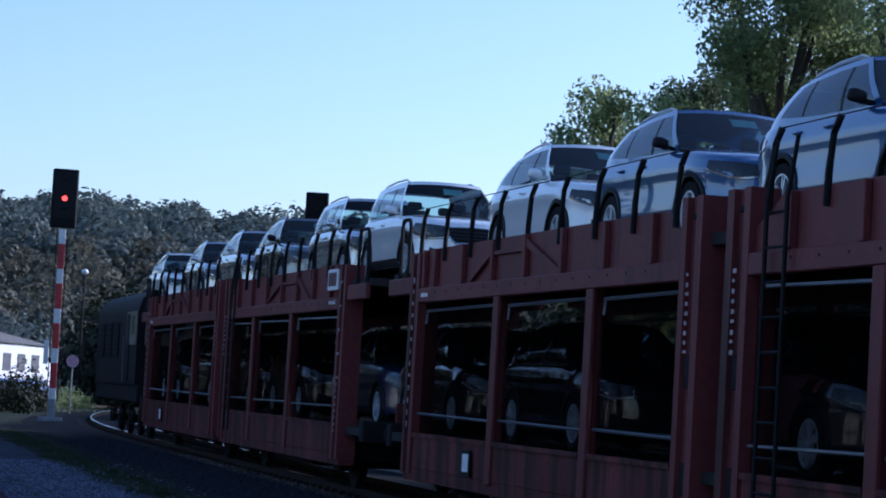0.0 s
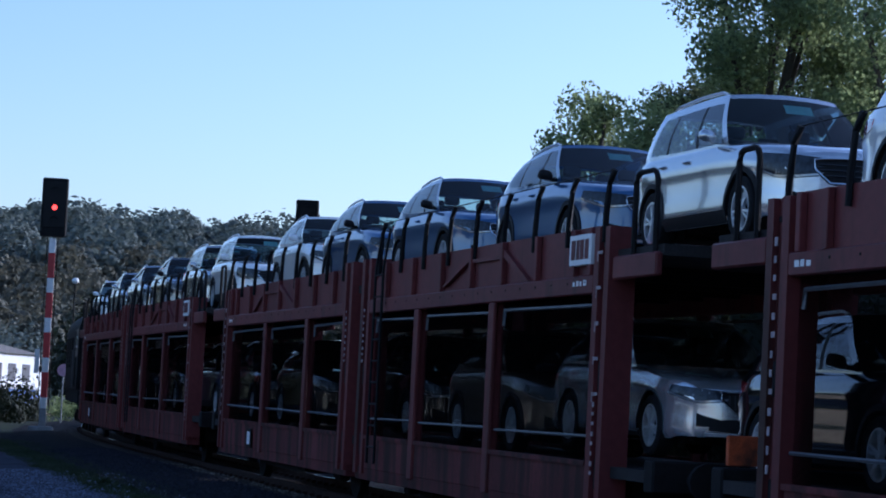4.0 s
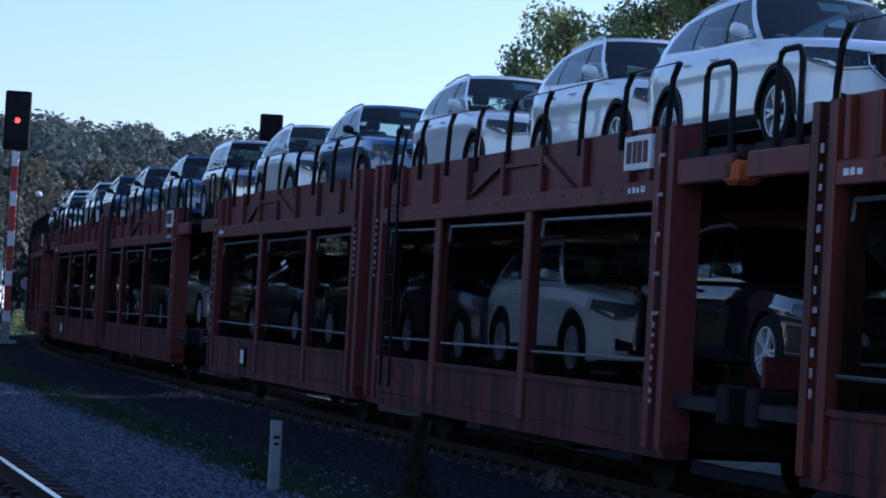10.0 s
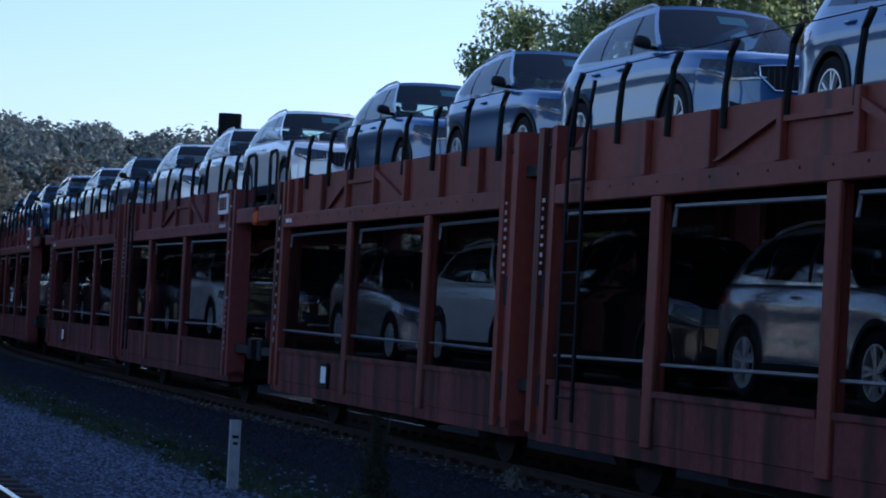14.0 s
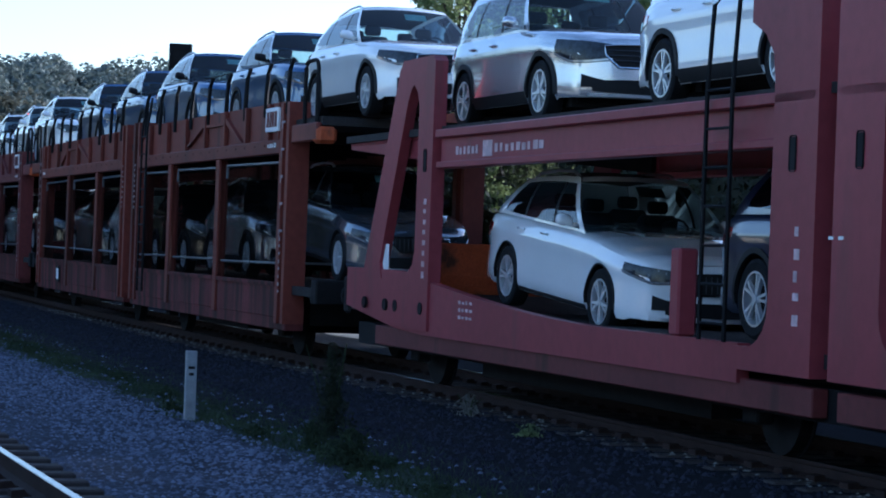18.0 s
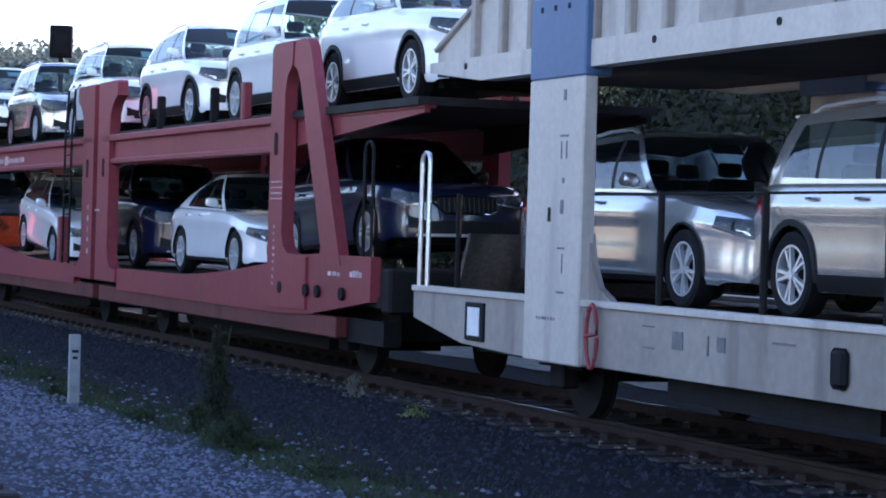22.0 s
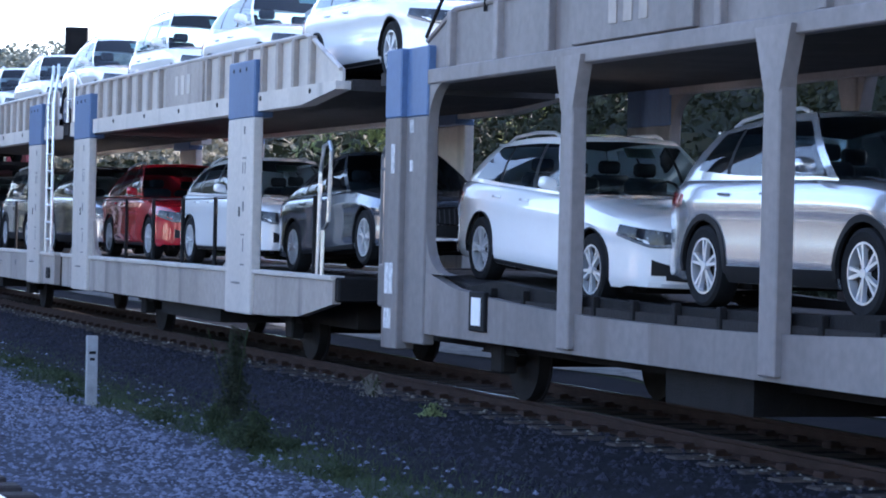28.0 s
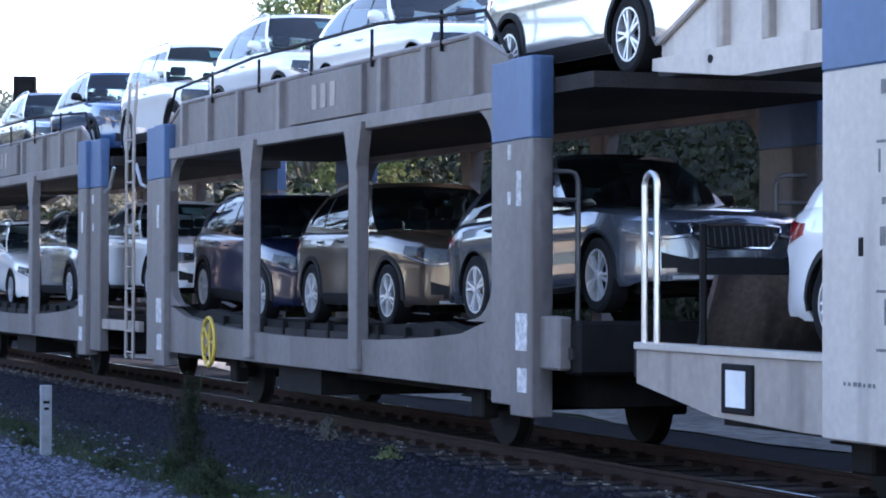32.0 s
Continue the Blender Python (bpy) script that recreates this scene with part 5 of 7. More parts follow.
def grey_b_unit(rear, wheel):
    """Half of a grey carrier with framed window bays; x = 0 at the outer end."""
    L = 12.55
    ob = tagged(new("car_carrier_wagon"), "grey two-deck car carrier wagon with framed bays and blue post heads", "railway wagon", "framed grey car carriers")

    def X(a):
        return L - a if rear else a

    def P(pts):
        return [(X(a), z) for a, z in pts]

    def span(bm, a, b, ya, yb, z0, z1, s=1, bevel=0.0):
        slab(bm, min(X(a), X(b)), max(X(a), X(b)), ya, yb, z0, z1, s, bevel)
    for s in (1, -1):
        for a, b, sg in ((0.13, 1.12, 1), (11.28, 12.34, -1)):
            inner = b if sg > 0 else a
            lap = 0.44 * (b - a)
            drop = 0.2 if sg > 0 else 0.12
            bm = B()
            span(bm, a, b, 0.02, 0.15, 0.5, 3.15 - drop, s, 0.012)
            span(bm, a, a + lap, -0.05, 0.15, 0.42, 3.15 - drop, s, 0.012)
            p = part("pillar", bm, grey_dark, ob)
            bm = B()
            span(bm, a, b, 0.016, 0.154, 3.15 - drop, 3.9 - drop, s, 0.012)
            span(bm, a, a + lap, -0.054, 0.154, 3.15 - drop, 3.9 - drop, s, 0.012)
            part("pillar_head", bm, blue, p)
            for z, q in ((1.28, -1), (3.3, 1)):
                pts = [(inner, z + q * 0.02), (inner + sg * 0.62, z + q * 0.02)]
                pts += [(inner + sg * 0.45 * (1 - math.sin(t)), z - q * 0.45 * (1 - math.cos(t))) for t in np.linspace(0.15, math.pi / 2, 6)]
                bm = B()
                side_plate(bm, P(pts), 0.04, 0.14, s)
                part("corner_gusset", bm, grey_dark, ob)
            if s > 0:
                for z0, z1, xx, w in ((1.02, 1.36, 0.1, 0.26), (2.34, 2.66, 0.24, 0.11), (2.78, 2.92, 0.62, 0.12), (0.64, 0.86, 0.1, 0.22), (2.36, 2.48, 0.64, 0.1)):
                    k = (b - a) / 1.15
                    u0, u1 = X(a + xx * k), X(a + (xx + w) * k)
                    yy = Y0 - 0.056 if xx < 0.4 else Y0 + 0.015
                    bm = B()
                    box(bm, min(u0, u1), max(u0, u1), yy, yy + 0.02, z0, z1)
                    part("notice", bm, sticker, p)
        bm = B()
        span(bm, -0.22, 0.2, 0.03, 0.16, 0.86, 1.34, s, 0.02)
        part("end_bracket", bm, grey_dark, ob)
        bm = B()
        if rear:
            tube(bm, [(X(0.3), s * (Y0 + y), z) for y, z in ((0.06, 1.2), (0.06, 2.58), (0.09, 2.64), (0.14, 2.66), (0.38, 2.66), (0.43, 2.64), (0.46, 2.58), (0.46, 1.2))], 0.024, 6)
            tube(bm, [(X(0.3), s * (Y0 + y), 2.4) for y in (0.06, 0.46)], 0.02, 6)
        else:
            tube(bm, hoop(0.08, -0.28, s * (Y0 + 0.06), 1.2, 2.66), 0.024, 6)
            tube(bm, [(0.08, s * (Y0 + 0.06), 2.4), (-0.2, s * (Y0 + 0.06), 2.4)], 0.02, 6)
        part("grab_rail", bm, frame_steel, ob)
        # sagging lower sill
        n = 14
        up = [(1.1 + 10.3 * i / n, 1.30 - 0.33 * math.sin(math.pi * i / n) ** 0.45) for i in range(n + 1)]
        bm = B()
        side_plate(bm, P(up + [(11.4, 0.62), (1.1, 0.62)]), 0.04, 0.14, s)
        part("sill", bm, grey_dark, ob)
        bm = B()
        side_plate(bm, P([(a, z + 0.16 * (1 if 1 < i < n - 1 else 0)) for i, (a, z) in enumerate(up)] + [(a, z - 0.03) for a, z in up[::-1]]), 0.16, 0.3, s)
        part("wheel_guide", bm, under, ob)
        for k in range(11):
            a = 2.6 + k * 0.73
            bm = B()
            span(bm, a, a + 0.06, 0.1, 0.16, 0.98, 1.16, s, 0.006)
            part("guide_bracket", bm, under, ob)
        for a in (4.48, 7.94):
            bm = B()
            span(bm, a - 0.12, a + 0.12, -0.02, 0.12, 0.66, 3.3, s, 0.012)
            side_plate(bm, P([(a - 0.11, 2.85), (a + 0.11, 2.85), (a + 0.26, 3.36), (a - 0.26, 3.36)]), -0.024, 0.1, s)
            part("side_post", bm, grey_mid, ob)
        bm = B()
        span(bm, 1.1, 11.4, 0.02, 0.16, 3.28, 3.44, s, 0.012)
        part("upper_side_beam", bm, grey_mid, ob)
        bm = B()
        side_plate(bm, P([(0.9, 3.44), (11.6, 3.44), (11.6, 3.75), (10.9, 4.02), (1.6, 4.02), (0.9, 3.75)]), 0.1, 0.13, s)
        part("upper_side_panel", bm, grey_dark, ob)
        bm = B()
        tube(bm, [(X(0.9), s * (Y0 + 0.1), 3.76), (X(1.6), s * (Y0 + 0.1), 4.04), (X(10.9), s * (Y0 + 0.1), 4.04), (X(11.6), s * (Y0 + 0.1), 3.76)], 0.03, 6)
        part("top_rail", bm, grey_mid, ob)
        for a in (1.6, 2.75, 3.9, 7.0, 8.5, 9.7, 10.8):
            bm = B()
            slab(bm, X(a) - 0.05, X(a) + 0.05, 0.03, 0.11, 3.44, 4.02, s, 0.01)
            part("rib", bm, grey_mid, ob)
        bm = B()
        span(bm, 4.4, 6.6, 0.04, 0.12, 3.46, 4.0, s, 0.01)
        p = part("letter_panel", bm, grey_dark, ob)
        if s > 0:
            c = X(5.5)
            for dx in (-0.36, -0.08, 0.2):
                bm = B()
                box(bm, c + dx, c + dx + 0.15, Y0 + 0.03, Y0 + 0.042, 3.6, 3.88)
                part("mark", bm, grey, p)
        bm = B()
        tube(bm, [(X(0.9), s * (Y0 + 0.08), 3.8), (X(1.4), s * (Y0 + 0.08), 4.25), (X(4), s * (Y0 + 0.08), 4.4), (X(8), s * (Y0 + 0.08), 4.4), (X(11.2), s * (Y0 + 0.08), 4.25), (X(11.6), s * (Y0 + 0.08), 3.8)], 0.02, 5)
        part("hand_rail", bm, black, ob)
        for a in (2.4, 4.2, 6.0, 7.8, 9.6):
            bm = B()
            tube(bm, [(X(a), s * (Y0 + 0.08), 3.95), (X(a), s * (Y0 + 0.08), 4.36)], 0.018, 5)
            part("rail_post", bm, black, ob)
    bm = B()
    span(bm, -0.6, 12.5, 0.16, 2.68, 3.36, 3.5)
    part("upper_deck", bm, deck, ob)
    bm = B()
    span(bm, -0.3, 12.5, 0.12, 2.72, 0.96, 1.06)
    side_plate(bm, P([(-0.3, 1.06), (2.8, 1.06), (1.6, 1.2), (-0.3, 1.3)]), 0.2, 2.64)
    part("lower_deck", bm, deck, ob)
    bm = B()
    span(bm, 0.2, 12.4, 0.5, 2.34, 0.5, 0.96)
    span(bm, 6.0, 7.4, 0.2, 2.6, 0.3, 0.6)
    part("underframe", bm, under, ob)
    bm = B()
    span(bm, -0.35, -0.05, 0.15, 2.7, 0.82, 1.3, 1, 0.03)
    part("buffer_beam", bm, under, ob)
    wheelset(ob, X(2.2))
    wheelset(ob, X(9.6))
    if wheel:
        bm = B()
        x0 = X(9.27) if rear else 2.9
        ring = [(x0 + 0.24 * math.cos(t), Y0 - 0.06, 0.82 + 0.315 * math.sin(t)) for t in np.linspace(0, math.tau, 25)[:-1]]
        tube(bm, ring, 0.024, 6, close=True)
        for k in range(5):
            t = math.tau * k / 5
            tube(bm, [(x0, Y0 - 0.05, 0.82), (x0 + 0.24 * math.cos(t), Y0 - 0.06, 0.82 + 0.315 * math.sin(t))], 0.018, 5)
        part("handwheel", bm, yellow, ob, "yellow brake handwheel")
    if not rear:
        bm = B()
        box(bm, 2.35, 2.72, Y0 + 0.0, Y0 + 0.05, 0.72, 1.12, 0.01)
        p = part("notice_frame", bm, black, ob)
        bm = B()
        box(bm, 2.43, 2.64, Y0 - 0.008, Y0 + 0.01, 0.78, 1.06)
        part("notice", bm, white, p)
        bm = B()
        for a in (13.95, 14.32):
            tube(bm, [(a, Y0 - 0.02, 0.46), (a, Y0 - 0.02, 3.9), (a - 0.03, Y0 + 0.04, 4.5)], 0.024, 6)
        for i in range(11):
            tube(bm, [(13.95, Y0 - 0.02, 0.55 + i * 0.31), (14.32, Y0 - 0.02, 0.55 + i * 0.31)], 0.018, 6)
        box(bm, 12.22, 14.35, Y0 + 0.05, Y0 + 0.12, 0.85, 1.0)
        part("ladder", bm, grey, ob, "pale grey steel ladder at the wagon joint")
    bm = B()
    x0 = X(12.5)
    q = -1 if rear else 1
    tube(bm, [(x0, Y0 + 0.05, 2.95), (x0 + q * 0.25, Y0 + 0.05, 3.0), (x0 + q * 0.5, Y0 + 0.05, 3.3)], 0.025, 6)
    part("air_hose", bm, steel, ob)
    return ob


def locomotive():
    """A tall-bodied engine with rounded roof edges, side doors, grilles and a tan cab end."""
    ob = tagged(new("locomotive"), "dark diesel locomotive with a tall tan-panelled cab end, hauling the train", "locomotive")
    tan = material("tan engine cab paint", (0.15, 0.115, 0.085), 0.6, spread=0.25, scale=3)
    L = 11.5
    bm = B()
    plate(bm, [(y, z) for y, z in ((-1.4, 1.25), (1.4, 1.25), (1.4, 3.0), (1.3, 3.3), (1.05, 3.5), (0.5, 3.58), (-0.5, 3.58), (-1.05, 3.5), (-1.3, 3.3), (-1.4, 3.0))], 0.35, L - 0.35)
    for v in bm.verts:
        v.co = Vector((v.co.y, v.co.x, v.co.z))
    bmesh.ops.recalc_face_normals(bm, faces=bm.faces)
    body = part("body", bm, black, ob)
    for s in (-1, 1):
        y0, y1 = sorted((s * 1.395, s * 1.42))
        part("cab_panel", box(B(), L - 2.9, L - 0.5, y0, y1, 2.2, 3.0, 0.01), tan, body, "tan painted cab side")
        y0, y1 = sorted((s * 1.40, s * 1.43))
        part("cab_window", box(B(), L - 1.6, L - 0.8, y0, y1, 2.45, 2.9, 0.008), window_m, body)
        part("cab_door", box(B(), L - 2.7, L - 2.05, y0, y1, 1.35, 2.95, 0.01), black, body)
        for x in (1.2, 3.2, 5.2):
            g = part("grille_panel", box(B(), x, x + 1.5, y0, y1, 1.9, 2.8, 0.01), under, body)
            for k in range(6):
                a, b = sorted((s * 1.43, s * 1.445))
                part("louvre", box(B(), x + 0.08, x + 1.42, a, b, 2.0 + k * 0.13, 2.06 + k * 0.13), black, g)
        part("handrail", tube(B(), [(L - 2.85, s * 1.46, 1.3), (L - 2.85, s * 1.48, 2.4)], 0.02, 5), frame_steel, body)
    part("end_panel", box(B(), L - 0.36, L - 0.33, -1.2, 1.2, 2.2, 3.25, 0.02), tan, body, "tan painted cab end")
    for y in (-0.6, 0.6):
        part("cab_window", box(B(), L - 0.335, L - 0.315, y - 0.4, y + 0.4, 2.5, 3.05, 0.008), window_m, body)
    part("frame", box(B(), 0.1, L - 0.1, -1.35, 1.35, 0.85, 1.25, 0.03), under, ob)
    part("exhaust_hood", box(B(), 4.5, L - 5, -0.6, 0.6, 3.56, 3.72, 0.06), black, ob)
    for x in (2.0, 4.4, L - 4.4, L - 2.0):
        wheelset(ob, x)
    return ob


# the train, from the engine backwards
STRETCH[:] = (1.011, 1.15, 1.056)
ride(locomotive(), 79.34, 11.63)
STRETCH[:] = (1.153, 0.989, 1.056)
BROWN = "brown two-deck car carrier wagon with ribbed panels"
for front, warm in ((65.79, False), (36.31, False), (6.73, False), (-21.58, True)):
    ride(brown_unit(False, warm, False, BROWN, front == 6.73), front, 12.16)
    ride(brown_unit(True, warm, True, BROWN + " and a boxed mark", front < 10), front - 12.85, 12.16)
ride(crimson_unit(False), -49.59, 14.30)
ride(crimson_unit(True), -63.65, 14.30)
ride(grey_a_unit(False), -79.32, 15.97)
ride(grey_a_unit(True), -95.86, 16.04)
ride(grey_b_unit(False, False), -113.77, 14.47)
ride(grey_b_unit(True, True), -130.61, 14.47)
ride(grey_a_unit(False), -146.95, 15.97)
ride(grey_a_unit(True), -163.49, 16.04)
STRETCH[:] = (1.0, 1.0, 1.0)

# ---- the load ----
UP, DOWN = "upper carrier deck", "lower carrier deck"
# kind, colour, mirror's place along the train
for row, z in (
    ((("suv", "white", 68.72), ("suv", "silver", 61.64), ("suv", "silver", 56.08), ("suv", "grey", 50.72), ("boxy", "silver", 44.85), ("boxy", "white", 40.2), ("suv", "white", 31.96),
      ("suv", "blue", 27.06), ("suv", "blue", 21.7), ("suv", "blue", 15.63), ("boxy", "silver", 9.87), ("suv", "white", 3.45), ("suv", "blue", -2.02), ("suv", "white", -8.27),
      ("suv", "white", -14), ("large", "white", -18.55), ("suv", "blue", -25.78), ("suv", "blue", -31.17), ("large", "blue", -36.1), ("suv", "blue", -42.4), ("suv", "white", -47.6)), 3.475),
    ((("boxy", "silver", -54.6), ("boxy", "white", -60.83), ("suv", "white", -66.65), ("boxy", "white", -71.79), ("large", "white", -76.55)), 3.145),
    ((("suv", "white", -84.6), ("suv", "white", -89.6), ("suv", "white", -94.9), ("boxy", "white", -100.5), ("suv", "white", -105.65), ("estate", "white", -111.1), ("suv", "silver", -118.8),
      ("suv", "blue", -124.05), ("boxy", "white", -129.1), ("suv", "white", -134.4), ("estate", "white", -139.1), ("suv", "silver", -144.7), ("suv", "white", -150.3), ("suv", "white", -155.9)), 3.461),
):
    for kind, colour, u in row:
        g = KIND[kind]
        load(kind, colour, u - (g["wb"] + g["shift"] - g["xw"] + 0.36), z, UP)
# kind, colour, front axle's place along the train, height, tilt
for kind, colour, u, z, tilt in (
    # mostly black and navy: the lower deck's dimness is put into these paints
    ("suv", "black", 63.64, 1.068, 0), ("suv", "black", 58.26, 1.068, 0), ("suv", "black", 52.78, 1.068, 0), ("suv", "black", 47.17, 1.068, 0), ("suv", "navy", 40.61, 1.068, 0),
    ("suv", "black", 35.83, 1.068, 0), ("suv", "black", 29.96, 1.068, 0), ("suv", "black", 22.6, 1.068, 0), ("suv", "brown", 16.85, 1.068, 0), ("estate", "silver", 11.4, 1.2, 0), ("suv", "black", 5.4, 1.068, 0),
    ("suv", "navy", 1.5, 1.068, 0), ("suv", "black", -3.9, 1.068, 0), ("suv", "navy", -8.9, 1.068, 0), ("large", "white", -13.72, 1.068, 0), ("estate", "black", -19.4, 1.2, 0),
    ("estate", "silver", -26.5, 1.068, 2), ("suv", "white", -31.6, 1.068, 0), ("suv", "black", -36.6, 1.068, 0), ("suv", "silver", -41.65, 1.088, 0), ("estate", "grey", -47.3, 1.27, 4),
    ("estate", "white", -57.58, 0.969, 4), ("large", "navy", -64.26, 0.989, 0), ("sedan", "white", -70.22, 0.969, 0), ("estate", "navy", -75.97, 1.256, -3),
    ("estate", "silver", -84.5, 1.107, 0), ("boxy", "champagne", -89.10, 1.107, 0), ("suv", "silver", -94.66, 1.107, 0), ("estate", "red", -100.05, 1.127, 0), ("estate", "white", -105.72, 1.127, 0),
    ("sedan", "grey", -111.28, 1.187, -3), ("estate", "white", -118.15, 1.107, 3), ("suv", "silver", -123.3, 1.107, 0), ("estate", "white", -128.76, 1.226, 0), ("suv", "navy", -134.46, 1.107, 2),
    ("suv", "brown", -139.33, 1.107, 0), ("estate", "grey", -144.92, 1.266, -3), ("suv", "white", -151.85, 1.127, 0), ("suv", "silver", -157.4, 1.127, 0),
):
    load(kind, colour, u, z, DOWN, tilt)


# ---- ground and tracks ----
def line_s(x, y):
    """Roughly how far along the line a place lies."""
    return -math.sin(HEAD) * x + math.cos(HEAD) * y


def ground_z(x, y):
    return rise(line_s(x, y)) - 0.265


gravel = material("blue-grey gravel", (0.046, 0.051, 0.07), 0.9, spread=0.45, scale=1.6, grain=0.5, bump=1.0, spec=0.08)
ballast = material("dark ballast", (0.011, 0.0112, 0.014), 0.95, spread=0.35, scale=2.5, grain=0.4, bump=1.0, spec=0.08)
stone_m = material("pale ballast stone", (0.12, 0.13, 0.172), 0.9, spread=0.5, scale=9, bump=0.4, spec=0.08)
earth = material("dry earth with short grass", (0.030, 0.035, 0.027), 0.95, spread=0.4, scale=1.2, grain=0.4, bump=0.8, dirt=((0.03, 0.045, 0.015), 0.8, 0.48), spec=0.08)
far_earth = material("pale trodden ground", (0.17, 0.16, 0.135), 0.95, spread=0.25, scale=0.4, grain=0.3, bump=0.5)


def foliage(name, dark, light, rough=0.7, thin=0.42, vary=0.6):
    m = bpy.data.materials.new(name)
    m.use_nodes = True
    n, l = m.node_tree.nodes, m.node_tree.links
    b = n["Principled BSDF"]
    b.inputs["Roughness"].default_value = rough
    b.inputs["Specular IOR Level"].default_value = 0.25
    g = n.new("ShaderNodeNewGeometry")
    co = n.new("ShaderNodeTexCoord")
    no = n.new("ShaderNodeTexNoise")
    no.inputs["Scale"].default_value = 0.35
    no.inputs["Detail"].default_value = 5
    l.new(co.outputs["Object"], no.inputs[0])
    ad = n.new("ShaderNodeMath")
    ad.operation = "MULTIPLY_ADD"
    l.new(no.outputs[0], ad.inputs[0])
    ad.inputs[1].default_value = 1.4
    sc = n.new("ShaderNodeMath")
    sc.operation = "MULTIPLY_ADD"
    l.new(g.outputs["Random Per Island"], sc.inputs[0])
    sc.inputs[1].default_value, sc.inputs[2].default_value = vary, -0.15 - vary / 2
    l.new(sc.outputs[0], ad.inputs[2])
    cr = n.new("ShaderNodeValToRGB")
    cr.color_ramp.elements[0].color = (*dark, 1)
    cr.color_ramp.elements[1].color = (*light, 1)
    l.new(ad.outputs[0], cr.inputs[0])
    l.new(cr.outputs[0], b.inputs["Base Color"])
    tr = n.new("ShaderNodeBsdfTranslucent")
    l.new(cr.outputs[0], tr.inputs[0])
    mx = n.new("ShaderNodeMixShader")
    mx.inputs[0].default_value = thin
    l.new(b.outputs[0], mx.inputs[1])
    l.new(tr.outputs[0], mx.inputs[2])
    l.new(mx.outputs[0], n["Material Output"].inputs[0])
    return m


# paler than real leaves, with the crowns' sunlight in the colour
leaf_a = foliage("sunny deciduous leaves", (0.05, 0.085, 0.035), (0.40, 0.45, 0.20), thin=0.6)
# darker than real needles, as the shrubs' shade is in the colour
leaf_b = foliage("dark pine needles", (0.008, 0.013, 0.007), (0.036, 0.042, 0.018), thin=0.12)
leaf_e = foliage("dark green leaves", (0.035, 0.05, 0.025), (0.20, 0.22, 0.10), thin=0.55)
# pale grey mixed into both hillside leaves to stand for distant haze
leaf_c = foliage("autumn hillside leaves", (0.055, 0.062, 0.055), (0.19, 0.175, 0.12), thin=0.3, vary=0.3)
leaf_d = foliage("hazy grey-green hillside leaves", (0.05, 0.07, 0.072), (0.20, 0.225, 0.19), thin=0.3, vary=0.3)
weed_m = foliage("lineside weeds", (0.016, 0.03, 0.013), (0.065, 0.085, 0.038))
bark = material("grey-brown bark", (0.075, 0.06, 0.048), 0.9, spread=0.3, scale=5, bump=0.8)

bm = B()
ys = [-600, -200, -60, -20, 0, 5, 10, 15, 20, 25, 30, 40, 50, 60, 80, 100, 140, 200, 400, 1200, 4500]
xs = [-4500, -1200, -400, -150, -60, -30, -15, -8, -4, 0, 4, 8, 12, 20, 40, 80, 200, 600, 2000, 4500]
grid(bm, [[(x, y, ground_z(x, y)) for x in xs] for y in ys])
tagged(part("ground", bm, earth), "dry earth ground with short grass, reaching the hills", "ground", kind="structure")


def strip(name, mat, s0, s1, profile, label, category, step=2.0, wobble=0.0):
    """A band along the line; profile: (off, z above the rails)."""
    bm = B()
    rows = []
    s = s0
    while s <= s1:
        rows.append([on_track(s, o + (wobble * math.sin(s * 1.7 + o) + wobble * 0.6 * math.sin(s * 0.63) if i in (0, len(profile) - 1) else 0), z) for i, (o, z) in enumerate(profile)])
        s += step
    grid(bm, rows)
    bmesh.ops.recalc_face_normals(bm, faces=bm.faces)
    for f in bm.faces:
        if f.normal.z < 0:
            f.normal_flip()
    return tagged(part(name, bm, mat), label, category, kind="structure")


strip("gravel_path", gravel, -40, 90, [(-15.81, -0.24), (-10.69, -0.23), (-8.3, -0.23), (-4.6, -0.236)], "blue-grey gravel strip beside the line", "gravel", 1.0, 0.22)
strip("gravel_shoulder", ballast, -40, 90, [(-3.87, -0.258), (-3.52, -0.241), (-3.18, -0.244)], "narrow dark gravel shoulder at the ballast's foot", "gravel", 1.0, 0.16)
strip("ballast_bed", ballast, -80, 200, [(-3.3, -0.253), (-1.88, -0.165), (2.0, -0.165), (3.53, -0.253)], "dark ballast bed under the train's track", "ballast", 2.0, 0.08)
strip("far_ground", far_earth, -80, 150, [(3.64, -0.241), (4.44, -0.23), (6.03, -0.23)], "pale sunlit trodden strip beyond the track", "ground", 2.0, 0.15)

# unseen paving beside the gravel, added to bounce sunlight onto the train
strip("paved_yard", material("pale bounce paving", (0.34, 0.31, 0.26), 0.9, spread=0.2, scale=0.5, grain=0.2, bump=0.3, spec=0.2), -40, 62, [(-27.0, -0.2), (-22.0, -0.2), (-17.5, -0.21)], "pale paved yard beside the gravel", "pavement", 2.0)


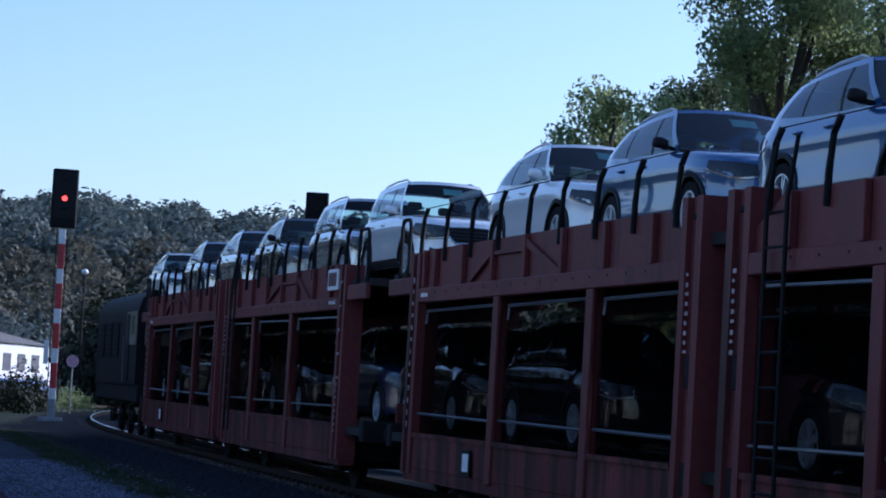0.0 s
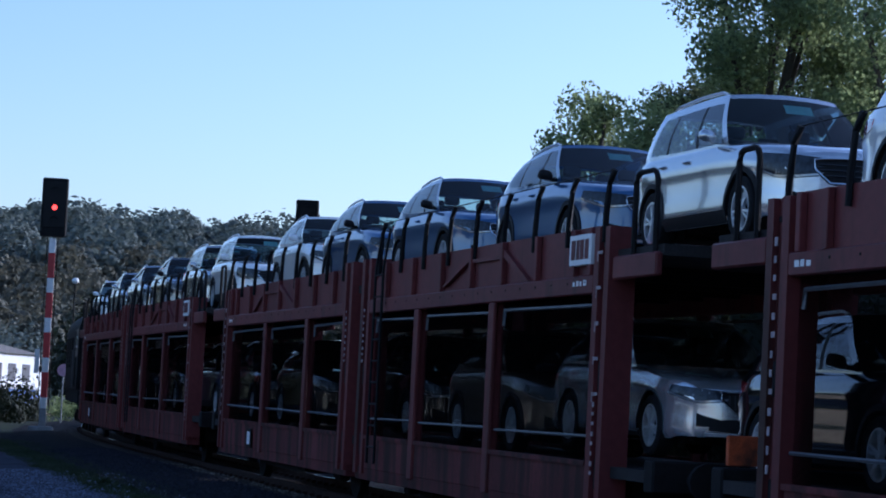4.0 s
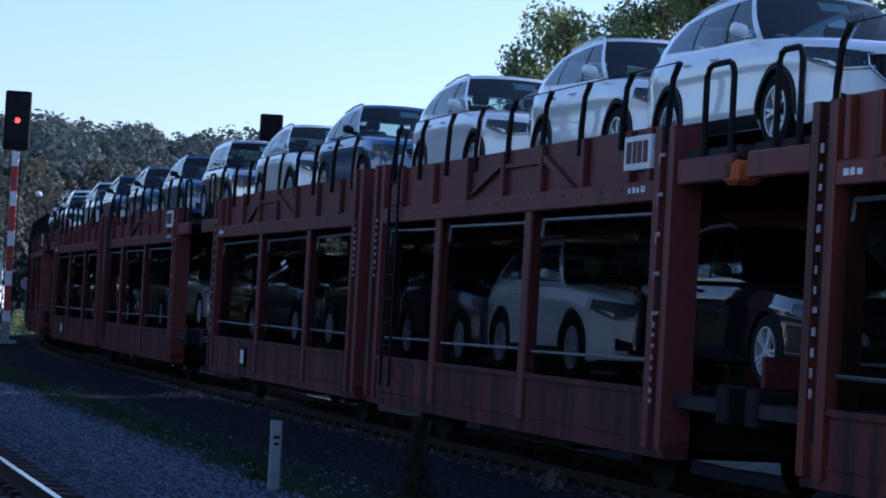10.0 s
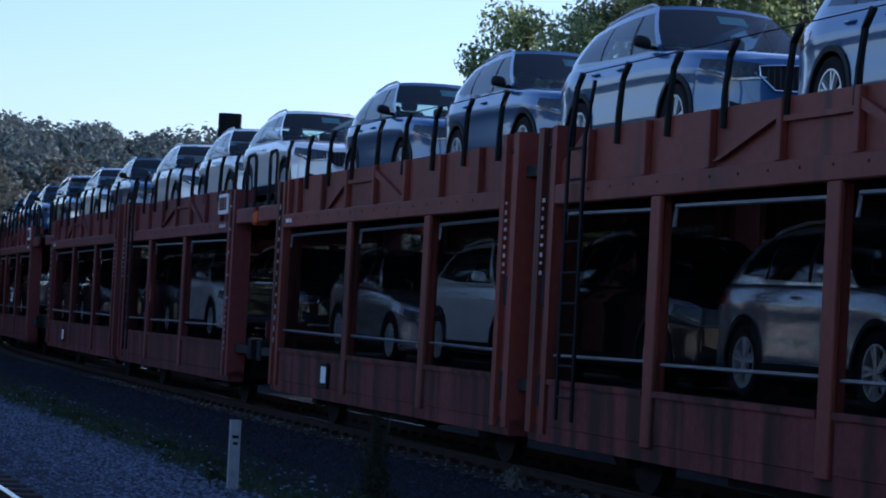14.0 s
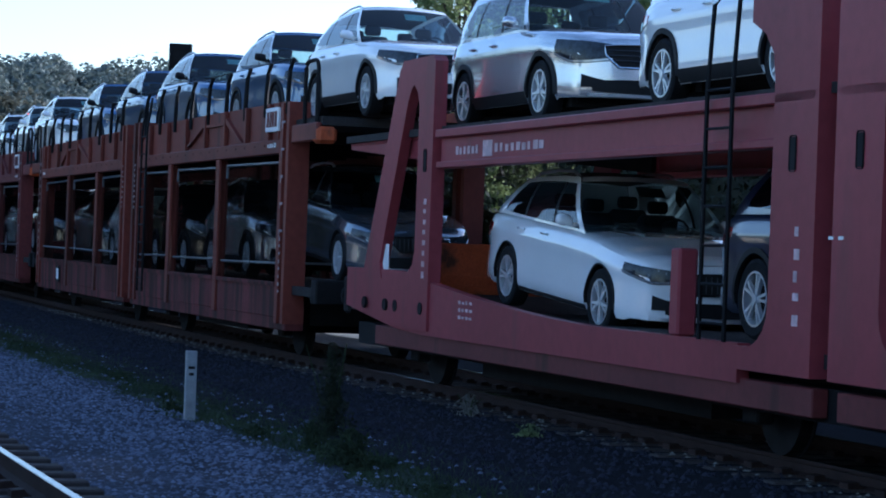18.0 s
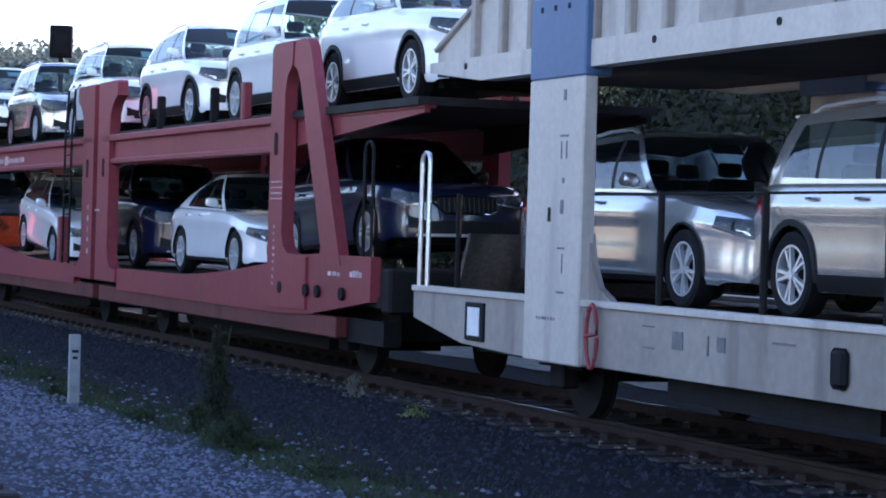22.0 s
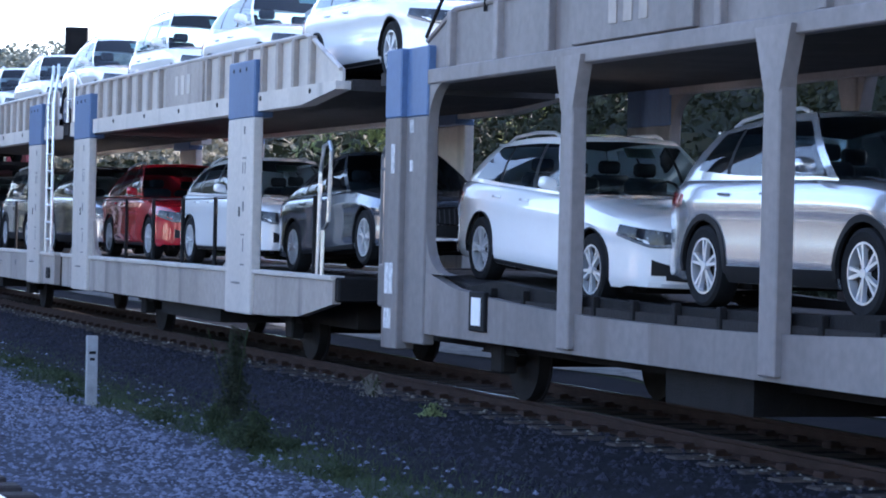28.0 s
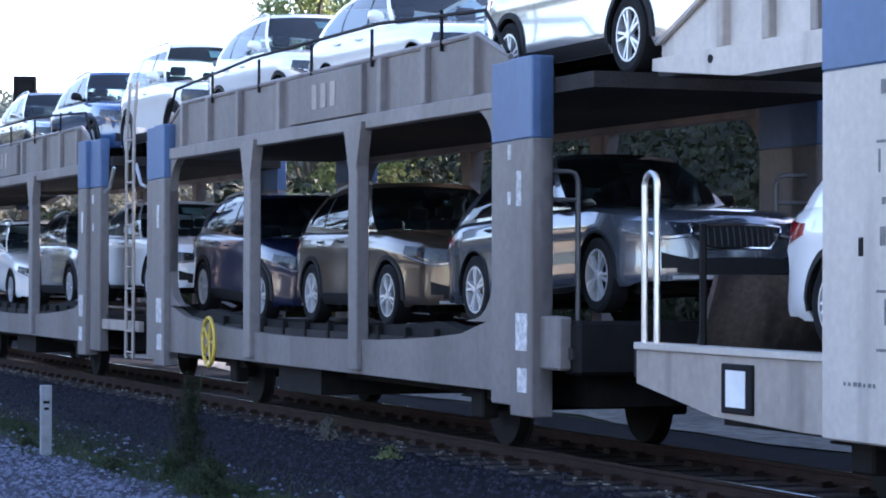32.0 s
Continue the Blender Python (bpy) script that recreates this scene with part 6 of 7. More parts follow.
def rail(off, label, head_mat):
    bm = B()
    prof = [(-0.065, -0.16), (-0.065, -0.145), (-0.01, -0.12), (-0.01, -0.045), (-0.034, -0.035), (-0.034, -0.004), (0.034, -0.004), (0.034, -0.035), (0.01, -0.045), (0.01, -0.12), (0.065, -0.145), (0.065, -0.16)]
    grid(bm, [[on_track(s, off + a, b) for a, b in prof] for s in np.arange(-60, 180, 2.0)])
    bmesh.ops.recalc_face_normals(bm, faces=bm.faces)
    ob = tagged(part("rail", bm, rail_steel), label, "rail", "running rails")
    bm = B()
    grid(bm, [[on_track(s, off + a, b) for a, b in ((-0.034, -0.006), (-0.03, 0.0), (0.03, 0.0), (0.034, -0.006))] for s in np.arange(-60, 180, 2.0)])
    for f in bm.faces:
        if f.normal.z < 0:
            f.normal_flip()
    part("railhead", bm, head_mat, ob)
    return ob


for o in (-0.7175, 0.7175):
    rail(o, "rusty running rail with polished head under the train", rail_head)
SIDE = -8.32
for o in (SIDE - 0.7175, SIDE + 0.7175):
    rail(o, "polished running rail of the neighbouring track in gravel", rail_head)

# sleepers, with rail chairs, on the stretch that comes into view
sleeper_me = mesh_of("sleeper", box(B(), -0.12, 0.12, -1.3, 1.3, -0.09, 0.09, 0.015), wood)
chair_me = mesh_of("rail_chair", plate(B(), [(-0.19, 0.0), (0.19, 0.0), (0.19, 0.05), (0.1, 0.06), (0.075, 0.025), (-0.075, 0.025), (-0.1, 0.06), (-0.19, 0.05)], -0.08, 0.08), rail_steel)


def chairs(ob):
    for y in (-0.7175, 0.7175):
        part("rail_chair", chair_me, None, ob, at=pose(0, y, 0.09, 0, 0, 90))


for k in range(150):
    s = 9 + k * 0.62
    m = seat(s, 0.3, -0.235)
    ob = tagged(part("sleeper", sleeper_me, None, at=m), "dark weathered sleeper in the ballast", "sleeper", "sleepers under the train")
    chairs(ob)
    if k < 60:
        m = m @ pose(0, SIDE, -0.03)
        ob = tagged(part("sleeper", sleeper_me, None, at=m), "dark sleeper half buried in gravel", "sleeper", "sleepers of the neighbouring track")
        chairs(ob)


def shards(n, place, size, seed):
    """Many small stones in one mesh."""
    rnd = random.Random(seed)
    base = [(0, 0, 0.7), (0.9, 0.1, 0), (0.2, 0.8, 0.1), (-0.8, 0.3, 0), (-0.3, -0.8, 0.1), (0.5, -0.7, 0)]
    tri = ((0, 1, 2), (0, 2, 3), (0, 3, 4), (0, 4, 5), (0, 5, 1))
    vs, fs = [], []
    for _ in range(n):
        c = place(rnd)
        r = rnd.uniform(*size)
        a = rnd.uniform(0, 6.3)
        i = len(vs)
        for x, y, z in base:
            q = r * rnd.uniform(0.7, 1.2)
            vs.append((c.x + q * (x * math.cos(a) - y * math.sin(a)), c.y + q * (x * math.sin(a) + y * math.cos(a)), c.z + q * z - 0.01))
        fs += [(i + p, i + q, i + w) for p, q, w in tri]
    me = bpy.data.meshes.new("stones")
    me.from_pydata(vs, [], fs)
    return me


def stones(name, n, place, size, seed, mat, label):
    me = shards(n, place, size, seed)
    me.materials.append(mat)
    return tagged(new(name, me), label, "stones", kind="stuff")


stones("gravel_stones", 34000, lambda r: on_track(10 + 45 * r.random() ** 1.3, (lambda q: q if q < -4.55 or r.random() < 0.12 else q - 1.7)(-3.18 - 7.73 * r.random()), -0.23), (0.013, 0.044), 3, stone_m, "loose pale gravel stones beside the line")
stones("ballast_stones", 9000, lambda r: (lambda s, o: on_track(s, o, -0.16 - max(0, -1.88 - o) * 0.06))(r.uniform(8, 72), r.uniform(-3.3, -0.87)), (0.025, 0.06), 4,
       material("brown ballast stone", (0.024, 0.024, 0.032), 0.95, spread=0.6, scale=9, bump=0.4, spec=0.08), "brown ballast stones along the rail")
stones("rail_stones", 420, lambda r: on_track(r.uniform(8, 60), r.uniform(-1.3, -0.97), -0.12), (0.014, 0.036), 5, far_earth, "pale stones lying beside the near rail")


# ---- plants ----
def leaves(n, place, size, seed, aspect=0.6, facing=0.9):
    """Many small leaf clumps (bent quads) in one mesh."""
    rnd = random.Random(seed)
    vs, fs = [], []
    for _ in range(n):
        c, out = place(rnd)
        r = rnd.uniform(*size)
        d = Vector((rnd.gauss(0, 1), rnd.gauss(0, 1), rnd.gauss(0, 0.7))) + out * facing
        d.normalize()
        u = d.cross(Vector((rnd.gauss(0, 1), rnd.gauss(0, 1), rnd.gauss(0, 1)))).normalized()
        w = d.cross(u) * aspect
        i = len(vs)
        k = d * r * 0.3
        vs += [c - u * r, c - w * r + k * 0.5, c + k, c + w * r + k * 0.5, c + u * r]
        fs += [(i, i + 1, i + 2), (i, i + 2, i + 3), (i + 1, i + 4, i + 2), (i + 2, i + 4, i + 3)]
    me = bpy.data.meshes.new("crown")
    me.from_pydata(vs, [], fs)
    return me


def tree(x, y, height, spread, mat, seed, label, n=5200, size=(0.07, 0.19), bare=0.3, lumps=20):
    rnd = random.Random(seed)
    z0 = ground_z(x, y)
    ob = tagged(new("tree"), label, "tree", "trees behind the train")
    ob.matrix_world = pose(x, y, z0)
    bm = B()
    top = Vector((rnd.uniform(-0.4, 0.4), rnd.uniform(-0.4, 0.4), height * 0.86))
    pts = [Vector((0, 0, -0.2)) + (top - Vector((0, 0, 0))) * f + Vector((rnd.uniform(-1, 1), rnd.uniform(-1, 1), 0)) * 0.12 * math.sin(f * 3.1) for f in np.linspace(0, 1, 8)]
    r0 = height * 0.022
    for i in range(7):
        tube(bm, [pts[i], pts[i + 1]], r0 * (1 - i / 7.6), 7)
    blobs = []
    limbs = []
    for k in range(lumps):
        f = bare + (1 - bare) * (k + rnd.random()) / lumps
        a = k * 2.4 + rnd.uniform(-0.5, 0.5)
        reach = spread * (1.0 - abs(f - 0.55) * 1.15) * rnd.uniform(0.55, 1.0)
        base = pts[min(6, int(f * 0.86 * 7))]
        c = Vector((math.cos(a) * reach, math.sin(a) * reach, height * f + rnd.uniform(-0.4, 0.4)))
        limbs.append((base, c))
        blobs.append((c, spread * rnd.uniform(0.26, 0.46)))
    blobs.append((Vector((top.x, top.y, height * 0.94)), spread * 0.3))
    trunk = part("trunk", bm, bark, ob)
    for a, c in limbs:
        part("limb", tube(B(), [a, a.lerp(c, 0.5) + Vector((0, 0, -0.2)), c], r0 * 0.28, 5), bark, trunk)

    def place(r):
        c, q = blobs[r.randrange(len(blobs))]
        d = Vector((r.gauss(0, 1), r.gauss(0, 1), r.gauss(0, 0.8))).normalized()
        return c + d * q * r.uniform(0.35, 1.12), d
    me = leaves(n, place, size, seed + 1)
    me.materials.append(mat)
    part("crown", me, None, ob)
    return ob


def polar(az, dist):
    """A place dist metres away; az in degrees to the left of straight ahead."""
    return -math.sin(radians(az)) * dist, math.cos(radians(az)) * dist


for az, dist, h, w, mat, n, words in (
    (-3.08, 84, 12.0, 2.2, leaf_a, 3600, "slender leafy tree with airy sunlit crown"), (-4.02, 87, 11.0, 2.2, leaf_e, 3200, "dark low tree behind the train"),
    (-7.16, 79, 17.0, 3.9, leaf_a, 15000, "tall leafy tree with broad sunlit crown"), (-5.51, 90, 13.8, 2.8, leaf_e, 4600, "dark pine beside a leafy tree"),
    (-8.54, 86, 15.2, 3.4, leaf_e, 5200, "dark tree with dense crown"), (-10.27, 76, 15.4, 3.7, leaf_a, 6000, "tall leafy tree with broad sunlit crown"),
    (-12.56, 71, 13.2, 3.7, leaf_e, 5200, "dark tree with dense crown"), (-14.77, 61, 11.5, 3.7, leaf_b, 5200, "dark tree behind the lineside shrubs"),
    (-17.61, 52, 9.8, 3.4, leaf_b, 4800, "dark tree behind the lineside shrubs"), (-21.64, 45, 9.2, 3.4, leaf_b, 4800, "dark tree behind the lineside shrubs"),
    # this row stands out of view, added to shade the near gravel
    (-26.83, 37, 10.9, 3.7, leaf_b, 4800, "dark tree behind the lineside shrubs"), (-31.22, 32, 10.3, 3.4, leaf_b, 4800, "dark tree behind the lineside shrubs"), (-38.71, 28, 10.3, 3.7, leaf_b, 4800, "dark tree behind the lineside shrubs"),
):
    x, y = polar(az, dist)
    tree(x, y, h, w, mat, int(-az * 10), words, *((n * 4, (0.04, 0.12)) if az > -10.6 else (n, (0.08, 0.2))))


def hedge(name, s0, s1, o0, o1, h, n, mat, seed, label, size=(0.045, 0.11)):
    """A run of dense shrubs around a dark inner sheet added to block light."""
    rnd = random.Random(seed)
    tops = [h * rnd.uniform(0.78, 1.12) for _ in range(int((s1 - s0) / 1.5) + 3)]

    def high(s):
        q = (s - s0) / 1.5
        i = int(q)
        return tops[i] + (tops[i + 1] - tops[i]) * (q - i)
    ob = tagged(new(name), label, "shrubs", kind="stuff")
    bm = B()
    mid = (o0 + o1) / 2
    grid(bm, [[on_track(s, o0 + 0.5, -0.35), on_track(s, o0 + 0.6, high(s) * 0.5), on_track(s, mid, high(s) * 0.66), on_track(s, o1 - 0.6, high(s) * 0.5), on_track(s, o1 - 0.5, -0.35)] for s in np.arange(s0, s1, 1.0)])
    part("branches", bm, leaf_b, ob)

    def place(r):
        s = r.uniform(s0, s1)
        t = r.uniform(0, math.pi)
        hh = high(s) * (0.15 + 0.85 * math.sin(t)) * r.uniform(0.55, 1.0)
        o = mid + math.cos(t) * (o1 - o0) / 2 * r.uniform(0.75, 1.05)
        return on_track(s, o, hh - 0.3), Vector((math.cos(t) * 0.6, 0, math.sin(t)))
    me = leaves(n, place, size, seed)
    me.materials.append(mat)
    part("leaves", me, None, ob)
    return ob


# heights raised to keep the low sun off the lower decks
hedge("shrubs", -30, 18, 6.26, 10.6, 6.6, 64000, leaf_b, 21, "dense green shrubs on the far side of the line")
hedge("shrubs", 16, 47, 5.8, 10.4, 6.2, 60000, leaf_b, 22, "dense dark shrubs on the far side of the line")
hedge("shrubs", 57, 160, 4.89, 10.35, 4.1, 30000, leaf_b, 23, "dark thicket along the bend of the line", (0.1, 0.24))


def tuft(x, y, n, r, h, mat, seed, label, name="weed", group="lineside weeds", z=None):
    ob = tagged(new(name), label, "weed", group)
    ob.matrix_world = pose(x, y, ground_z(x, y) if z is None else z)
    rnd = random.Random(seed)
    bm = B()
    for k in range(9):
        a, q = rnd.uniform(0, 6.3), rnd.uniform(0.1, 1) * r
        tube(bm, [(0.02 * math.cos(a), 0.02 * math.sin(a), -0.05), (q * 0.5 * math.cos(a), q * 0.5 * math.sin(a), h * 0.5), (q * math.cos(a), q * math.sin(a), h * rnd.uniform(0.6, 1.0))], 0.006, 4)
    tagged(part("stem", bm, weed_m, ob), kind="stuff")

    def place(g):
        a, q = g.uniform(0, 6.3), g.random() ** 0.6
        hh = g.random()
        w = q * r * (1 - hh ** 1.6) ** 0.55 * (0.72 + 0.28 * math.sin(a * 3 + seed + hh * 7))
        return Vector((math.cos(a) * w, math.sin(a) * w, hh * h * (0.75 + 0.25 * math.sin(a * 2 + seed)))), Vector((math.cos(a), math.sin(a), 0.5))
    me = leaves(n * 2, place, (0.012, 0.036), seed + 5, 0.3)
    me.materials.append(mat)
    part("leaves", me, None, ob)
    return ob


tuft(0.30, 22.11, 1100, 0.48, 0.35, weed_m, 31, "bushy low green weed in the gravel")
tuft(0.15, 25.61, 1300, 0.29, 0.98, leaf_b, 32, "tall dark dock plant beside the gravel")
tuft(-0.01, 24.01, 300, 0.25, 0.29, weed_m, 33, "small green weed in the gravel")
p = on_track(26.96, -1.48, -0.16)
tuft(p.x, p.y, 200, 0.2, 0.26, far_earth, 34, "dry pale weed growing beside the rail", z=p.z)
p = on_track(24.12, -1.77, -0.16)
tuft(p.x, p.y, 160, 0.2, 0.14, leaf_a, 35, "yellowish weed growing beside the rail", z=p.z)
rnd = random.Random(8)
for k in range(14):
    s = 13 + k * 3.1
    p = on_track(s + rnd.uniform(-0.6, 0.6), rnd.uniform(-4.66, -3.75), -0.253)
    tuft(p.x, p.y, 160, rnd.uniform(0.15, 0.4), rnd.uniform(0.05, 0.12), weed_m, 50 + k, "low lineside weed between gravel and ballast", z=p.z)


def grass(n, s0, s1, o0, o1, seed):
    r = random.Random(seed)
    vs, fs = [], []
    for _ in range(n):
        p = on_track(r.uniform(s0, s1), r.uniform(o0, o1), -0.265)
        a, h = r.uniform(0, 6.3), r.uniform(0.02, 0.10)
        d = Vector((math.cos(a), math.sin(a), 0)) * 0.006
        t = p + Vector((r.uniform(-0.07, 0.07), r.uniform(-0.07, 0.07), h))
        i = len(vs)
        vs += [p - d, p + d, t]
        fs.append((i, i + 1, i + 2))
    me = bpy.data.meshes.new("grass")
    me.from_pydata(vs, [], fs)
    me.materials.append(weed_m)
    return tagged(new("grass", me), "short rough grass strip between gravel and track", "grass", kind="stuff")


grass(24000, 12, 80, -4.78, -3.69, 77)
grass(9000, 12, 80, -3.98, -2.96, 78)


# ---- distant hill with its wood ----
def hill_top(az):
    return 4.41 + 0.058 * math.sin(az * 0.77 + 1.0) + 0.046 * math.sin(az * 2.26)


bm = B()
rows = []
AZ = np.arange(-60, 61, 2.0)
for dist, f in ((310, 0.0), (450, 0.22), (585, 0.52), (735, 0.82), (870, 0.97), (1030, 0.9)):
    rows.append([Vector((*polar(a, dist), (math.tan(radians(hill_top(a) - 0.46)) * 870 * f if f else ground_z(0, 140) - 1))) for a in AZ])
grid(bm, rows)
tagged(part("hill", bm, earth), "low wooded hill closing the valley", "hill", kind="structure")


def wood(name, n, seed, mat, d0, d1, z_of, size, label, a0=-11.65, a1=14.23, clumps=150, grain=0.1):
    """A far wood: crowns of many leaf clumps in one mesh."""
    r = random.Random(seed)
    crowns = []
    for _ in range(n):
        d, a = r.uniform(d0, d1), r.uniform(a0, a1)
        w = r.uniform(*size) * 1.15
        h = w * r.uniform(1.0, 1.9)
        crowns.append((Vector((*polar(a, d), z_of(a, d) + h * 0.45)), w, h))

    def place(g):
        c, w, h = crowns[g.randrange(n)]
        d = Vector((g.gauss(0, 1), g.gauss(0, 1), g.gauss(0, 1))).normalized()
        q = g.uniform(0.72, 1.0)
        return c + Vector((d.x * w * q, d.y * w * q, abs(d.z) * h * q if g.random() < 0.8 else d.z * h * q)), d
    me = leaves(n * clumps, place, (size[0] * grain, size[1] * grain * 1.2), seed + 2, 0.75, 2.8)
    me.materials.append(mat)
    return tagged(new(name, me), label, "trees", kind="stuff")


def slope(a, d):
    return math.tan(radians(hill_top(a) - 0.46)) * 870 * float(np.interp(d, [310, 450, 585, 735, 870, 1030], [0, 0.22, 0.52, 0.82, 0.97, 0.9]))


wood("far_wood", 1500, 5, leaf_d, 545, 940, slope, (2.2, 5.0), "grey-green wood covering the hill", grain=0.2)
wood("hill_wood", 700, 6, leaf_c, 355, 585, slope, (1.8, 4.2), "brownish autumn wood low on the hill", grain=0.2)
# out of view on the left, placed to darken what the cars reflect
wood("side_wood", 80, 12, leaf_b, 90, 150, lambda a, d: 1.15, (3.5, 6.0), "dark wood beside the station yard", 15.38, 21.13, 200)
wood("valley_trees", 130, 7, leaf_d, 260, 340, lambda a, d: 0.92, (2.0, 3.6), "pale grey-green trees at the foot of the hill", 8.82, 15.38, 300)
wood("dark_thicket", 150, 9, leaf_b, 162, 205, lambda a, d: 1.38, (1.5, 3.0), "dark trees at the bend of the line", 5.37, 8.15, 300)
wood("low_bushes", 60, 10, leaf_b, 114, 136, lambda a, d: 0.57, (0.5, 1.0), "dark low bushes beside the far end of the station", 9.17, 14.8, 300)
wood("lit_bushes", 9, 11, leaf_a, 120, 130, lambda a, d: 1.03, (0.35, 0.6), "sunlit yellow-green bush beside the line", 8.29, 8.82, 200)


# plain unseen walls on the camera's side, added to shape reflections, gaps between them
yard = material("warm reflection wall", (0.42, 0.36, 0.28), 0.85, spread=0.25, scale=0.6, bump=0.3)
dark_wall = material("dark reflection wall", (0.05, 0.043, 0.038), 0.85, spread=0.3, scale=0.9, streak=1, bump=0.3, spec=0.15)
for k, (s0, s1, h, mat) in enumerate(((-60, 4, 3.6, yard), (8, 21, 5.2, dark_wall), (22.5, 31, 3.4, yard), (32, 46, 5.6, dark_wall), (49, 57, 3.8, yard), (58, 71, 4.6, dark_wall), (75, 81, 3.6, yard), (84, 112, 5.2, dark_wall))):
    bm = B()
    rows = [on_track(s, -27.5, 0) for s in np.arange(s0, s1 + 0.1, (s1 - s0) / 8)]
    grid(bm, [[p + Vector((0, 0, -0.6)), p + Vector((0, 0, h))] for p in rows])
    bmesh.ops.solidify(bm, geom=bm.faces[:], thickness=0.4)
    tagged(part("wall_yard", bm, mat), "plain sandstone wall closing the yard" if mat is yard else "plain dark boarded wall closing the yard", "wall", kind="structure")


# ---- signals and lineside ----
lamp_red = glow("red signal lamp", (1.0, 0.05, 0.03), 3.0)
sig_red = material("red mast paint", (0.42, 0.03, 0.03), 0.5, spread=0.15, scale=4)
SIGX, SIGY = polar(9.07, 95.5)


def signal():
    z0 = ground_z(SIGX, SIGY)
    ob = tagged(new("railway_signal"), "black colour-light signal showing red on a red and white mast", "signal")
    ob.matrix_world = pose(SIGX, SIGY, z0, 0, 0, 9.1)
    top = EYE.z + 95 * math.tan(radians(5.19)) - z0
    low = EYE.z + 95 * math.tan(radians(3.85)) - z0
    bm = B()
    box(bm, -0.49, 0.49, -0.05, 0.06, low, top, 0.05)
    head = part("signal_head", bm, black, ob)
    bm = B()
    box(bm, -0.42, 0.42, -0.075, -0.05, low + 0.35, top - 0.12, 0.02)
    part("back_board", bm, trim_m, head)
    for k, mt in ((0.5, lamp_red), (0.78, trim_m), (0.28, trim_m)):
        bm = B()
        z = low + (top - low) * k
        lathe(bm, [(0.01, -0.09), (0.10, -0.09), (0.10, -0.075), (0.01, -0.075)], 14)
        for v in bm.verts:
            v.co.z += z
        part("lamp", bm, mt, head)
        bm = B()
        tube(bm, [(0.15 * math.cos(t), -0.12, z + 0.15 * math.sin(t)) for t in np.linspace(0.3, 2.84, 8)], 0.02, 5)
        part("hood", bm, black, head)
    z = low - 0.05
    i = 0
    while z > 0.9:
        h = 0.55 if i % 2 == 0 else 0.95
        bm = B()
        box(bm, -0.125, 0.125, 0.0, 0.16, max(0.9, z - h), z, 0.01)
        part("mast_band", bm, white if i % 2 == 0 else sig_red, ob)
        z -= h
        i += 1
    bm = B()
    box(bm, -0.13, 0.13, 0.0, 0.18, 0.0, 0.9, 0.01)
    part("mast_foot", bm, concrete, ob)
    bm = B()
    for k in range(int((low - 1) / 0.35)):
        tube(bm, [(-0.2, 0.2, 1.2 + k * 0.35), (0.2, 0.2, 1.2 + k * 0.35)], 0.015, 4)
    tube(bm, [(-0.2, 0.2, 0.8), (-0.2, 0.2, low)], 0.02, 5)
    tube(bm, [(0.2, 0.2, 0.8), (0.2, 0.2, low)], 0.02, 5)
    part("ladder", bm, under, ob)
    bm = B()
    box(bm, -0.42, -0.24, -0.02, 0.02, 2.2, 3.1, 0.01)
    part("marker_board", bm, white, ob)
    bm = B()
    box(bm, -0.5, 0.42, -0.25, 0.35, -0.25, 0.22, 0.02)
    part("plinth", bm, concrete, ob)
    return ob


signal()
x, y = polar(3.35, 98)
z0 = ground_z(x, y)
back = tagged(new("railway_signal"), "dark back of a colour-light signal above the train", "signal")
back.matrix_world = pose(x, y, z0, 0, 0, 3.4)
zt, zl = EYE.z + 98 * math.tan(radians(4.99)) - z0, EYE.z + 98 * math.tan(radians(4.26)) - z0
bm = B()
box(bm, -0.45, 0.45, -0.06, 0.1, zl, zt, 0.05)
head = part("signal_head", bm, black, back)
bm = B()
box(bm, -0.3, 0.3, -0.1, -0.06, zl + 0.12, zt - 0.2, 0.03)
part("housing", bm, under, head)
bm = B()
box(bm, -0.09, 0.09, -0.02, 0.14, 0, zl, 0.01)
part("mast", bm, under, back)

x, y = -1.35, 26.92
post = tagged(new("marker_post"), "pale weathered concrete marker post in the grass", "post")
post.matrix_world = pose(x, y, ground_z(x, y), 0, 0, 12)
part("shaft", box(B(), -0.058, 0.058, -0.046, 0.046, -0.1, 0.77, 0.008), concrete, post)
for k, w in ((0.575, 0.035), (0.506, 0.026)):
    part("plate", box(B(), -w, w, -0.05, -0.045, k, k + 0.03), black, post)

x, y = polar(8.66, 114)
sign = tagged(new("small_sign"), "small round pink and white sign on a thin pole", "sign")
sign.matrix_world = pose(x, y, ground_z(x, y), 0, 0, 10)
zs = EYE.z + 114 * math.tan(radians(0.84)) - ground_z(x, y)
bm = B()
tube(bm, [(0, 0.03, 0), (0, 0.03, zs)], 0.035, 6)
part("pole", bm, concrete, sign)
bm = B()
lathe(bm, [(0.01, -0.02), (0.28, -0.02), (0.28, 0.01), (0.01, 0.01)], 16)
for v in bm.verts:
    v.co.z += zs
part("disc", bm, material("faded pink sign face", (0.65, 0.35, 0.42), 0.5, spread=0.15, scale=5), sign)

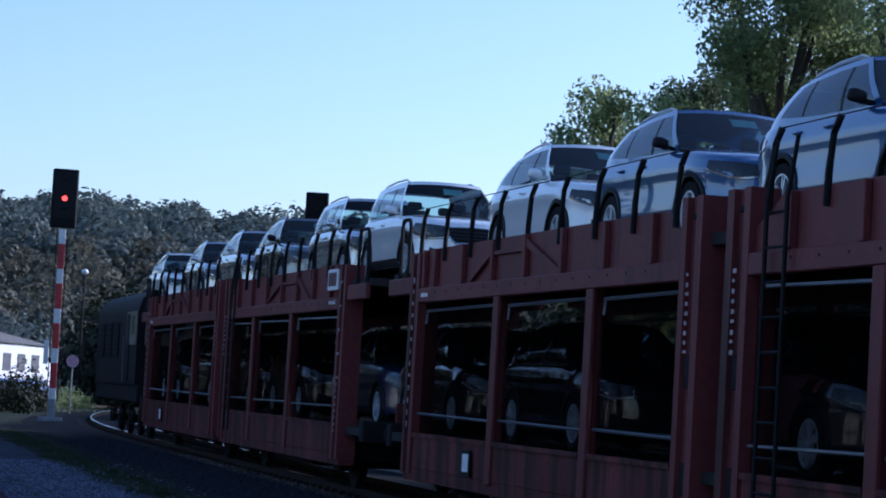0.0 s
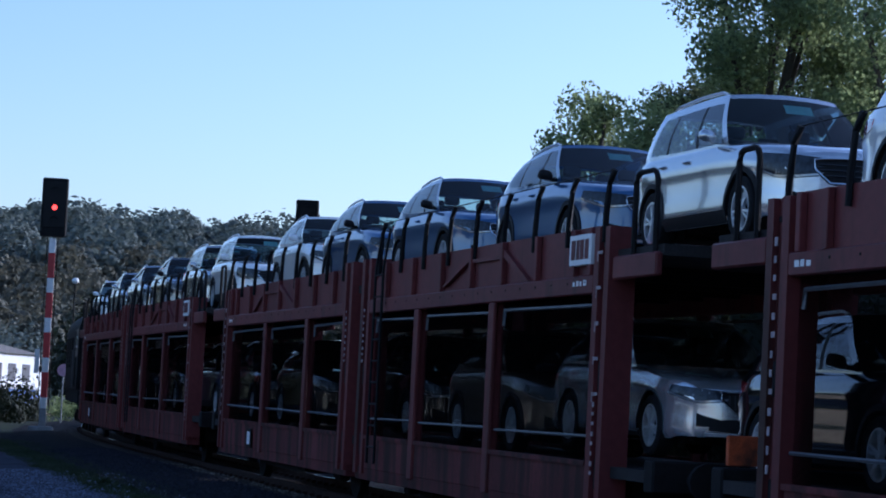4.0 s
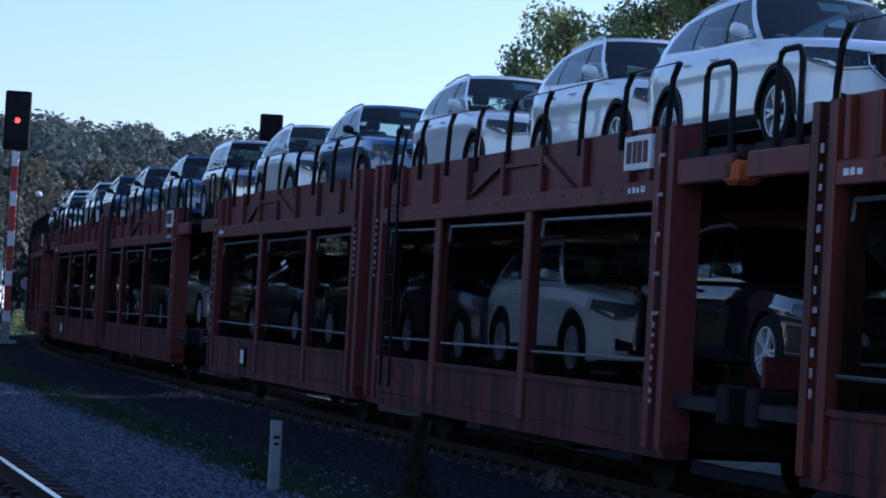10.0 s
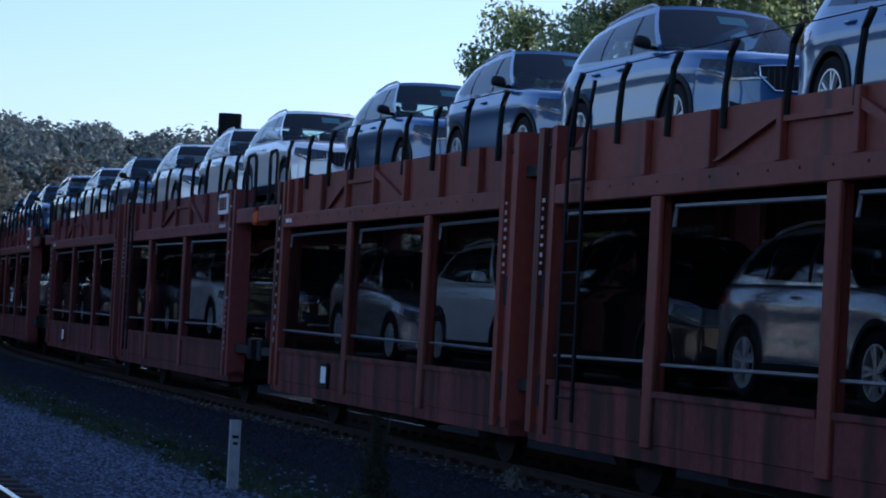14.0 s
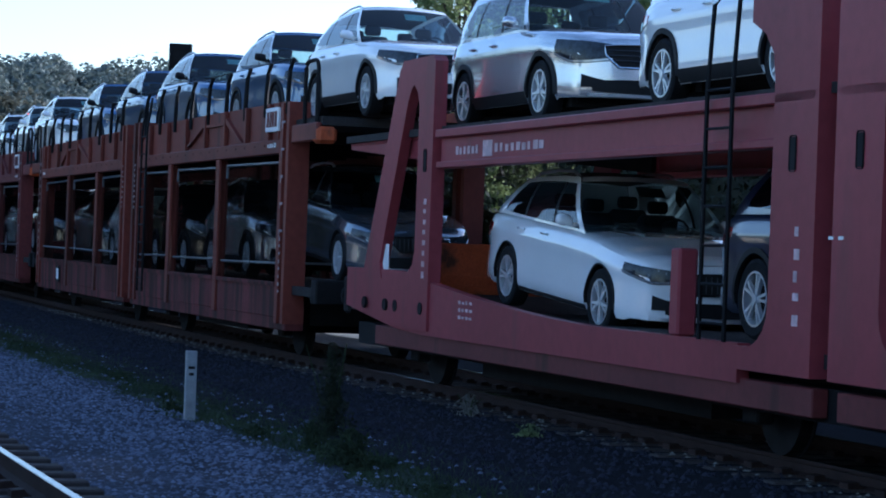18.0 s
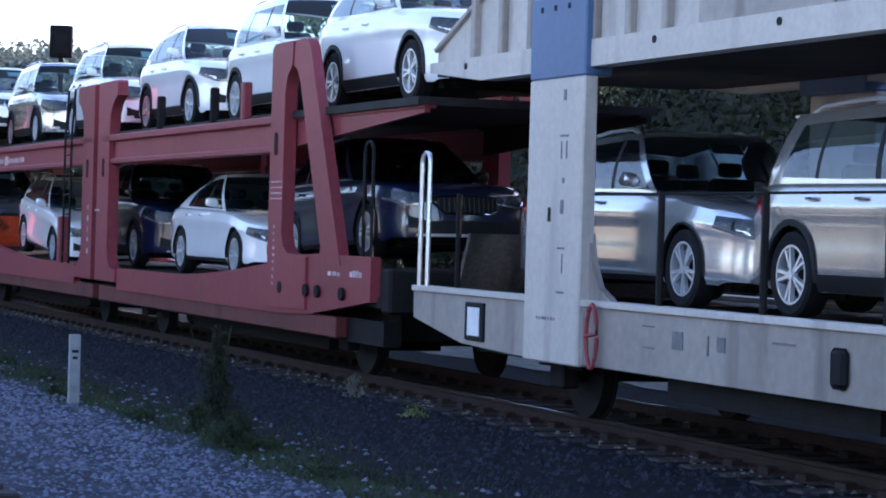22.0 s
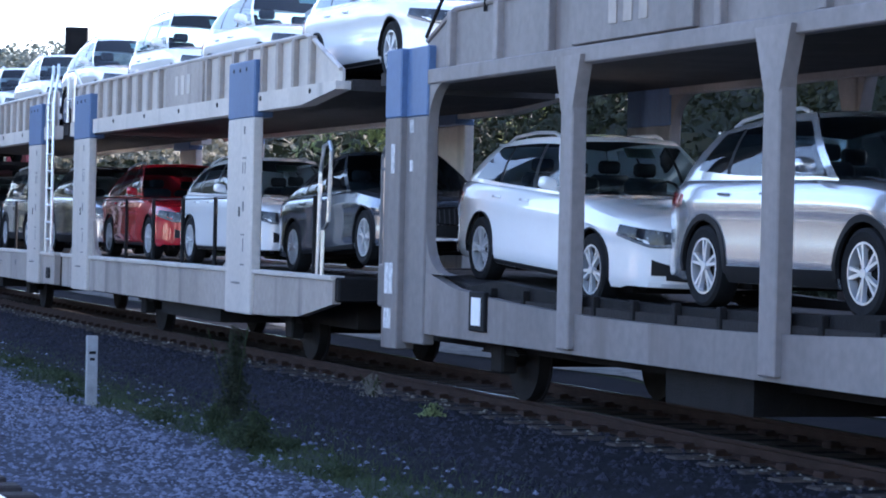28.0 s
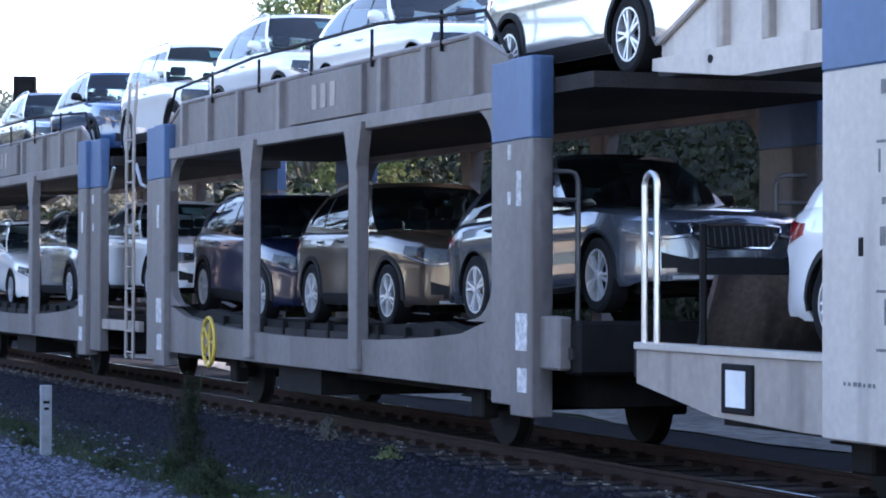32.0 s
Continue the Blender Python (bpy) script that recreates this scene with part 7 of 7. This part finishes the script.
x, y = polar(8.51, 160)
lampost = tagged(new("yard_lamp"), "pale globe of a yard lamp among dark trees", "lamp")
lampost.matrix_world = pose(x, y, ground_z(x, y))
zs = EYE.z + 160 * math.tan(radians(2.87)) - ground_z(x, y)
bm = B()
tube(bm, [(0, 0, 0), (0, 0, zs - 0.2)], 0.06, 6)
part("pole", bm, under, lampost)
bm = B()
bmesh.ops.create_icosphere(bm, subdivisions=2, radius=0.24)
for v in bm.verts:
    v.co.z = v.co.z * 0.8 + zs
part("globe", bm, white, lampost)

# low shelters and halls far off
wall_m = material("pale rendered wall", (0.85, 0.85, 0.84), 0.8, spread=0.08, scale=1)
roof_m = material("dark grey roofing", (0.10, 0.10, 0.11), 0.8, spread=0.2, scale=2)
blue_m = material("blue cladding", (0.05, 0.14, 0.42), 0.5, spread=0.1, scale=1)
for az, d, w, h, words in ((10.55, 204, 19.0, 4.1, "long white hall with blue base far beyond the tracks"), (9.47, 217, 5.0, 3.0, "small white shelter far beyond the tracks")):
    x, y = polar(az, d)
    b = tagged(new("building"), words, "building")
    b.matrix_world = pose(x, y, 1.84, 0, 0, az + 58)
    part("wall", box(B(), -w / 2, w / 2, 0, 6, 0, h), wall_m, b)
    part("base_band", box(B(), -w / 2 - 0.02, w / 2 + 0.02, -0.03, 6.02, 0.0, h * 0.3), blue_m, b)
    part("roof", plate(B(), [(-w / 2 - 0.3, h), (w / 2 + 0.3, h), (0, h + 0.9)], -0.3, 6.3), roof_m, b)
    for k in range(int(w / 2.2)):
        wx = -w / 2 + 0.8 + k * 2.2
        win = part("window", box(B(), wx, wx + 1.2, -0.03, 0.05, h * 0.45, h * 0.8), roof_m, b)


# ---- what moves ----
def motions():
    for ob, u, length, z in MOVING:
        rows = []
        for t, gone in enumerate(TRAVEL):
            if length:
                m = seat(u + gone, length, z)
            else:
                m = seat(u + gone + 1.3, 2.6, z[0]) @ pose(1.3, 0, 0, 0, z[1], 0)
            rows.append((t, m))
        walk(ob, rows)


motions()
